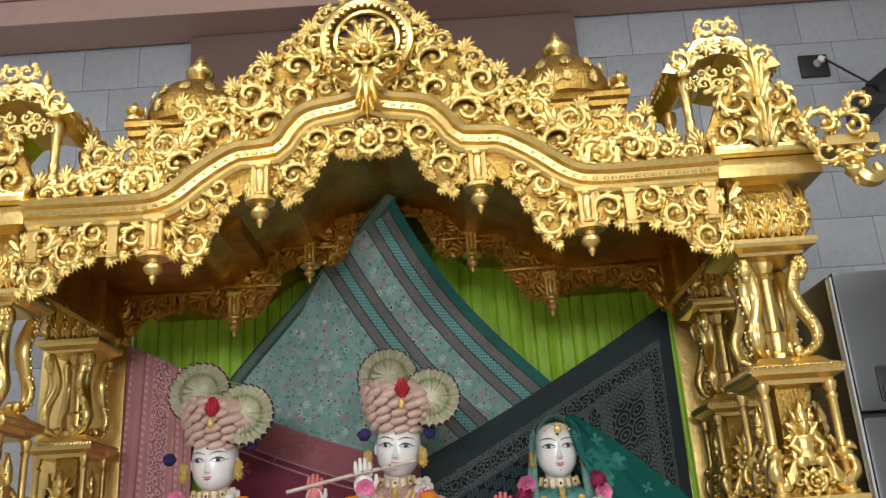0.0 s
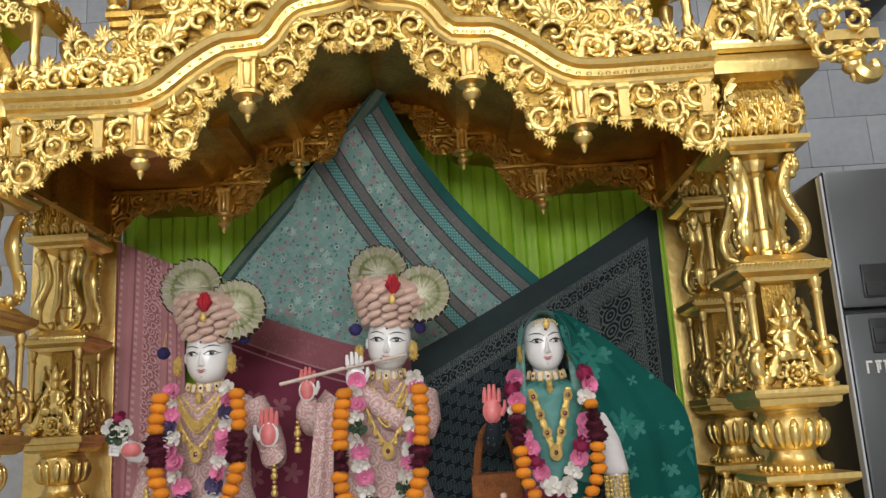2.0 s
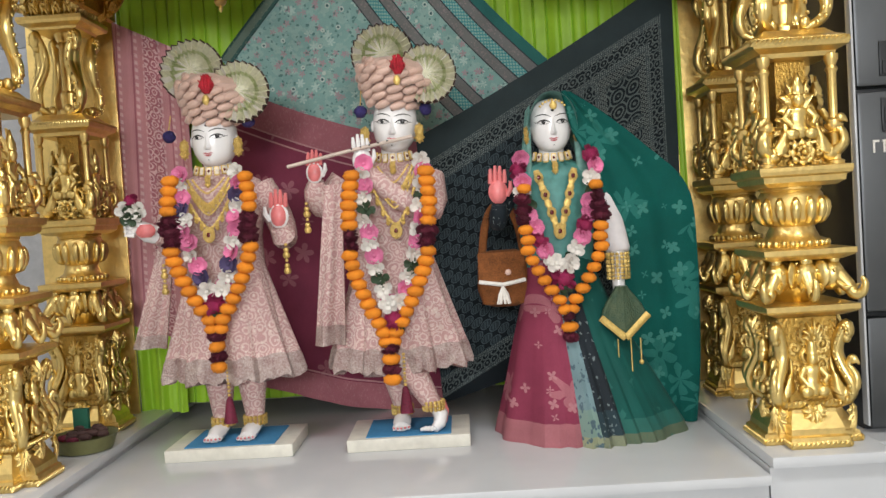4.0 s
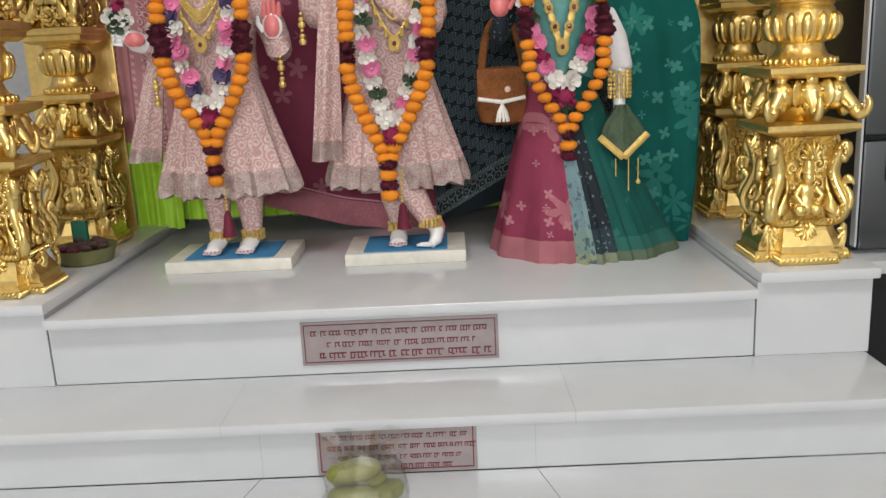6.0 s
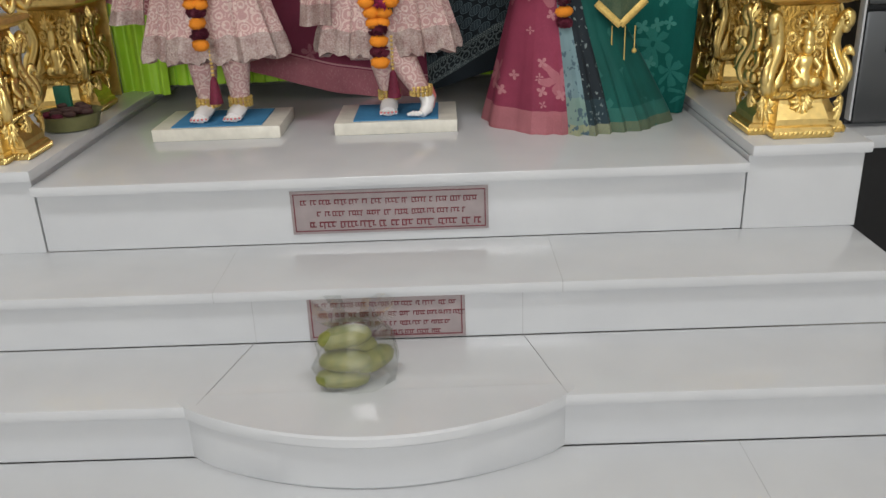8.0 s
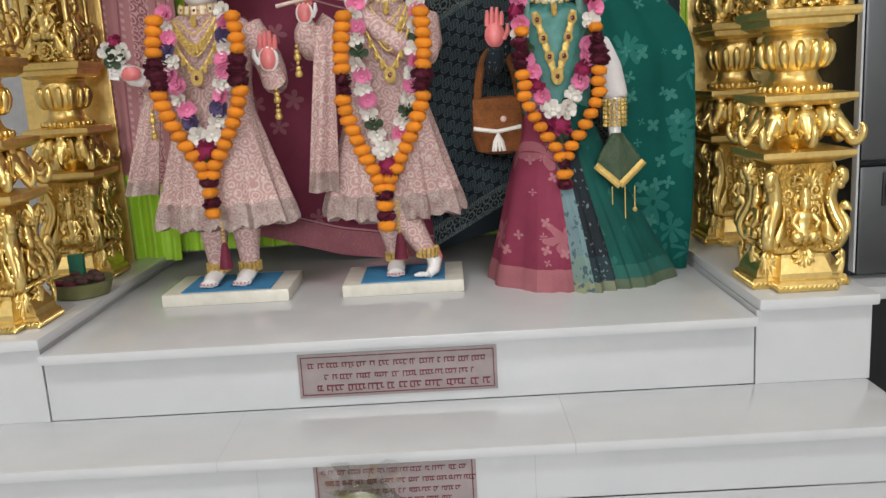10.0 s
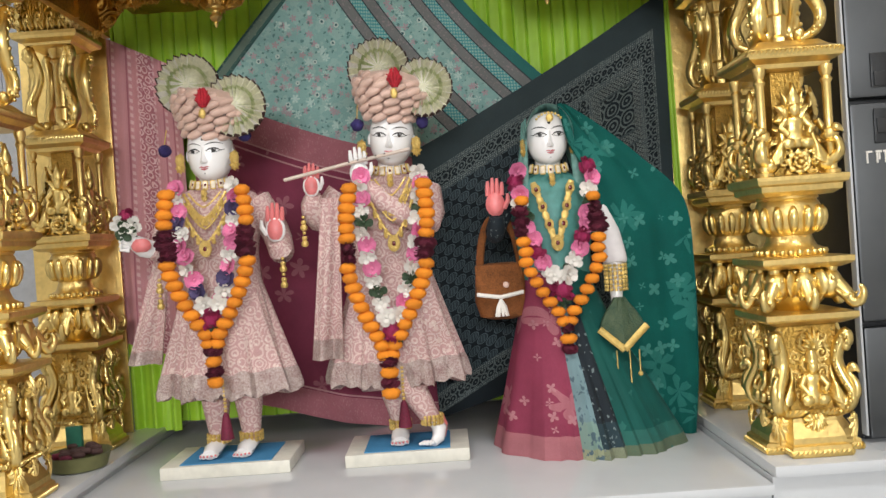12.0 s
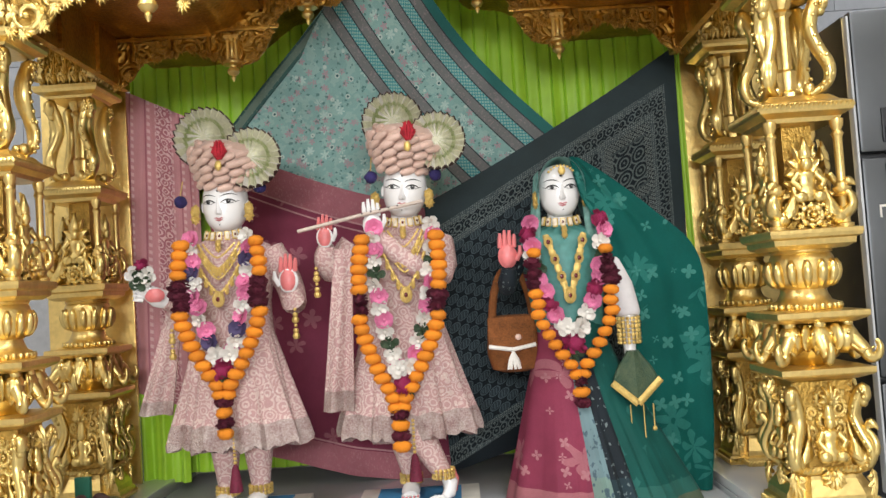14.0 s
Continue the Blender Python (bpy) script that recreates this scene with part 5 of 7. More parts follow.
def tealp(u, v):
    a, r, l, b = (0.0, 2.14), (0.60, 1.29), (-0.64, 1.375), (-0.05, 0.62)
    x = a[0] * (1 - u) * (1 - v) + r[0] * u * (1 - v) + l[0] * (1 - u) * v + b[0] * u * v
    z = a[1] * (1 - u) * (1 - v) + r[1] * u * (1 - v) + l[1] * (1 - u) * v + b[1] * u * v
    x, z = x - 0.05 * math.sin(math.pi * u) * (1 - v), z - 0.03 * math.sin(math.pi * u) * (1 - v)
    d = min(1.0, math.hypot(x, z - 2.14) / 0.75)
    y = 0.665 + 0.39 * d * d * (3 - 2 * d) + 0.006 * math.sin(14 * v + 3 * u) + 0.004 * math.sin(9 * u)
    k = (y + 2.24) / 3.24
    return (0.236 + (x - 0.236) * k, y, 0.735 + (z - 0.735) * k)


teal = thing("teal_printed_cloth", "teal cotton cloth with small flowers and stripes hung as a peak", "cloth")
part("cloth", sheet(bm, tealp, 50, 50), TEALCLOTH, teal, angle=80)
BORDER = woven("grey_green_border", [(0, (0.04, 0.10, 0.09)), (0.2, (0.14, 0.2, 0.16)), (0.75, (0.05, 0.12, 0.11)), (1, (0.02, 0.05, 0.05))], "u", [((0.2, 0.25, 0.2), 0.2, 1, 1.2)], 60)
part("border", sheet(bmesh.new(), lambda u, v: (Vector(tealp(0, v)) + Vector((0.055 * u + 0.01 * math.sin(5 * v), -0.006 - 0.004 * math.sin(3.1 * u), -0.012 * u))), 6, 40), BORDER, teal, angle=80)


def mauve_stripe():
    p = Pattern("mauve_striped_silk", 0.7)
    u, v, _ = p.split(p.uv)
    along_ = p.join(u, p.calc("MULTIPLY", v, 4.0))
    base, deep, pale = (0.58, 0.28, 0.30), (0.40, 0.145, 0.175), (0.70, 0.46, 0.46)
    thread = p.calc("GREATER_THAN", p.calc("SINE", p.calc("MULTIPLY", u, 330)), 0.35)
    col = p.paint(base, p.calc("MULTIPLY", thread, 0.5), (0.50, 0.22, 0.245))
    rolled, c = p.cells(p.wobble(along_, 9, 0.07), 8.5, 0.5)
    swirl = p.calc("GREATER_THAN", p.calc("SINE", p.calc("MULTIPLY_ADD", rolled, 19, p.calc("MULTIPLY", p.split(c)[0], 3))), 0.2)
    dash = p.calc("GREATER_THAN", p.calc("SINE", p.calc("MULTIPLY", v, 260)), 0.0)
    for at in (0.13, 0.33, 0.78, 0.9):
        col = p.paint(col, p.both(p.between(u, at, at + 0.035), dash), pale)
        col = p.paint(col, p.between(u, at - 0.025, at - 0.008), deep)
    band = p.between(u, 0.46, 0.66)
    col = p.paint(col, band, p.paint(deep, swirl, pale))
    for at in (0.44, 0.66):
        col = p.paint(col, p.between(u, at, at + 0.02), p.paint(base, dash, pale))
    return p.done(col, 0.85, 1.15)


MAUVE_M = mauve_stripe()
hung("mauve_cloth", "mauve striped silk cloth with a scrolled band hanging in folds", [(-1.075, 1.56), (-0.79, 1.42), (-0.78, 0.28), (-1.12, 0.40)], MAUVE_M, 1.022, 0.008, 2.5, 60, 30, 1)


def rose_print():
    p = Pattern("rose_flower_silk", 0.7)
    x, y, z = p.split(p.pos)
    u, v, _ = p.split(p.uv)
    flat = p.wobble(p.join(x, z), 14, 0.02)
    col = p.paint((0.20, 0.034, 0.068), petals(p, flat, 8.5, 0.34, 5), (0.32, 0.115, 0.145))
    edge = p.either(p.calc("LESS_THAN", v, 0.11), p.calc("GREATER_THAN", v, 0.91))
    fine, _ = p.cells(p.join(p.calc("MULTIPLY", u, 3), v), 60)
    col = p.paint(col, edge, p.paint((0.34, 0.12, 0.145), p.calc("LESS_THAN", fine, 0.25), (0.42, 0.2, 0.215)))
    for at in (0.11, 0.135, 0.90):
        col = p.paint(col, p.between(v, at, at + 0.006), (0.47, 0.25, 0.26))
    return p.done(col)


ROSE = rose_print()
hung("rose_cloth", "rose red silk cloth with pale flowers draped across behind the statues", [(-0.80, 1.36), (0.14, 1.0), (0.12, -0.02), (-0.62, 0.14)], ROSE, 0.995, 0.010, 2.0, 50, 50, 2, 0.03)


def ink_print():
    """Block print: plain hem, patterned borders that follow the top and the side, a scale field and framed squares."""
    p = Pattern("ink_blue_block_print", 0.75)
    black, mid, pale = (0.010, 0.015, 0.019), (0.05, 0.066, 0.07), (0.19, 0.22, 0.21)
    x, y, z = p.split(p.pos)
    b = p.calc("SUBTRACT", p.calc("MULTIPLY_ADD", x, 0.548, 0.972), z)
    r = p.calc("SUBTRACT", 1.06, x)
    sheared = p.join(x, b)
    slant = p.join(p.calc("ADD", x, p.calc("MULTIPLY", b, 1.25)), p.calc("SUBTRACT", x, p.calc("MULTIPLY", b, 1.25)))
    scale_, _ = p.cells(slant, 15.0, 0.0)
    col = p.paint(black, p.calc("LESS_THAN", scale_, 0.46), (0.07, 0.098, 0.11))
    col = p.paint(col, p.calc("LESS_THAN", scale_, 0.38), (0.026, 0.038, 0.046))
    rays = p.calc("GREATER_THAN", p.calc("SINE", p.calc("MULTIPLY", x, 620)), 0.2)
    col = p.paint(col, p.both(p.calc("LESS_THAN", scale_, 0.3), rays), (0.06, 0.085, 0.095))
    lattice_, _ = p.cells(p.join(p.calc("ADD", x, b), p.calc("SUBTRACT", x, b)), 62, 0.0)
    lattice = p.paint(black, p.between(lattice_, 0.2, 0.42), pale)
    motif_, _ = p.cells(p.wobble(sheared, 30, 0.008), 34, 0.35)
    motif = p.paint(black, p.calc("GREATER_THAN", p.calc("SINE", p.calc("MULTIPLY", motif_, 17)), 0.3), (0.11, 0.135, 0.135))
    rose_, _ = p.cells(p.wobble(sheared, 24, 0.01), 16.5, 0.1)
    rose = p.paint(black, p.calc("GREATER_THAN", p.calc("SINE", p.calc("MULTIPLY", rose_, 27)), 0.25), (0.105, 0.13, 0.128))
    fine_, _ = p.cells(sheared, 130, 0.3)
    line = p.paint(mid, p.calc("LESS_THAN", fine_, 0.34), pale)
    # framed squares towards the side
    panel = p.both(p.between(x, 0.70, 0.955), p.calc("GREATER_THAN", b, 0.2))
    block = p.calc("FRACT", p.calc("DIVIDE", p.calc("SUBTRACT", b, 0.2), 0.225))
    inner = p.both(p.between(x, 0.805, 0.93), p.calc("GREATER_THAN", block, 0.2))
    sq = p.paint(lattice, inner, rose)
    sq = p.paint(sq, p.between(x, 0.76, 0.775), line)
    sq = p.paint(sq, p.between(x, 0.717, 0.76), motif)
    sq = p.paint(sq, p.between(x, 0.70, 0.717), line)
    sq = p.paint(sq, p.both(p.between(x, 0.797, 0.94), p.either(p.between(block, 0.17, 0.21), p.calc("GREATER_THAN", block, 0.965))), mid)
    col = p.paint(col, panel, sq)
    # borders: each runs below the top hem and turns down beside the edge
    for lo, hi, rlo, rhi, what in ((0.175, 0.2, 0.088, 0.105, line), (0.125, 0.175, 0.052, 0.088, motif), (0.1, 0.125, 0.04, 0.052, line)):
        top = p.both(p.between(b, lo, hi), p.calc("GREATER_THAN", r, rlo))
        side = p.both(p.between(r, rlo, rhi), p.calc("GREATER_THAN", b, lo))
        col = p.paint(col, p.either(top, side), what)
    col = p.paint(col, p.either(p.calc("LESS_THAN", b, 0.1), p.calc("LESS_THAN", r, 0.04)), (0.034, 0.05, 0.054))
    # lower border
    for lo, hi, what in ((0.92, 0.94, line), (0.94, 0.985, motif), (0.985, 1.0, line)):
        col = p.paint(col, p.between(b, lo, hi), what)
    col = p.paint(col, p.calc("GREATER_THAN", b, 1.0), black)
    return p.done(col, 0.8, 1.25)


INKY = ink_print()
hung("ink_blue_cloth", "ink blue block-printed cloth with patterned borders draped across", [(0.08, 1.03), (1.065, 1.57), (1.06, 0.35), (0.12, 0.02)], INKY, 0.975, 0.006, 1.6, 60, 60, 3, 0.02)

# ---- slabs below the standing statues ----
for cx, x0, x1 in ((-0.55, -0.757, -0.347), (0.02, -0.175, 0.216)):
    sl = thing("statue_slab", "cream marble slab with a blue felt inlay on the platform", "slab", "slabs below statues")
    part("slab", boxm(x0, x1, 0.415, 0.69, 0.0, 0.04, bev=0.004), MARBLE_OLD, sl)
    part("felt", boxm(x0 + 0.06, x1 - 0.06, 0.43, 0.665, 0.0405, 0.0435), BLUE, sl, smooth=False)

# ---- statues: one plain mesh each; built on a far plane and drawn in towards the visitor ----
EYE = Vector((0.231, -2.233, 0.722))


def drawn_in(bm, k):
    for v in bm.verts:
        v.co = EYE + (v.co - EYE) * k


def at_k(p, k):
    return EYE + (Vector(p) - EYE) * k


HEAD_RINGS = ((-1.0, 0.2, 0.3, -0.3), (-0.97, 0.36, 0.48, -0.22), (-0.88, 0.55, 0.68, -0.14), (-0.72, 0.73, 0.82, -0.08), (-0.5, 0.88, 0.94, -0.03), (-0.22, 0.97, 1.0, 0), (0.1, 1.0, 1.0, 0.0), (0.4, 0.98, 1.0, 0.01), (0.7, 0.9, 0.92, 0.02), (0.9, 0.62, 0.7, 0.02), (1.0, 0.25, 0.3, 0.02))


def head(bm, c, w, h, mi_skin=0, mi_ink=1, mi_lip=2, turn=0.0, lean=0.0):
    """A smooth oval head with long painted eyes, arched brows and a small mouth."""
    x, y, z = c
    before = len(bm.verts)
    loft(bm, [ring((x, y + oy * w, z + t * h), rx * w, ry * w, 28) for t, rx, ry, oy in HEAD_RINGS], mi=mi_skin)

    def on(u, v, out=0.001):
        """A point on the face, u and v in half widths and half heights."""
        for (t0, a0, b0, o0), (t1, a1, b1, o1) in zip(HEAD_RINGS, HEAD_RINGS[1:]):
            if t0 <= v <= t1:
                k = (v - t0) / (t1 - t0)
                rx, ry, oy = a0 + (a1 - a0) * k, b0 + (b1 - b0) * k, o0 + (o1 - o0) * k
                d = u + turn / w
                return Vector((x + d * w, y + oy * w - ry * w * math.sqrt(max(0.02, 1 - (d / rx) ** 2)) - out, z + v * h))

    # nose: a soft wedge with nostrils
    prof = ((0.2, 0.05, 0.001), (0.0, 0.065, 0.005), (-0.18, 0.09, 0.010), (-0.3, 0.13, 0.016), (-0.37, 0.13, 0.012), (-0.41, 0.08, 0.001))
    rows = []
    for v, half, out in prof:
        rows.append([on(-half * 1.5, v, -0.002), on(-half * 0.6, v, out * 0.6), on(0, v, out), on(half * 0.6, v, out * 0.6), on(half * 1.5, v, -0.002)])
    loft(bm, rows, close=False, mi=mi_skin)
    for s in (-1, 1):
        e = s * 0.43
        upper = [on(e + q * 0.31, 0.06 + 0.095 * (1 - q * q) + 0.015 * s * q, 0.0014) for q in (-1, -0.66, -0.33, 0, 0.33, 0.66, 1)]
        tube(bm, upper, [0.0009, 0.0019, 0.0026, 0.0028, 0.0026, 0.0019, 0.0009], 5, mi=mi_ink, flat=0.5)
        lower = [on(e + q * 0.28, 0.06 - 0.055 * (1 - q * q) + 0.015 * s * q, 0.001) for q in (-1, -0.5, 0, 0.5, 1)]
        tube(bm, lower, [0.0005, 0.0008, 0.001, 0.0008, 0.0005], 5, mi=mi_ink, flat=0.5)
        tube(bm, [on(e + s * 0.28, 0.075, 0.001), on(e + s * 0.44, 0.125, 0.001)], [0.0014, 0.0004], 5, mi=mi_ink, flat=0.5)
        ball(bm, on(e, 0.085, 0.0), 0.12 * w, mi=mi_ink, u=12, v=8, scale=(1.0, 0.25, 0.72))
        ball(bm, on(e + 0.04, 0.115, 0.0024), 0.022 * w, mi=mi_skin, u=6, v=5)
        brow = [on(e + q * 0.36 + s * 0.02, 0.25 + 0.12 * (1 - (q * s * 0.8 - 0.15) ** 2), 0.001) for q in (-1, -0.6, -0.2, 0.2, 0.6, 1)]
        tube(bm, brow, [0.0006, 0.0014, 0.0019, 0.0019, 0.0013, 0.0006], 5, mi=mi_ink, flat=0.5)
        ball(bm, on(s * 0.99 - turn / w, -0.02, -0.006), 0.012, mi=mi_skin, u=8, v=6, scale=(0.6, 1.0, 1.7))
    mouth = (-1, -0.5, 0, 0.5, 1)
    tube(bm, [on(q * 0.22, -0.55 + 0.02 * abs(q) + (0.02 if abs(q) == 0.5 else 0), 0.001) for q in mouth], [0.0006, 0.0024, 0.002, 0.0024, 0.0006], 6, mi=mi_lip, flat=0.6)
    tube(bm, [on(q * 0.17, -0.615 + 0.03 * abs(q), 0.001) for q in mouth], [0.0008, 0.0026, 0.0033, 0.0026, 0.0008], 6, mi=mi_lip, flat=0.6)
    ball(bm, on(0, 0.5, 0.0), 0.005, mi=mi_ink, u=8, v=6, scale=(1, 0.4, 1))
    ball(bm, on(0, -0.77, 0.0), 0.002, mi=mi_ink, u=6, v=5)
    tube(bm, [(x, y + 0.012, z - 0.72 * h), (x - 0.02 * math.sin(radians(lean)), y + 0.015, z - 1.1 * h), (x - 0.05 * math.sin(radians(lean)), y + 0.016, z - 1.55 * h)], [0.62 * w, 0.6 * w, 0.72 * w], 18, mi=mi_skin)
    if lean:
        bm.verts.ensure_lookup_table()
        m = Matrix.Translation((x, y, z - h)) @ Matrix.Rotation(radians(lean), 4, "Y") @ Matrix.Translation((-x, -y, h - z))
        for v in bm.verts[before:]:
            v.co = m @ v.co


def hand_up(bm, wrist, dx, mi_skin, mi_palm, k=1.0, thumb=1):
    """A raised open palm."""
    x, y, z = wrist
    ball(bm, (x, y, z + 0.045 * k), 0.04 * k, mi=mi_skin, u=10, v=8, scale=(0.85, 0.38, 1.1))
    ball(bm, (x, y - 0.008 * k, z + 0.045 * k), 0.034 * k, mi=mi_palm, u=10, v=8, scale=(0.8, 0.4, 1.1))
    for i in range(4):
        fx = x + (i - 1.5) * 0.0165 * k
        L_ = (0.052, 0.062, 0.06, 0.046)[i] * k
        tube(bm, [(fx, y, z + 0.075 * k), (fx + dx * 0.3, y - 0.003, z + 0.075 * k + L_ * 0.6), (fx + dx * 0.5, y - 0.006, z + 0.075 * k + L_)], [0.0085 * k, 0.0078 * k, 0.005 * k], 7, mi=mi_palm)
    tube(bm, [(x + thumb * 0.03 * k, y, z + 0.03 * k), (x + thumb * 0.045 * k, y - 0.006, z + 0.055 * k), (x + thumb * 0.045 * k, y - 0.008, z + 0.08 * k)], [0.01 * k, 0.009 * k, 0.005 * k], 7, mi=mi_skin)


def foot(bm, x, y, z, mi, turn=0.0, L_=0.11):
    tube(bm, [(x, y + 0.04, z + 0.03), (x + turn * 0.3, y, z + 0.03), (x + turn * 0.7, y - L_ * 0.45, z + 0.02), (x + turn, y - L_ * 0.75, z + 0.013)], [0.026, 0.03, 0.032, 0.024], 10, mi=mi, up=(0, 0, 1), flat=0.75)
    for i in range(5):
        fx = x + turn + (i - 2) * 0.0125
        tube(bm, [(fx, y - L_ * 0.68, z + 0.012), (fx + turn * 0.1, y - L_ * 0.95 + 0.006 * abs(i - 1.5), z + 0.009)], [0.0075, 0.006], 6, mi=mi)
        ball(bm, (fx + turn * 0.1, y - L_ * 0.95 + 0.006 * abs(i - 1.5), z + 0.012), 0.0045, mi=3, u=6, v=4)


def skirt_fn(folds, amp, seed):
    return lambda a: 1 + amp * math.sin(folds * a + seed) + 0.4 * amp * math.sin(2.7 * folds * a + 2 * seed)


def coat(bm, cx, cy, mi=4, lace=5):
    """A flared coat from the neck to the hem, with lace at the hem."""
    prof = [(0.215, 0.235, 0.13), (0.225, 0.238, 0.132), (0.275, 0.228, 0.13), (0.29, 0.222, 0.128), (0.45, 0.18, 0.11), (0.6, 0.138, 0.092), (0.7, 0.135, 0.09), (0.8, 0.152, 0.094), (0.86, 0.16, 0.09), (0.9, 0.14, 0.08), (0.925, 0.09, 0.065), (0.94, 0.055, 0.05)]
    rings = []
    for z, rx, ry in prof:
        f = max(0, (0.6 - z) / 0.6)
        rings.append([(px, py, pz - (0.013 * abs(math.sin(16 * math.atan2(py - cy, px - cx))) if z < 0.22 else 0) + 0.012 * f * math.sin(11 * math.atan2(py - cy, px - cx))) for px, py, pz in ring((cx, cy, z), rx, ry, 128, skirt_fn(9, 0.15 * f, cx * 9))])
    vs = [[bm.verts.new(p) for p in r] for r in rings]
    for j, (a, b) in enumerate(zip(vs, vs[1:])):
        for i in range(128):
            bm.faces.new((a[i], a[(i + 1) % 128], b[(i + 1) % 128], b[i])).material_index = lace if j < 3 else mi
    bm.faces.new(vs[0][::-1]).material_index = mi


STATUE_MATS = [STATUE, INK, LIP, SKINRED, DRESS, DRESS_LACE, ORNAMENT]
K = 0.936


def scarf(bm, top, bottom, wt, wb, y, mi=4, lace=5):
    n = 14
    rows = []
    for j in range(9):
        v = j / 8
        c, w = lerp((top[0], 0, top[1]), (bottom[0], 0, bottom[1]), v), wt + (wb - wt) * v
        rows.append([(c.x + w * (i / n - 0.5), y + 0.014 * math.sin(9 * i / n + 2 * v) * (0.3 + v), c.z) for i in range(n + 1)] + [(c.x + w * (i / n - 0.5), y + 0.012 + 0.014 * math.sin(9 * i / n + 2 * v) * (0.3 + v), c.z) for i in range(n, -1, -1)])
    vs = loft(bm, rows[:8], mi=mi)
    loft(bm, rows[7:], mi=lace)


def bangle(bm, c, r, mi=6, t=0.008):
    for dz in (-0.012, 0, 0.012):
        for i in range(14):
            a = 2 * math.pi * i / 14
            ball(bm, (c[0] + r * math.cos(a), c[1] + r * math.sin(a), c[2] + dz), t, mi=mi, u=5, v=4, rough=0.15)


# first statue: raised palm, other arm held out
bm = bmesh.new()
cx, cy = -0.61, 0.75
coat(bm, cx, cy)
head(bm, (cx - 0.002, cy - 0.02, 1.042), 0.079, 0.092, turn=-0.006)
for s, fx in ((-1, -0.66), (1, -0.545)):
    tube(bm, [(fx + s * 0.0, cy, 0.3), (fx, cy - 0.005, 0.18), (fx, cy, 0.07), (fx, cy, 0.03)], [0.062, 0.05, 0.034, 0.028], 12, mi=4)
    bangle(bm, (fx, cy, 0.052), 0.036)
    foot(bm, fx, cy - 0.01, 0.0, 0, -0.012)
tube(bm, smoothline([(-0.475, cy + 0.01, 0.875), (-0.41, cy + 0.0, 0.76), (-0.385, cy - 0.05, 0.69), (-0.393, cy - 0.08, 0.725)], 3), [0.055, 0.054, 0.052, 0.05, 0.048, 0.046, 0.044, 0.042, 0.036, 0.032], 12, mi=4)
hand_up(bm, (-0.393, 0.665, 0.72), 0.008, 0, 3, 1.0, -1)
tube(bm, smoothline([(-0.745, cy, 0.885), (-0.79, cy, 0.78), (-0.8, cy - 0.04, 0.72), (-0.82, cy - 0.08, 0.725)], 3), [0.052, 0.05, 0.05, 0.05, 0.048, 0.046, 0.045, 0.04, 0.035, 0.03], 12, mi=4)
tube(bm, [(-0.80, 0.69, 0.715), (-0.845, 0.66, 0.735), (-0.885, 0.64, 0.765)], [0.028, 0.034, 0.022], 10, mi=0, flat=0.7)
ball(bm, (-0.845, 0.636, 0.742), 0.032, mi=3, scale=(1.1, 0.5, 0.8))
for i in range(4):
    tube(bm, [(-0.885, 0.64, 0.765 - 0.012 * i), (-0.915, 0.635, 0.775 - 0.014 * i), (-0.905, 0.625, 0.79 - 0.014 * i)], [0.009, 0.008, 0.005], 6, mi=0)
scarf(bm, (-0.80, 0.70), (-0.885, 0.33), 0.05, 0.13, 0.70)
drawn_in(bm, K)
tagged(part("statue", bm, STATUE_MATS), "white painted statue in pale pink coat with raised palm", "statue", "statues on the altar")

# second statue: plays a flute, legs crossed
bm = bmesh.new()
cx = -0.01
coat(bm, cx - 0.005, cy)
head(bm, (0.012, cy - 0.02, 1.052), 0.077, 0.093, turn=-0.004, lean=5)
tube(bm, [(-0.03, cy, 0.3), (-0.03, cy, 0.16), (-0.02, cy + 0.01, 0.07), (-0.02, cy + 0.01, 0.03)], [0.058, 0.048, 0.032, 0.028], 12, mi=4)
bangle(bm, (-0.02, cy + 0.01, 0.055), 0.034)
foot(bm, -0.02, cy, 0.0, 0, 0.0)
tube(bm, [(0.0, cy - 0.05, 0.3), (0.035, cy - 0.08, 0.19), (0.085, cy - 0.09, 0.10), (0.098, cy - 0.09, 0.08)], [0.06, 0.05, 0.034, 0.03], 12, mi=4)
bangle(bm, (0.095, cy - 0.09, 0.085), 0.034)
tube(bm, [(0.1, cy - 0.08, 0.09), (0.118, cy - 0.09, 0.05), (0.112, cy - 0.1, 0.02), (0.095, cy - 0.12, 0.008)], [0.024, 0.026, 0.022, 0.014], 10, mi=0)
tube(bm, [(0.122, cy - 0.07, 0.09), (0.134, cy - 0.07, 0.06), (0.128, cy - 0.08, 0.02)], [0.014, 0.013, 0.01], 8, mi=3)
for i in range(4):
    tube(bm, [(0.1 - 0.01 * i, cy - 0.115, 0.012), (0.082 - 0.012 * i, cy - 0.13 + 0.004 * i, 0.007)], [0.008, 0.005], 6, mi=0)
tube(bm, smoothline([(-0.17, cy, 0.875), (-0.235, cy - 0.01, 0.80), (-0.262, cy - 0.06, 0.83), (-0.255, cy - 0.09, 0.875)], 3), [0.054, 0.054, 0.056, 0.056, 0.054, 0.05, 0.044, 0.04, 0.034, 0.026], 12, mi=4)
hand_up(bm, (-0.258, 0.65, 0.865), 0.01, 0, 3, 0.85, 1)
tube(bm, smoothline([(0.13, cy, 0.87), (0.13, cy - 0.07, 0.76), (0.03, cy - 0.13, 0.80), (-0.07, cy - 0.13, 0.89)], 3), [0.05, 0.05, 0.05, 0.048, 0.046, 0.044, 0.04, 0.038, 0.034, 0.026], 12, mi=4)
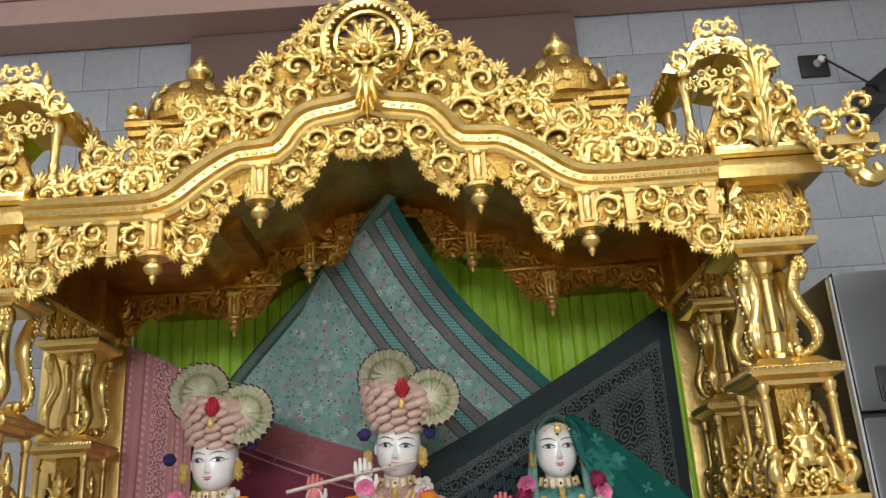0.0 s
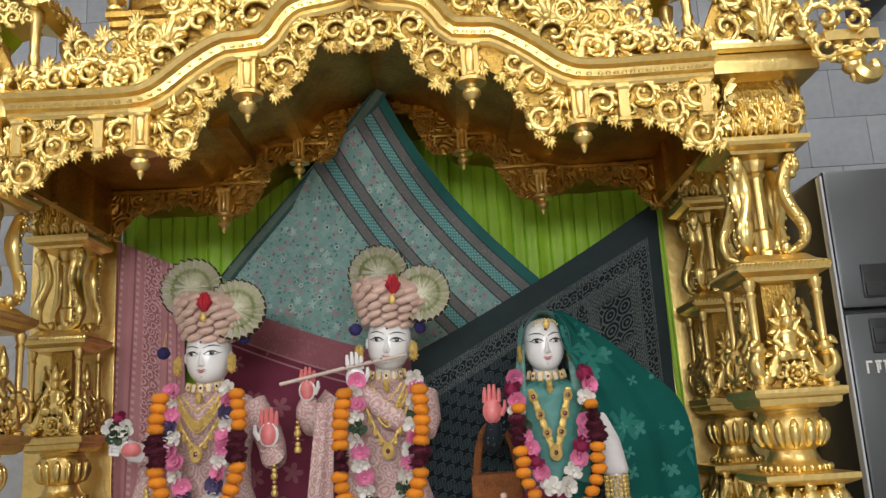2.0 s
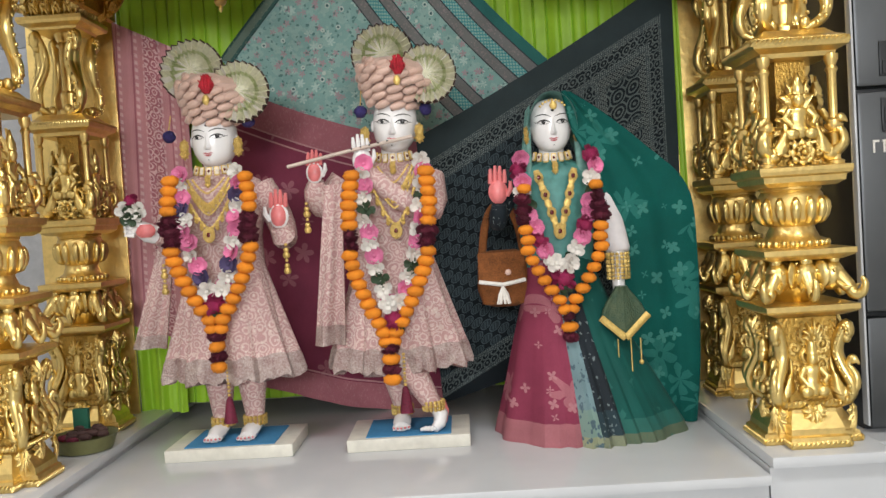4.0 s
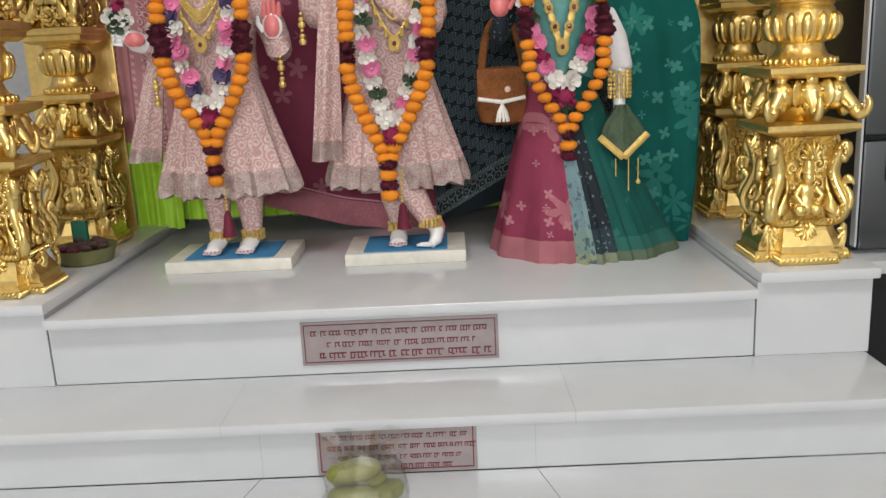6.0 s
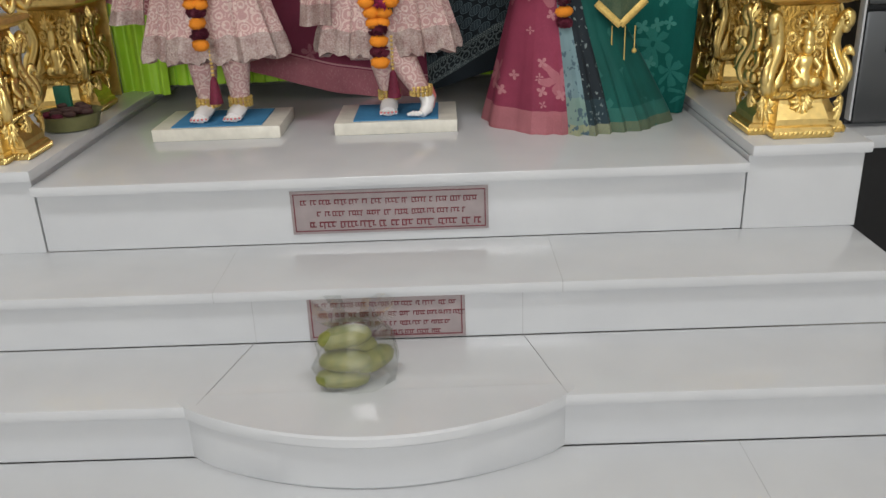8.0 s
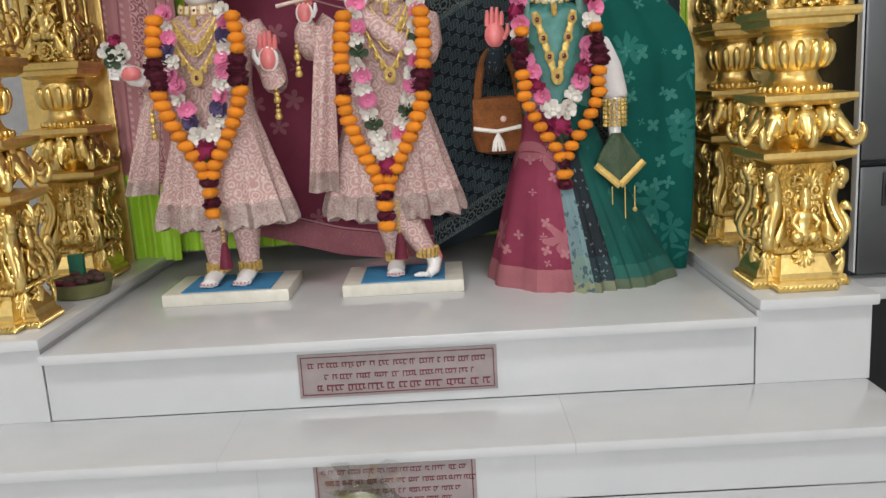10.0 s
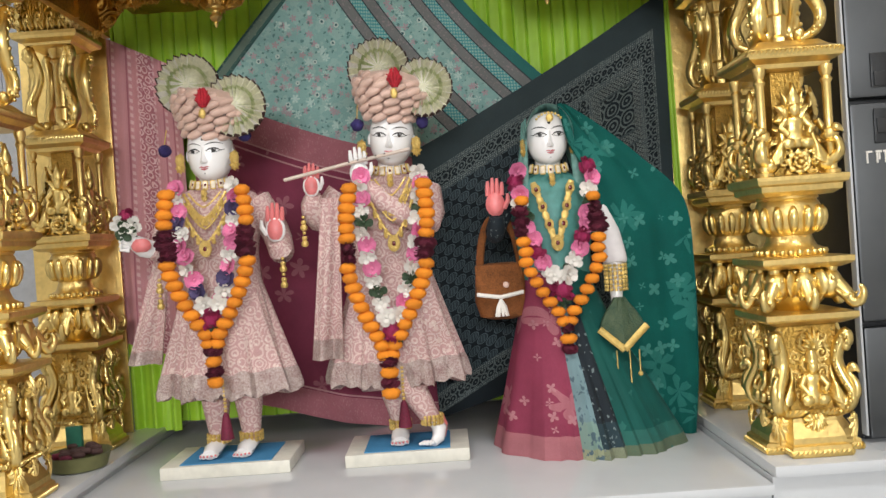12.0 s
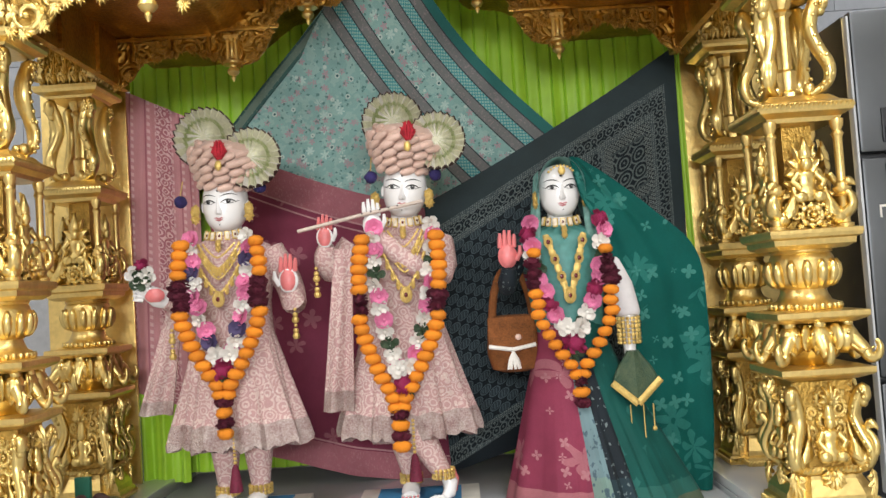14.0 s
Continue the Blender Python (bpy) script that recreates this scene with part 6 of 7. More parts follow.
hand_up(bm, (-0.09, 0.615, 0.89), -0.004, 0, 0, 0.95, 1)
scarf(bm, (-0.20, 0.86), (-0.245, 0.31), 0.06, 0.11, 0.66)
drawn_in(bm, K)
tagged(part("statue", bm, STATUE_MATS), "white painted statue in pale pink coat playing a flute", "statue", "statues on the altar")

# third statue: in a sari
KF = 0.956
bm = bmesh.new()
cx, cy = 0.555, 0.7
uvl = bm.loops.layers.uv.verify()
rows = [(-0.033, 0.325, 0.27, 0.635), (0.0, 0.315, 0.265, 0.632), (0.15, 0.255, 0.22, 0.61), (0.3, 0.195, 0.17, 0.585), (0.42, 0.15, 0.13, 0.57), (0.5, 0.125, 0.105, 0.56), (0.56, 0.115, 0.095, 0.555)]
n = 120
vs = []
for z, rx, ry, mx in rows:
    f = max(0, (0.5 - z) / 0.5)

    def pleat(a):
        front_ = math.exp(-((a - 4.75) / 0.55) ** 2)
        return 1 + 0.05 * f * math.sin(40 * a) * front_ + 0.03 * f * math.sin(11 * a)
    vs.append([bm.verts.new(p) for p in ring((mx, cy, z), rx, ry, n, pleat)])
for j, (a, b) in enumerate(zip(vs, vs[1:])):
    for i in range(n):
        ang = 2 * math.pi * (i + 0.5) / n
        f_ = bm.faces.new((a[i], a[(i + 1) % n], b[(i + 1) % n], b[i]))
        f_.material_index = 7 if math.pi / 2 < ang < 4.50 else 8 if ang < 4.70 else 9 if ang < 4.95 else 10
        for lp, (u, v) in zip(f_.loops, ((i, j), (i + 1, j), (i + 1, j + 1), (i, j + 1))):
            lp[uvl].uv = (u / n, 1 - rows[v][0] / 0.56 if v else 1)
bm.faces.new(vs[0][::-1]).material_index = 10
loft(bm, [ring((0.555, cy, z), rx, ry, 24) for z, rx, ry in ((0.52, 0.118, 0.095), (0.62, 0.125, 0.09), (0.74, 0.14, 0.092), (0.83, 0.15, 0.085), (0.87, 0.12, 0.07), (0.895, 0.06, 0.05))], mi=11)
head(bm, (0.553, cy - 0.02, 1.012), 0.071, 0.09, turn=0.002)
tube(bm, smoothline([(0.42, cy, 0.83), (0.36, cy, 0.72), (0.355, cy - 0.06, 0.70), (0.36, cy - 0.09, 0.76)], 3), [0.04, 0.038, 0.036, 0.034, 0.032, 0.031, 0.03, 0.03, 0.028, 0.024], 12, mi=9)
hand_up(bm, (0.358, 0.605, 0.755), 0.004, 3, 3, 0.95, 1)
tube(bm, smoothline([(0.69, cy, 0.83), (0.73, cy - 0.03, 0.70), (0.745, cy - 0.07, 0.6), (0.747, cy - 0.08, 0.57)], 3), [0.046, 0.046, 0.045, 0.044, 0.043, 0.042, 0.042, 0.042, 0.04, 0.034], 12, mi=12)
tube(bm, [(0.747, 0.62, 0.58), (0.742, 0.61, 0.5), (0.74, 0.6, 0.45)], [0.026, 0.022, 0.02], 10, mi=0)
for k in range(3):
    bangle(bm, (0.744, 0.615, 0.555 - 0.028 * k), 0.034, t=0.007)
drawn_in(bm, KF)
tagged(part("statue", bm, STATUE_MATS + [PINKSARI, BLUEPL, DARKPL, TEALSKIRT, AQUA, WHITESLEEVE]), "white painted statue in pink and teal sari, raised palm", "statue", "statues on the altar")

# teal veil over the head and down behind the shoulder
EDGE = [(0.62, 1.12), (0.72, 1.05), (0.86, 0.93), (1.0, 0.78), (1.025, 0.55), (1.02, 0.2), (1.0, -0.03)]
INNER = [(0.585, 1.12), (0.62, 0.98), (0.69, 0.85), (0.72, 0.65), (0.74, 0.42), (0.80, 0.18), (0.86, -0.03)]


def veilp(u, v):
    e, i_ = smoothline([(x, 0, z) for x, z in EDGE], 6), smoothline([(x, 0, z) for x, z in INNER], 6)
    j = min(len(e) - 1, int(round(v * (len(e) - 1))))
    q = i_[j] * (1 - u) + e[j] * u
    y = 0.61 + 0.05 * v + 0.03 * u + 0.009 * math.sin(10 * u + 2 * v) + 0.003 * math.sin(21 * u)
    return at_k((q.x, y, q.z), KF)


veil = thing("sari_veil", "dark teal gauze veil with pale flowers over head and shoulder", "veil")
part("drape", sheet(bmesh.new(), veilp, 24, 36, 0.003), TEAL, veil, angle=80)


def hood(u, v):
    a = math.pi * (1.0 - u)
    x = 0.555 + (0.078 + 0.04 * v) * math.cos(a)
    z = 1.015 + 0.1 * math.sin(a) - 0.20 * v * abs(math.cos(a)) ** 1.5
    return at_k((x, 0.60 + 0.17 * math.sin(math.pi * v * 0.5) + 0.02 * math.sin(a), z + 0.008 - 0.03 * v), KF)


VEILPALE = mat("sea_green_gauze", (0.16, 0.33, 0.29), 0.6, 0, 0.2, 60, 0.3)
part("hood", sheet(bmesh.new(), hood, 28, 8, 0.003), VEILPALE, veil, "pale sea-green gauze hood", angle=80)
for s, xb in ((-1, 0.43), (1, 0.71)):
    def fall(u, v, s=s, xb=xb):
        a = lerp((0.555 + s * 0.07, 0.66, 1.085), (0.555 + s * 0.075, 0.645, 0.86), v)
        b = lerp((0.555 + s * 0.085, 0.68, 1.07), (xb, 0.655, 0.81), v)
        return at_k(lerp(a, b, u) + Vector((0, 0.006 * math.sin(9 * u + 3 * v), 0)), KF)

    part("hood_fall", sheet(bmesh.new(), fall, 8, 16, 0.003), VEILPALE, veil, angle=80)

# ---- headdresses ----
bm = bmesh.new()
tube(bm, [(-1, 0, 0), (-0.75, 0, 0), (0, 0, 0.05), (0.75, 0, 0), (1, 0, 0)], [0.25, 0.75, 1.0, 0.75, 0.25], 8)
ROLL = mesh_of(bm, "padded_roll", TURBAN, angle=70)


def fan_bm(r):
    bm = bmesh.new()
    n = 52
    vi = [bm.verts.new((0.1 * r * math.cos(2 * math.pi * i / n), -0.012, 0.1 * r * math.sin(2 * math.pi * i / n))) for i in range(n)]
    prev = vi
    for j, (d, mi) in enumerate(((0.55, 0), (0.66, 1), (0.8, 0), (0.95, 0), (1.0, 2))):
        cur = []
        for i in range(n):
            a = 2 * math.pi * i / n
            cur.append(bm.verts.new((d * r * math.cos(a), (0.013 if i % 2 else -0.013) * (0.25 + d), d * r * math.sin(a) * (1 + 0.01 * math.sin(7 * a)))))
        for i in range(n):
            bm.faces.new((prev[i], prev[(i + 1) % n], cur[(i + 1) % n], cur[i])).material_index = 3 if mi == 0 and i % 4 == 0 else (1 if mi == 0 and j == 0 and i % 4 == 2 and i % 3 else mi)
        prev = cur
    bk = [bm.verts.new((r * math.cos(2 * math.pi * i / n), 0.012, r * math.sin(2 * math.pi * i / n))) for i in range(n)]
    for i in range(n):
        bm.faces.new((prev[i], prev[(i + 1) % n], bk[(i + 1) % n], bk[i])).material_index = 2
    bm.faces.new(bk)
    bm.faces.new(vi[::-1])
    return bm


FAN_ME = mesh_of(fan_bm(1.0), "fan", [FAN, FAN_GREEN, BROWN_TRIM, WHITEF], angle=20)


def turban(cx, cz, tilt, fans, tassels, tuft):
    t = thing("turban", "blush pink padded turban with two pleated cream fans", "turban", "turbans of the statues")
    c = at_k((cx, 0.73, cz), K)
    base = Matrix.Translation(c) @ pose(0, 0, 0, 0, tilt, 0)
    bm = bmesh.new()
    loft(bm, [ring((0, 0, z), r, r * 0.92, 28) for r, z in ((0.074, -0.05), (0.09, -0.01), (0.108, 0.03), (0.112, 0.062), (0.09, 0.085), (0.04, 0.1))])
    ob = part("cap", bm, TURBAN, t)
    ob.matrix_basis = base
    for row in range(6):
        z = -0.045 + 0.0245 * row
        r = (0.078, 0.091, 0.105, 0.116, 0.12, 0.1)[row]
        k = (10, 11, 13, 14, 14, 11)[row]
        for i in range(k):
            a = 2 * math.pi * (i + 0.5 * (row % 2)) / k
            put("padded_roll", ROLL, t, base @ pose(r * math.cos(a), 0.92 * r * math.sin(a), z + 0.016 * math.sin(a) - 0.05 * r / 0.1 * max(0, math.cos(a)) * (row > 3) * 0.4, 0, -24, math.degrees(a) + 90) @ Matrix.Diagonal((0.028, 0.0145, 0.0145, 1)))
    for fx, fy, fz, r, a in fans:
        ob = put("fan", FAN_ME, t, Matrix.Translation(at_k((fx, fy, fz), K)) @ pose(0, 0, 0, -6, a, 0) @ Matrix.Diagonal((r, 1, r, 1)), "pleated cream fan with a green braid")
    for px, pz in tassels:
        bm = bmesh.new()
        q = at_k((px, 0.70, pz), K)
        ball(bm, q, 0.021, u=10, v=8, rough=0.12)
        part("pompom", bm, NAVY, t)
        bm = bmesh.new()
        tube(bm, [q + Vector((0, 0, 0.02)), q + Vector((0.003, 0.02, 0.07))], 0.002, 5)
        part("cord", bm, ORNAMENT, t)
    q = at_k((tuft[0], 0.595, tuft[1]), K)
    bm = bmesh.new()
    for k in range(9):
        a = k * 0.7
        tube(bm, [q + Vector((0.006 * math.cos(a), 0.006 * math.sin(a), -0.025)), q + Vector((0.018 * math.cos(a), 0.01 * math.sin(a), 0.0)), q + Vector((0.008 * math.cos(a), 0.006 * math.sin(a), 0.035))], [0.003, 0.008, 0.001], 6)
        tube(bm, [q, q + Vector((0.026 * math.cos(a), -0.008, 0.006 + 0.03 * math.sin(a)))], [0.009, 0.001], 6)
    part("red_tuft", bm, RED, t)
    bm = bmesh.new()
    ball(bm, q + Vector((-0.004, -0.004, -0.045)), 0.014, u=10, v=8, scale=(0.8, 0.5, 1.2))
    part("brooch", bm, ORNAMENT, t)


turban(-0.605, 1.165, 9, [(-0.692, 0.78, 1.300, 0.106, 0), (-0.505, 0.67, 1.198, 0.1, 20)], [(-0.762, 1.062), (-0.483, 1.098)], (-0.59, 1.212))
turban(0.025, 1.18, 9, [(-0.012, 0.78, 1.312, 0.104, 0), (0.142, 0.68, 1.218, 0.096, 20)], [(-0.093, 1.105), (0.131, 1.10)], (0.05, 1.235))

# ---- jewellery ----


GEM = mat("dark_red_gem", (0.12, 0.008, 0.012), 0.15)
PEARL = mat("cream_enamel", (0.72, 0.62, 0.48), 0.35, 0, 0.1, 120, 0.2)
bm = bmesh.new()
box(bm, -0.0085, 0.0085, -0.003, 0.003, -0.015, 0.015, bev=0.002)
PLATE_ME = mesh_of(bm, "collar_plate", ORNAMENT)
bm = bmesh.new()
box(bm, -0.006, 0.006, -0.0045, -0.0032, -0.0115, 0.0115, bev=0.0005)
INLAY_ME = mesh_of(bm, "inlay", PEARL)
bm = bmesh.new()
ball(bm, (0, -0.0045, 0), 0.004, u=8, v=6, scale=(1, 0.5, 1.3))
GEM_ME = mesh_of(bm, "gem", GEM)
bm = bmesh.new()
for k in range(7):
    lobe(bm, (0, 0, 0.1), math.pi / 2 + 0.75 * (k - 3), 0.62 if k in (0, 6) else 0.5, 0.2, 0.9 * (1 if k > 3 else -1), 0.3)
for k in range(5):
    lobe(bm, (0, -0.02, -0.35), -math.pi / 2 + 0.55 * (k - 2), 0.55, 0.18, 0.7 * (k - 2) / 2, 0.3)
ball(bm, (0, -0.15, 0.0), 0.3, u=10, v=8, scale=(1, 0.6, 1.2))
ball(bm, (0, -0.1, -0.75), 0.14, u=8, v=6)
FILIGREE = mesh_of(bm, "ear_ornament", ORNAMENT)
bm = bmesh.new()
loft(bm, [ring((0, 0, z), r, r, 16) for r, z in ((0.7, 0.0), (1.0, 0.12), (0.95, 0.25), (0.7, 0.3))])
bmesh.ops.rotate(bm, matrix=Matrix.Rotation(radians(90), 3, "X"), verts=bm.verts[:])
MEDAL = mesh_of(bm, "medallion", ORNAMENT)


def beaded(bm, pts, r):
    """A chain whose thickness swells at every bead."""
    tube(bm, pts, [r * (1.0 if i % 2 else 0.5) for i in range(len(pts))], 6, flat=0.7)


def jewel(cx, cz, k, y, wide, long_, label, straps=False, ears=1.0):
    j = thing("necklace", label, "necklace", "necklaces of the statues")
    for i in range(7):
        a = math.pi * (0.14 + 0.72 * i / 6)
        c = at_k((cx - 0.066 * math.cos(a), y + 0.062 - 0.075 * math.sin(a), cz + 0.012 - 0.018 * math.sin(a)), k)
        m = Matrix.Translation(c) @ pose(0, 0, 0, -14, 0, math.degrees(a) - 90)
        put("collar_plate", PLATE_ME, j, m)
        put("inlay", INLAY_ME, j, m)
        if i % 2:
            put("gem", GEM_ME, j, m)
    drop = at_k((cx, y - 0.035, cz - 0.035), k)
    put("collar_pendant", FILIGREE, j, Matrix.Translation(drop) @ Matrix.Diagonal((0.022, 0.022, 0.03, 1)))
    rows = ((wide * 0.55, long_ * 0.3, 0.004), (wide * 0.72, long_ * 0.52, 0.0065), (wide * 0.86, long_ * 0.72, 0.0045), (wide, long_, 0.006))
    for row, (w, d, r) in enumerate(rows[2:] if straps else rows):
        if straps:
            # a flat linked strap on each side, with gem medallions
            if row:
                for s in (-1, 1):
                    bm = bmesh.new()
                    pts = [at_k((cx + s * w * (1 - 0.9 * t) * 0.85, y - 0.028 - 0.035 * math.sin(math.pi * 0.5 * t), cz - 0.045 - d * t), k) for t in [i / 24 for i in range(25)]]
                    tube(bm, pts, [0.011 if i % 3 else 0.008 for i in range(25)], 8, flat=0.3)
                    part("strap", bm, ORNAMENT, j)
                    for i in (3, 10, 17):
                        put("medallion", MEDAL, j, Matrix.Translation(pts[i] + Vector((0, 0.0, 0))) @ Matrix.Diagonal((0.015, 0.026, 0.018, 1)))
                        put("gem", GEM_ME, j, Matrix.Translation(pts[i] + Vector((0, -0.004, 0))) @ Matrix.Diagonal((1.6, 1.2, 1.6, 1)))
            continue
        bm = bmesh.new()
        n = 46
        pts = [at_k((cx + w * (2 * t - 1), y - 0.03 - 0.022 * math.sin(math.pi * t), cz - 0.03 - d * (1 - abs(2 * t - 1) ** 1.5)), k) for t in [i / n for i in range(n + 1)]]
        beaded(bm, pts, r)
        part("strand", bm, ORNAMENT, j)
        if row in (1, 3):
            for i in range(5, n - 3, 4):
                put("filigree_drop", FILIGREE, j, Matrix.Translation(pts[i] + Vector((0, -0.003, -0.01))) @ Matrix.Diagonal((0.015, 0.012, 0.02, 1)))
    end = at_k((cx, y - 0.062, cz - 0.05 - long_), k)
    put("pendant", MEDAL, j, Matrix.Translation(end) @ Matrix.Diagonal((0.02, 0.03, 0.026, 1)))
    put("gem", GEM_ME, j, Matrix.Translation(end + Vector((0, -0.004, 0))) @ Matrix.Diagonal((1.5, 1.2, 1.6, 1)))
    for s in (-1, 1):
        q = at_k((cx + s * (0.071 + 0.022 * ears), y + 0.035, cz + 0.085), k)
        put("ear_ornament", FILIGREE, j, Matrix.Translation(q) @ Matrix.Diagonal((0.034 * ears, 0.035, 0.046 if ears > 0.8 else 0.042, 1)), "gold filigree ear ornament")


jewel(-0.612, 0.935, K, 0.645, 0.1, 0.17, "gold collar, bead strands and ear ornaments on the statue")
jewel(0.012, 0.94, K, 0.645, 0.095, 0.2, "gold collar, bead strands and ear ornaments on the flute statue")
jewel(0.55, 0.905, KF, 0.62, 0.075, 0.2, "gold collar and long medallion strands on the sari statue", True, 0.55)

fo = thing("forehead_jewel", "small gold forehead ornament on the sari statue", "ornament")
bm = bmesh.new()
for k in range(9):
    a = math.pi * (0.2 + 0.6 * k / 8)
    ball(bm, at_k((0.555 - 0.05 * math.cos(a), 0.615 - 0.012 * math.sin(a), 1.045 + 0.045 * math.sin(a)), KF), 0.0045, u=6, v=5)
ball(bm, at_k((0.557, 0.597, 1.072), KF), 0.012, u=8, v=6, scale=(1, 0.5, 1.2))
part("jewel", bm, ORNAMENT, fo)

# ---- flower garlands ----
fl = random.Random(7)


def puff(r, seed, petals):
    bm, q = bmesh.new(), random.Random(seed)
    ball(bm, (0, 0, 0), r * 0.8, u=8, v=6, scale=(1, 0.8, 0.8))
    for k in range(petals):
        a, b = q.uniform(0, 6.28), q.uniform(-1, 1)
        c = math.sqrt(1 - b * b)
        d = Vector((c * math.cos(a), 0.85 * c * math.sin(a) - 0.1, 0.8 * b))
        s = d.cross(Vector((0.3, 0.5, 0.8))).normalized() * r * 0.3
        v = [bm.verts.new(d * r * 0.7 - s), bm.verts.new(d * r * 0.7 + s), bm.verts.new(d * r * 1.08 + s * 0.9), bm.verts.new(d * r * 1.16), bm.verts.new(d * r * 1.08 - s * 0.9)]
        bm.faces.new(v)
    return bm


def bloom(r, petals=6):
    bm = bmesh.new()
    for ringn, (k, l, tilt) in enumerate(((petals, 1.0, 0.25), (petals - 1, 0.7, 0.6))):
        for i in range(k):
            a = 2 * math.pi * (i + 0.5 * ringn) / k
            rows = []
            for t, w in ((0.1, 0.1), (0.5, 0.42), (0.85, 0.4), (1.0, 0.15)):
                c = Vector((math.cos(a) * t * l, -tilt * t - 0.15 * ringn, math.sin(a) * t * l)) * r
                s = Vector((-math.sin(a), 0, math.cos(a))) * w * l * r
                rows.append((bm.verts.new(c - s), bm.verts.new(c + Vector((0, 0.12 * r, 0))), bm.verts.new(c + s)))
            for p, q in zip(rows, rows[1:]):
                bm.faces.new((p[0], p[1], q[1], q[0]))
                bm.faces.new((p[1], p[2], q[2], q[1]))
    ball(bm, (0, -0.35 * r, 0), 0.2 * r, u=6, v=5)
    return bm


def pompom(seed):
    bm, q = bmesh.new(), random.Random(seed)
    rings = []
    for j in range(1, 8):
        t = math.pi * j / 8
        rings.append([(1.08 * math.sin(t) * math.cos(a) * k, 0.95 * math.sin(t) * math.sin(a) * k, -0.8 * math.cos(t) * k) for a, k in [(2 * math.pi * i / 14, 1 + (0.09 if (i + j) % 2 else -0.05) + q.uniform(-0.05, 0.05)) for i in range(14)]])
    loft(bm, rings)
    return bm


MARI = [mesh_of(pompom(s), "marigold", ORANGE) for s in (1, 2, 3)]
MARO = [mesh_of(puff(1.0, s, 60), "maroon_tuft", MAROON) for s in (4, 5)]
BLOOMS = {"pink_flower": mesh_of(bloom(1.0, 7), "pink_flower", PINKF), "white_flower": mesh_of(bloom(1.0, 5), "white_flower", WHITEF), "violet_flower": mesh_of(bloom(1.0, 8), "violet_flower", PURPLEF), "rose": mesh_of(puff(1.0, 8, 40), "rose", mat("crimson_rose", (0.40, 0.012, 0.10), 0.6, 0, 0.3, 130, 0.6)), "green_leaf": mesh_of(bloom(1.0, 4), "green_leaf", LEAFG)}


def turned():
    return pose(0, 0, 0, fl.uniform(-25, 25), fl.uniform(0, 360), fl.uniform(-25, 25))


def level():
    return pose(0, 0, 0, fl.uniform(-8, 8), fl.uniform(-8, 8), fl.uniform(0, 360))


def garland(cx, k, y, half, z_top, z_join, z_tip, maroon, r=0.0235, dx=0.0):
    """Strings of marigolds down both sides to a point, with a short tail."""
    g = thing("marigold_garland", "orange marigold garland with maroon flower tufts hanging to a point", "garland", "garlands on the statues")
    n = int((z_top - z_join) / 0.0305)
    for s in (-1, 1):
        for i in range(n):
            t = i / (n - 1)
            z = z_top + (z_join - z_top) * t
            w = half * (1 - max(0, (t - 0.42) / 0.58) ** 1.5) if t > 0.42 else half * (0.93 + 0.07 * math.sin(math.pi * t / 0.42))
            q = at_k((cx + dx * t + s * max(w, 0.012), y - 0.015 * math.sin(math.pi * t), z), k)
            red = maroon[0] < t < maroon[1]
            ms = MARO if red else MARI
            put("maroon_tuft" if red else "marigold", fl.choice(ms), g, Matrix.Translation(q) @ level() @ Matrix.Diagonal((r * (1.4 if red else 1.05), r * 1.05, r * (1.1 if red else 0.95), 1)))
    m = int((z_join - z_tip) / 0.034)
    for i in range(m):
        q = at_k((cx + dx, y - 0.01, z_join - 0.022 - 0.034 * i), k)
        red = i % 2 == 0
        put("maroon_tuft" if red else "marigold", fl.choice(MARO if red else MARI), g, Matrix.Translation(q) @ level() @ Matrix.Diagonal((r * 1.2, r, r, 1)))


def flowers(cx, k, y, half, z_top, z_join, order, dx=0.0, r=0.0295):
    g = thing("flower_garland", "garland of pink, white and violet flowers with a crimson rose", "garland", "garlands on the statues")
    n = int((z_top - z_join) / 0.036)
    for s in (-1, 1):
        for i in range(n):
            t = i / n
            w = half * (1 - t ** 2.2) * (1 + 0.1 * (i % 2))
            q = at_k((cx + dx * t + s * (w + 0.01), y - 0.022 * math.sin(math.pi * t), z_top + (z_join - z_top) * t), k)
            name = order[(i + (s > 0)) % len(order)]
            put(name, BLOOMS[name], g, Matrix.Translation(q) @ turned() @ Matrix.Diagonal((r, r, r, 1)))
    for name, dz, dxx, rr in (("white_flower", 0.03, -0.02, 1.1), ("white_flower", 0.03, 0.025, 1.1), ("rose", -0.02, 0.0, 1.3), ("green_leaf", -0.05, 0.0, 1.0)):
        q = at_k((cx + dx + dxx, y - 0.03, z_join + dz), k)
        put(name, BLOOMS[name], g, Matrix.Translation(q) @ turned() @ Matrix.Diagonal((r * rr, r * rr, r * rr, 1)))


garland(-0.60, K, 0.565, 0.135, 0.90, 0.40, 0.26, (0.24, 0.42), dx=-0.005)
flowers(-0.605, K, 0.595, 0.085, 0.92, 0.50, ["pink_flower", "white_flower", "pink_flower", "violet_flower", "white_flower", "pink_flower"])
garland(0.0, K, 0.56, 0.132, 0.88, 0.325, 0.18, (0.33, 0.47), dx=-0.03)
flowers(0.012, K, 0.59, 0.085, 0.92, 0.42, ["pink_flower", "white_flower", "pink_flower", "white_flower", "green_leaf", "white_flower"], dx=-0.02)
garland(0.555, KF, 0.53, 0.125, 0.80, 0.40, 0.28, (0.06, 0.3), dx=0.005, r=0.021)
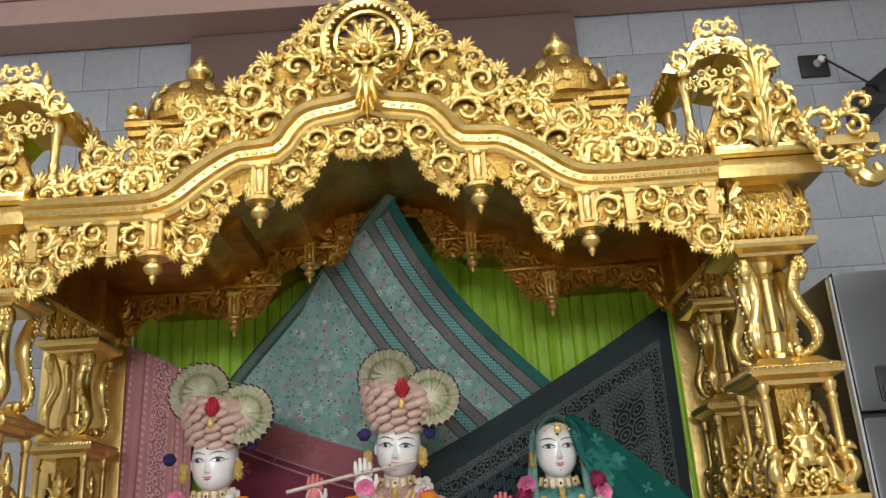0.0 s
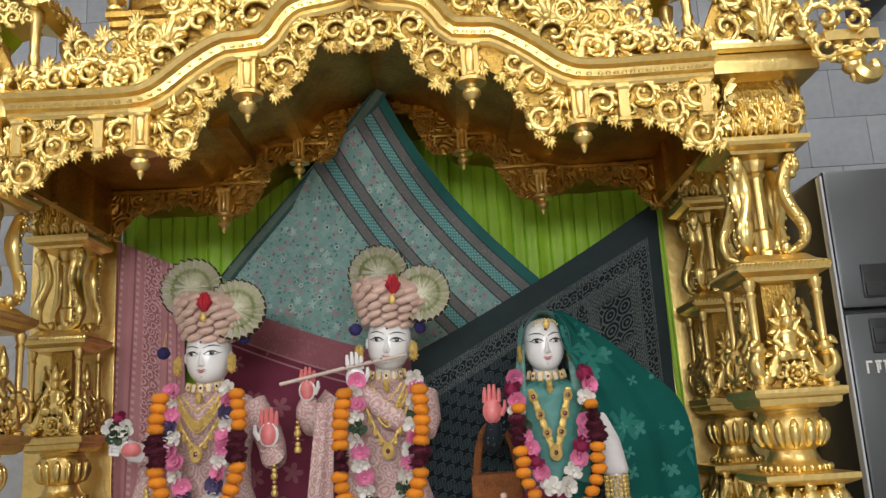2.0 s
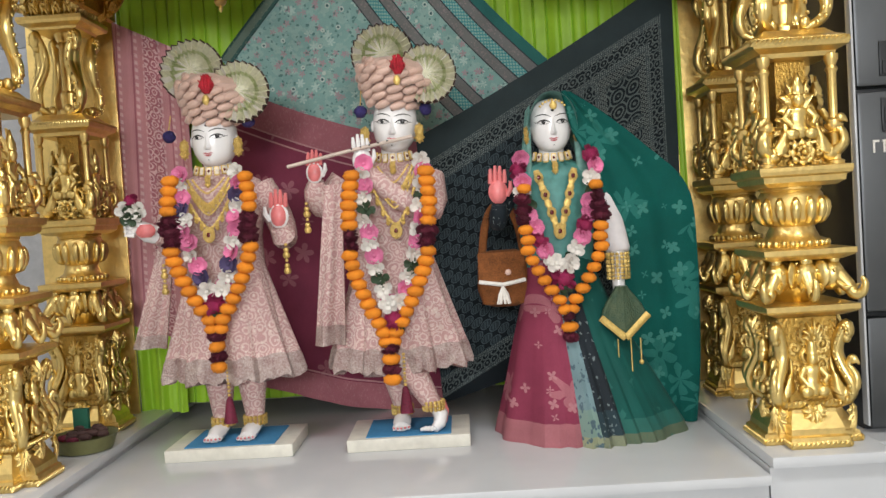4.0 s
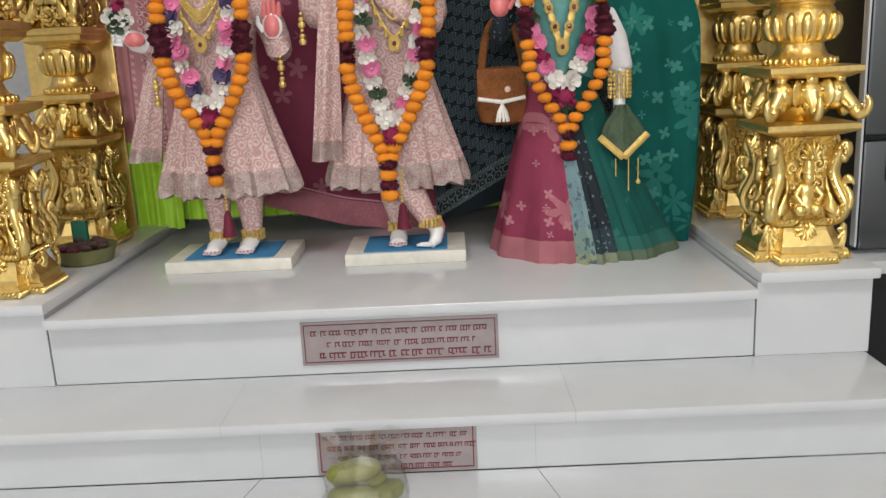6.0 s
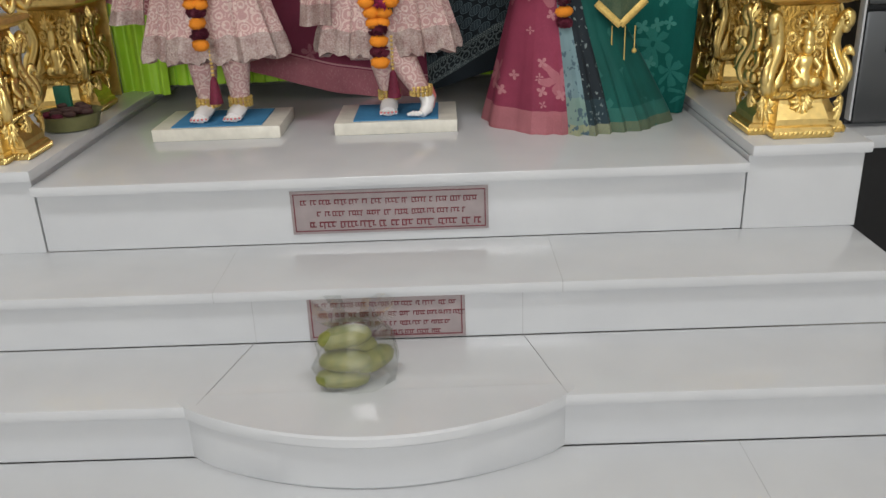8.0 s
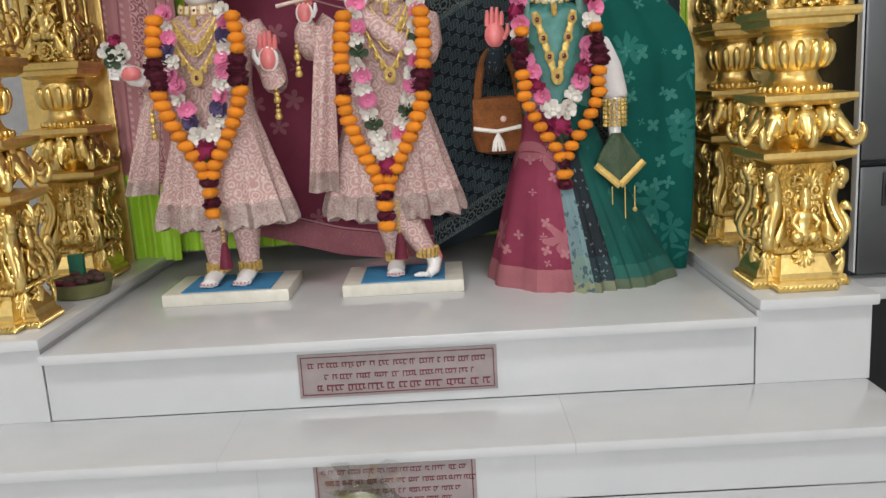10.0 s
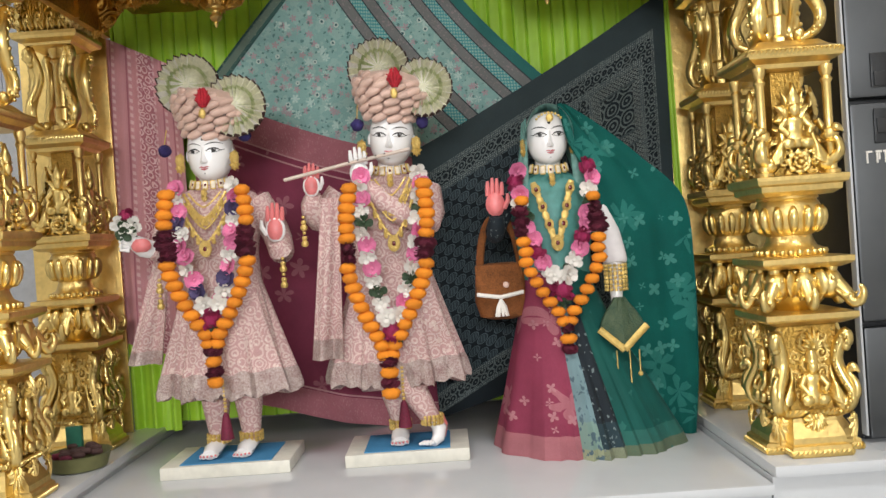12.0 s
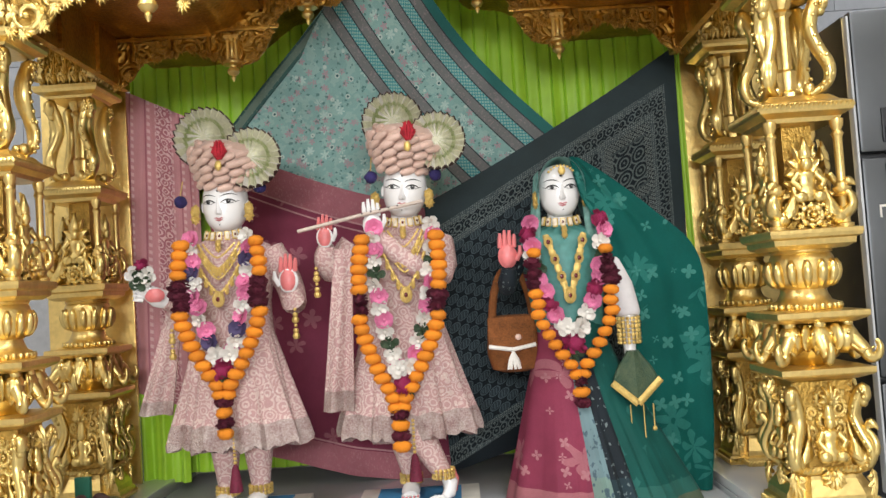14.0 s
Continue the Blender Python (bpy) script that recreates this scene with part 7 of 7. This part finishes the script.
flowers(0.55, KF, 0.565, 0.105, 0.90, 0.52, ["pink_flower", "rose", "pink_flower", "white_flower", "green_leaf", "pink_flower"])

# flute, with a tuft of flowers near its end
bm = bmesh.new()
tube(bm, [at_k((-0.34, 0.60, 0.925), K), at_k((-0.13, 0.60, 0.965), K), at_k((0.085, 0.60, 1.0), K)], 0.0058, 10)
flute = thing("flute", "pale cream flute held to the lips by the statue", "flute")
part("pipe", bm, mat("cream_lacquer", (0.62, 0.5, 0.42), 0.35), flute)
for i in range(5):
    bm = bmesh.new()
    ball(bm, at_k((0.0 - 0.03 * i, 0.594, 0.99 - 0.005 * i), K), 0.003, u=6, v=4)
    part("finger_hole", bm, INK, flute)
# flower in the held-out palm
hf = thing("lotus_flower", "white and maroon flower held in the statue's fingers", "flower")
for name, dx_, dz, rr in (("white_flower", -0.02, 0.0, 0.034), ("white_flower", 0.02, -0.005, 0.034), ("rose", 0.0, 0.03, 0.024), ("green_leaf", 0.0, -0.02, 0.04)):
    put(name, BLOOMS[name], hf, Matrix.Translation(at_k((-0.885 + dx_, 0.63, 0.815 + dz), K)) @ turned() @ Matrix.Diagonal((rr, rr, rr, 1)))
for cxx, zz, kk in ((-0.375, 0.665, K), (-0.295, 0.80, K), (-0.8, 0.62, K)):
    hc = thing("hanging_charm", "small gold bead tassel hanging from the statue's wrist", "tassel", "wrist tassels")
    bm = bmesh.new()
    for i in range(6):
        ball(bm, at_k((cxx, 0.66, zz - 0.018 * i), kk), 0.006 + 0.003 * (i % 3), u=7, v=5)
    part("bead_string", bm, ORNAMENT, hc)
for cxx, kk in ((-0.598, K), (0.005, K)):
    tt = thing("waist_tassel", "long maroon thread tassel on a gold bead string", "tassel", "waist tassels")
    bm = bmesh.new()
    for i in range(9):
        ball(bm, at_k((cxx, 0.63, 0.27 - 0.013 * i), kk), 0.006, u=6, v=4)
    part("bead_string", bm, ORNAMENT, tt)
    bm = bmesh.new()
    q = at_k((cxx, 0.63, 0.15), kk)
    loft(bm, [ring((q.x, q.y, q.z + z), r, r, 14, lambda a: 1 + 0.12 * math.sin(7 * a)) for r, z in ((0.022, -0.075), (0.02, -0.06), (0.014, -0.02), (0.01, 0.0), (0.004, 0.01))])
    part("thread", bm, MAROON, tt)

# wool shoulder bag on the raised wrist
bag = thing("wool_bag", "rust brown knitted wool shoulder bag with a white tassel", "bag")
bm = bmesh.new()
loft(bm, [[(0.36 + (x - 0.36) * 1.0, y, z) for x, y, z in ring((0.36, 0.565, z), rx, ry, 20, lambda a: 1 + 0.03 * math.sin(5 * a), 2.6)] for z, rx, ry in ((0.42, 0.04, 0.02), (0.43, 0.075, 0.04), (0.48, 0.09, 0.045), (0.56, 0.085, 0.04), (0.6, 0.07, 0.03), (0.605, 0.04, 0.015))])
part("pouch", bm, WOOL, bag)
part("flap", sheet(bmesh.new(), lambda u, v: (0.275 + 0.15 * u, 0.518 - 0.012 * math.sin(math.pi * u) - 0.01 * v, 0.60 - 0.09 * v - 0.012 * math.sin(math.pi * u) * v), 10, 8, 0.008), WOOL, bag)
bm = bmesh.new()
tube(bm, [(0.275, 0.508, 0.508), (0.35, 0.495, 0.496), (0.425, 0.508, 0.508)], 0.007, 7)
part("edging", bm, WHITEF, bag, "white crocheted edging")
for s in (-1, 1):
    bm = bmesh.new()
    tube(bm, smoothline([(0.36 + s * 0.07, 0.565, 0.58), (0.36 + s * 0.055, 0.57, 0.68), (0.36 + s * 0.03, 0.575, 0.74), (0.36, 0.58, 0.755)], 4), 0.013, 8, flat=0.5)
    part("strap", bm, WOOL, bag)
bm = bmesh.new()
for k in range(9):
    a = k * 0.7
    tube(bm, [(0.35, 0.49, 0.49), (0.35 + 0.012 * math.cos(a), 0.485 + 0.006 * math.sin(a), 0.465), (0.35 + 0.02 * math.cos(a), 0.487 + 0.008 * math.sin(a), 0.435)], [0.004, 0.006, 0.004], 5)
part("tassel", bm, WHITEF, bag, "white wool tassel")
bm = bmesh.new()
ball(bm, (0.37, 0.497, 0.535), 0.01, u=10, v=8, scale=(1, 0.5, 1))
part("button", bm, TURBAN, bag)

# small embroidered pennant in the lowered fingers
pen = thing("embroidered_pennant", "dark green sequinned pennant with a gold hem and bead drops", "pennant")
SEQ = mat("dark_green_sequin", (0.02, 0.06, 0.035), 0.35, 0.2, 0.4, 260, 1.0, second=(0.09, 0.12, 0.06))
bm = bmesh.new()
rows = []
for t in [i / 8 for i in range(9)]:
    half, z = 0.018 + 0.052 * math.sin(math.pi * 0.5 * t) ** 1.2, 0.475 - 0.1 * t
    rows.append([(0.716 + 0.004 * t + half * math.cos(q), 0.43 + 0.018 * math.sin(q) * (1 - 0.5 * t) + 0.003 * math.sin(5 * q), z - 0.05 * t * (1 - abs(math.cos(q)) ** 1.3) * (1 if t > 0.3 else 0.3)) for q in [2 * math.pi * i / 24 for i in range(24)]])
loft(bm, rows)
part("cloth", bm, SEQ, pen, smooth=False)
bm = bmesh.new()
for a, b in (((0.645, 0.38), (0.72, 0.312)), ((0.72, 0.312), (0.795, 0.385))):
    tube(bm, [(a[0], 0.416, a[1]), (b[0], 0.416, b[1])], 0.011, 6, flat=0.4)
part("hem", bm, ORNAMENT, pen, "gold braid hem")
for x, l in ((0.695, 0.06), (0.735, 0.11), (0.765, 0.06)):
    bm = bmesh.new()
    tube(bm, [(x, 0.415, 0.31), (x, 0.415, 0.295 - l)], 0.002, 5)
    ball(bm, (x, 0.415, 0.295 - l), 0.008, u=8, v=6)
    part("bead_drop", bm, ORNAMENT, pen)

# ---- steel cabinet beside the throne ----
fr = thing("steel_cabinet", "tall brushed steel cabinet with black handles beside the throne", "cabinet")
part("body", boxm(1.502, 2.3, 0.54, 1.2, -0.055, 1.515, bev=0.01), STEEL_DARK, fr)
for z0, z1, nm in ((1.052, 1.515, "upper_door"), (0.335, 1.035, "middle_door"), (-0.04, 0.318, "lower_door")):
    d = part(nm, boxm(1.503, 2.3, 0.49, 0.538, z0, z1, bev=0.012), STEEL, fr)
    bm = bmesh.new()
    box(bm, 1.575, 1.70, 0.483, 0.489, (z0 + 0.03 if z0 > 1 else z1 - 0.13), (z0 + 0.14 if z0 > 1 else z1 - 0.02), bev=0.004)
    part("handle_recess", bm, STEEL_DARK, d)
    bm = bmesh.new()
    box(bm, 1.582, 1.70, 0.478, 0.4835, (z0 + 0.035 if z0 > 1 else z1 - 0.1), (z0 + 0.08 if z0 > 1 else z1 - 0.05), bev=0.003)
    part("handle", bm, BLACK, d)
bm = bmesh.new()
for i, x in enumerate((1.545, 1.575, 1.60, 1.625)):
    box(bm, x, x + 0.02, 0.4865, 0.4895, 0.875, 0.882)
    box(bm, x + 0.002 * i, x + 0.006 + 0.002 * i, 0.4865, 0.4895, 0.842, 0.8745)
    if i % 2:
        box(bm, x + 0.01, x + 0.015, 0.4865, 0.4895, 0.852, 0.8745)
part("lettering", bm, WHITEF, fr, "short row of white painted lettering", smooth=False)
# bright reflection along the steel edge, made as a pale strip
part("door_edge", boxm(1.494, 1.5015, 0.495, 0.53, -0.03, 1.5, bev=0.002), MARBLE, fr, "pale strip painted in as the reflection on the door edge")

# wall socket with a plug, cable and a dark bracket
so = thing("wall_socket", "square grey wall socket with a white plug and black cable", "socket")
part("plate", boxm(2.03, 2.17, 1.48, 1.4995, 2.80, 2.92, bev=0.004), STEEL_DARK, so)
bm = bmesh.new()
tube(bm, [(2.115, 1.48, 2.87), (2.12, 1.44, 2.87), (2.13, 1.43, 2.862)], [0.022, 0.02, 0.012], 10)
part("plug", bm, WHITEF, so)
bm = bmesh.new()
tube(bm, smoothline([(2.13, 1.43, 2.862), (2.22, 1.42, 2.78), (2.34, 1.42, 2.68), (2.42, 1.4, 2.55), (2.43, 1.4, 2.2)], 6), 0.006, 6)
part("cable", bm, WIRE, so)
br = thing("dark_bracket", "dark angled metal bracket on the wall", "bracket")
bm = bmesh.new()
tube(bm, [(2.25, 1.3, 2.60), (2.6, 1.3, 2.85)], 0.05, 4)
part("arm", bm, STEEL_DARK, br, smooth=False)
bm = bmesh.new()
box(bm, 2.2, 2.3, 1.28, 1.5, 2.52, 2.62, bev=0.004)
part("mount", bm, STEEL_DARK, br)

# ---- fruit in a clear bag on the landing ----
fb = thing("fruit_bag", "green fruits in a clear plastic bag on the marble landing", "fruit bag")
fx0, fy0, fz0 = -0.055, -0.515, -0.351
for i, (dx_, dy, dz, a) in enumerate(((-0.02, -0.015, 0.022, 8), (-0.012, 0.045, 0.024, -12), (-0.012, -0.01, 0.062, -10), (0.052, 0.02, 0.05, 60), (-0.004, 0.035, 0.078, 5), (-0.012, 0.012, 0.112, 14))):
    bm = bmesh.new()
    loft(bm, [[(x, y * 1.0, z) for z, y, x in ring((0, 0, q), r * 0.8, r, 14, lambda t: 1 + 0.05 * math.sin(3 * t))] for r, q in ((0.006, -0.062), (0.018, -0.055), (0.029, -0.034), (0.032, 0.0), (0.03, 0.03), (0.019, 0.054), (0.006, 0.062))])
    ob = part("fruit", bm, FRUIT, fb)
    ob.matrix_basis = pose(fx0 + dx_, fy0 + dy, fz0 + dz, 0, 4 - 3 * (i % 3), a)
bm = bmesh.new()
wr = random.Random(5)
rings = []
for z, r in ((0.0, 0.07), (0.012, 0.09), (0.05, 0.1), (0.1, 0.088), (0.14, 0.06), (0.16, 0.055), (0.185, 0.09)):
    rings.append([(fx0 + 0.012 + r * (1 + wr.uniform(-0.14, 0.14)) * math.cos(t), fy0 + 0.01 + r * 0.85 * (1 + wr.uniform(-0.14, 0.14)) * math.sin(t), fz0 + 0.001 + z * (1 + 0.08 * math.sin(3 * t))) for t in [2 * math.pi * i / 22 for i in range(22)]])
loft(bm, rings, cap=False)
film = part("bag", bm, FILM, fb, "clear crinkled plastic bag", angle=12)
film.visible_shadow = False

# tray with offerings behind the near pillar
tr = thing("offering_tray", "round olive tin tray with dark dates on the plinth", "tray")
bm = bmesh.new()
lathe(bm, [(0.075, 0), (0.085, 0.004), (0.1, 0.05), (0.104, 0.052), (0.098, 0.046), (0.08, 0.01), (0.0, 0.008)], (-1.03, 0.47, 0.046), n=26)
part("bowl", bm, WOOD_TRAY, tr)
for i in range(16):
    bm = bmesh.new()
    a = i * 2.4
    ball(bm, (-1.03 + 0.014 * math.sqrt(i) * math.cos(a) * 1.3, 0.47 + 0.014 * math.sqrt(i) * math.sin(a) * 1.3, 0.094 + 0.006 * (i % 3)), 0.017, u=7, v=5, scale=(1.3, 0.8, 0.7))
    part("date", bm, BROWN_TRIM if i % 3 else MAROON, tr)
part("packet", boxm(-1.09, -1.04, 0.52, 0.54, 0.1, 0.17, bev=0.003), GREENBOX, tr)
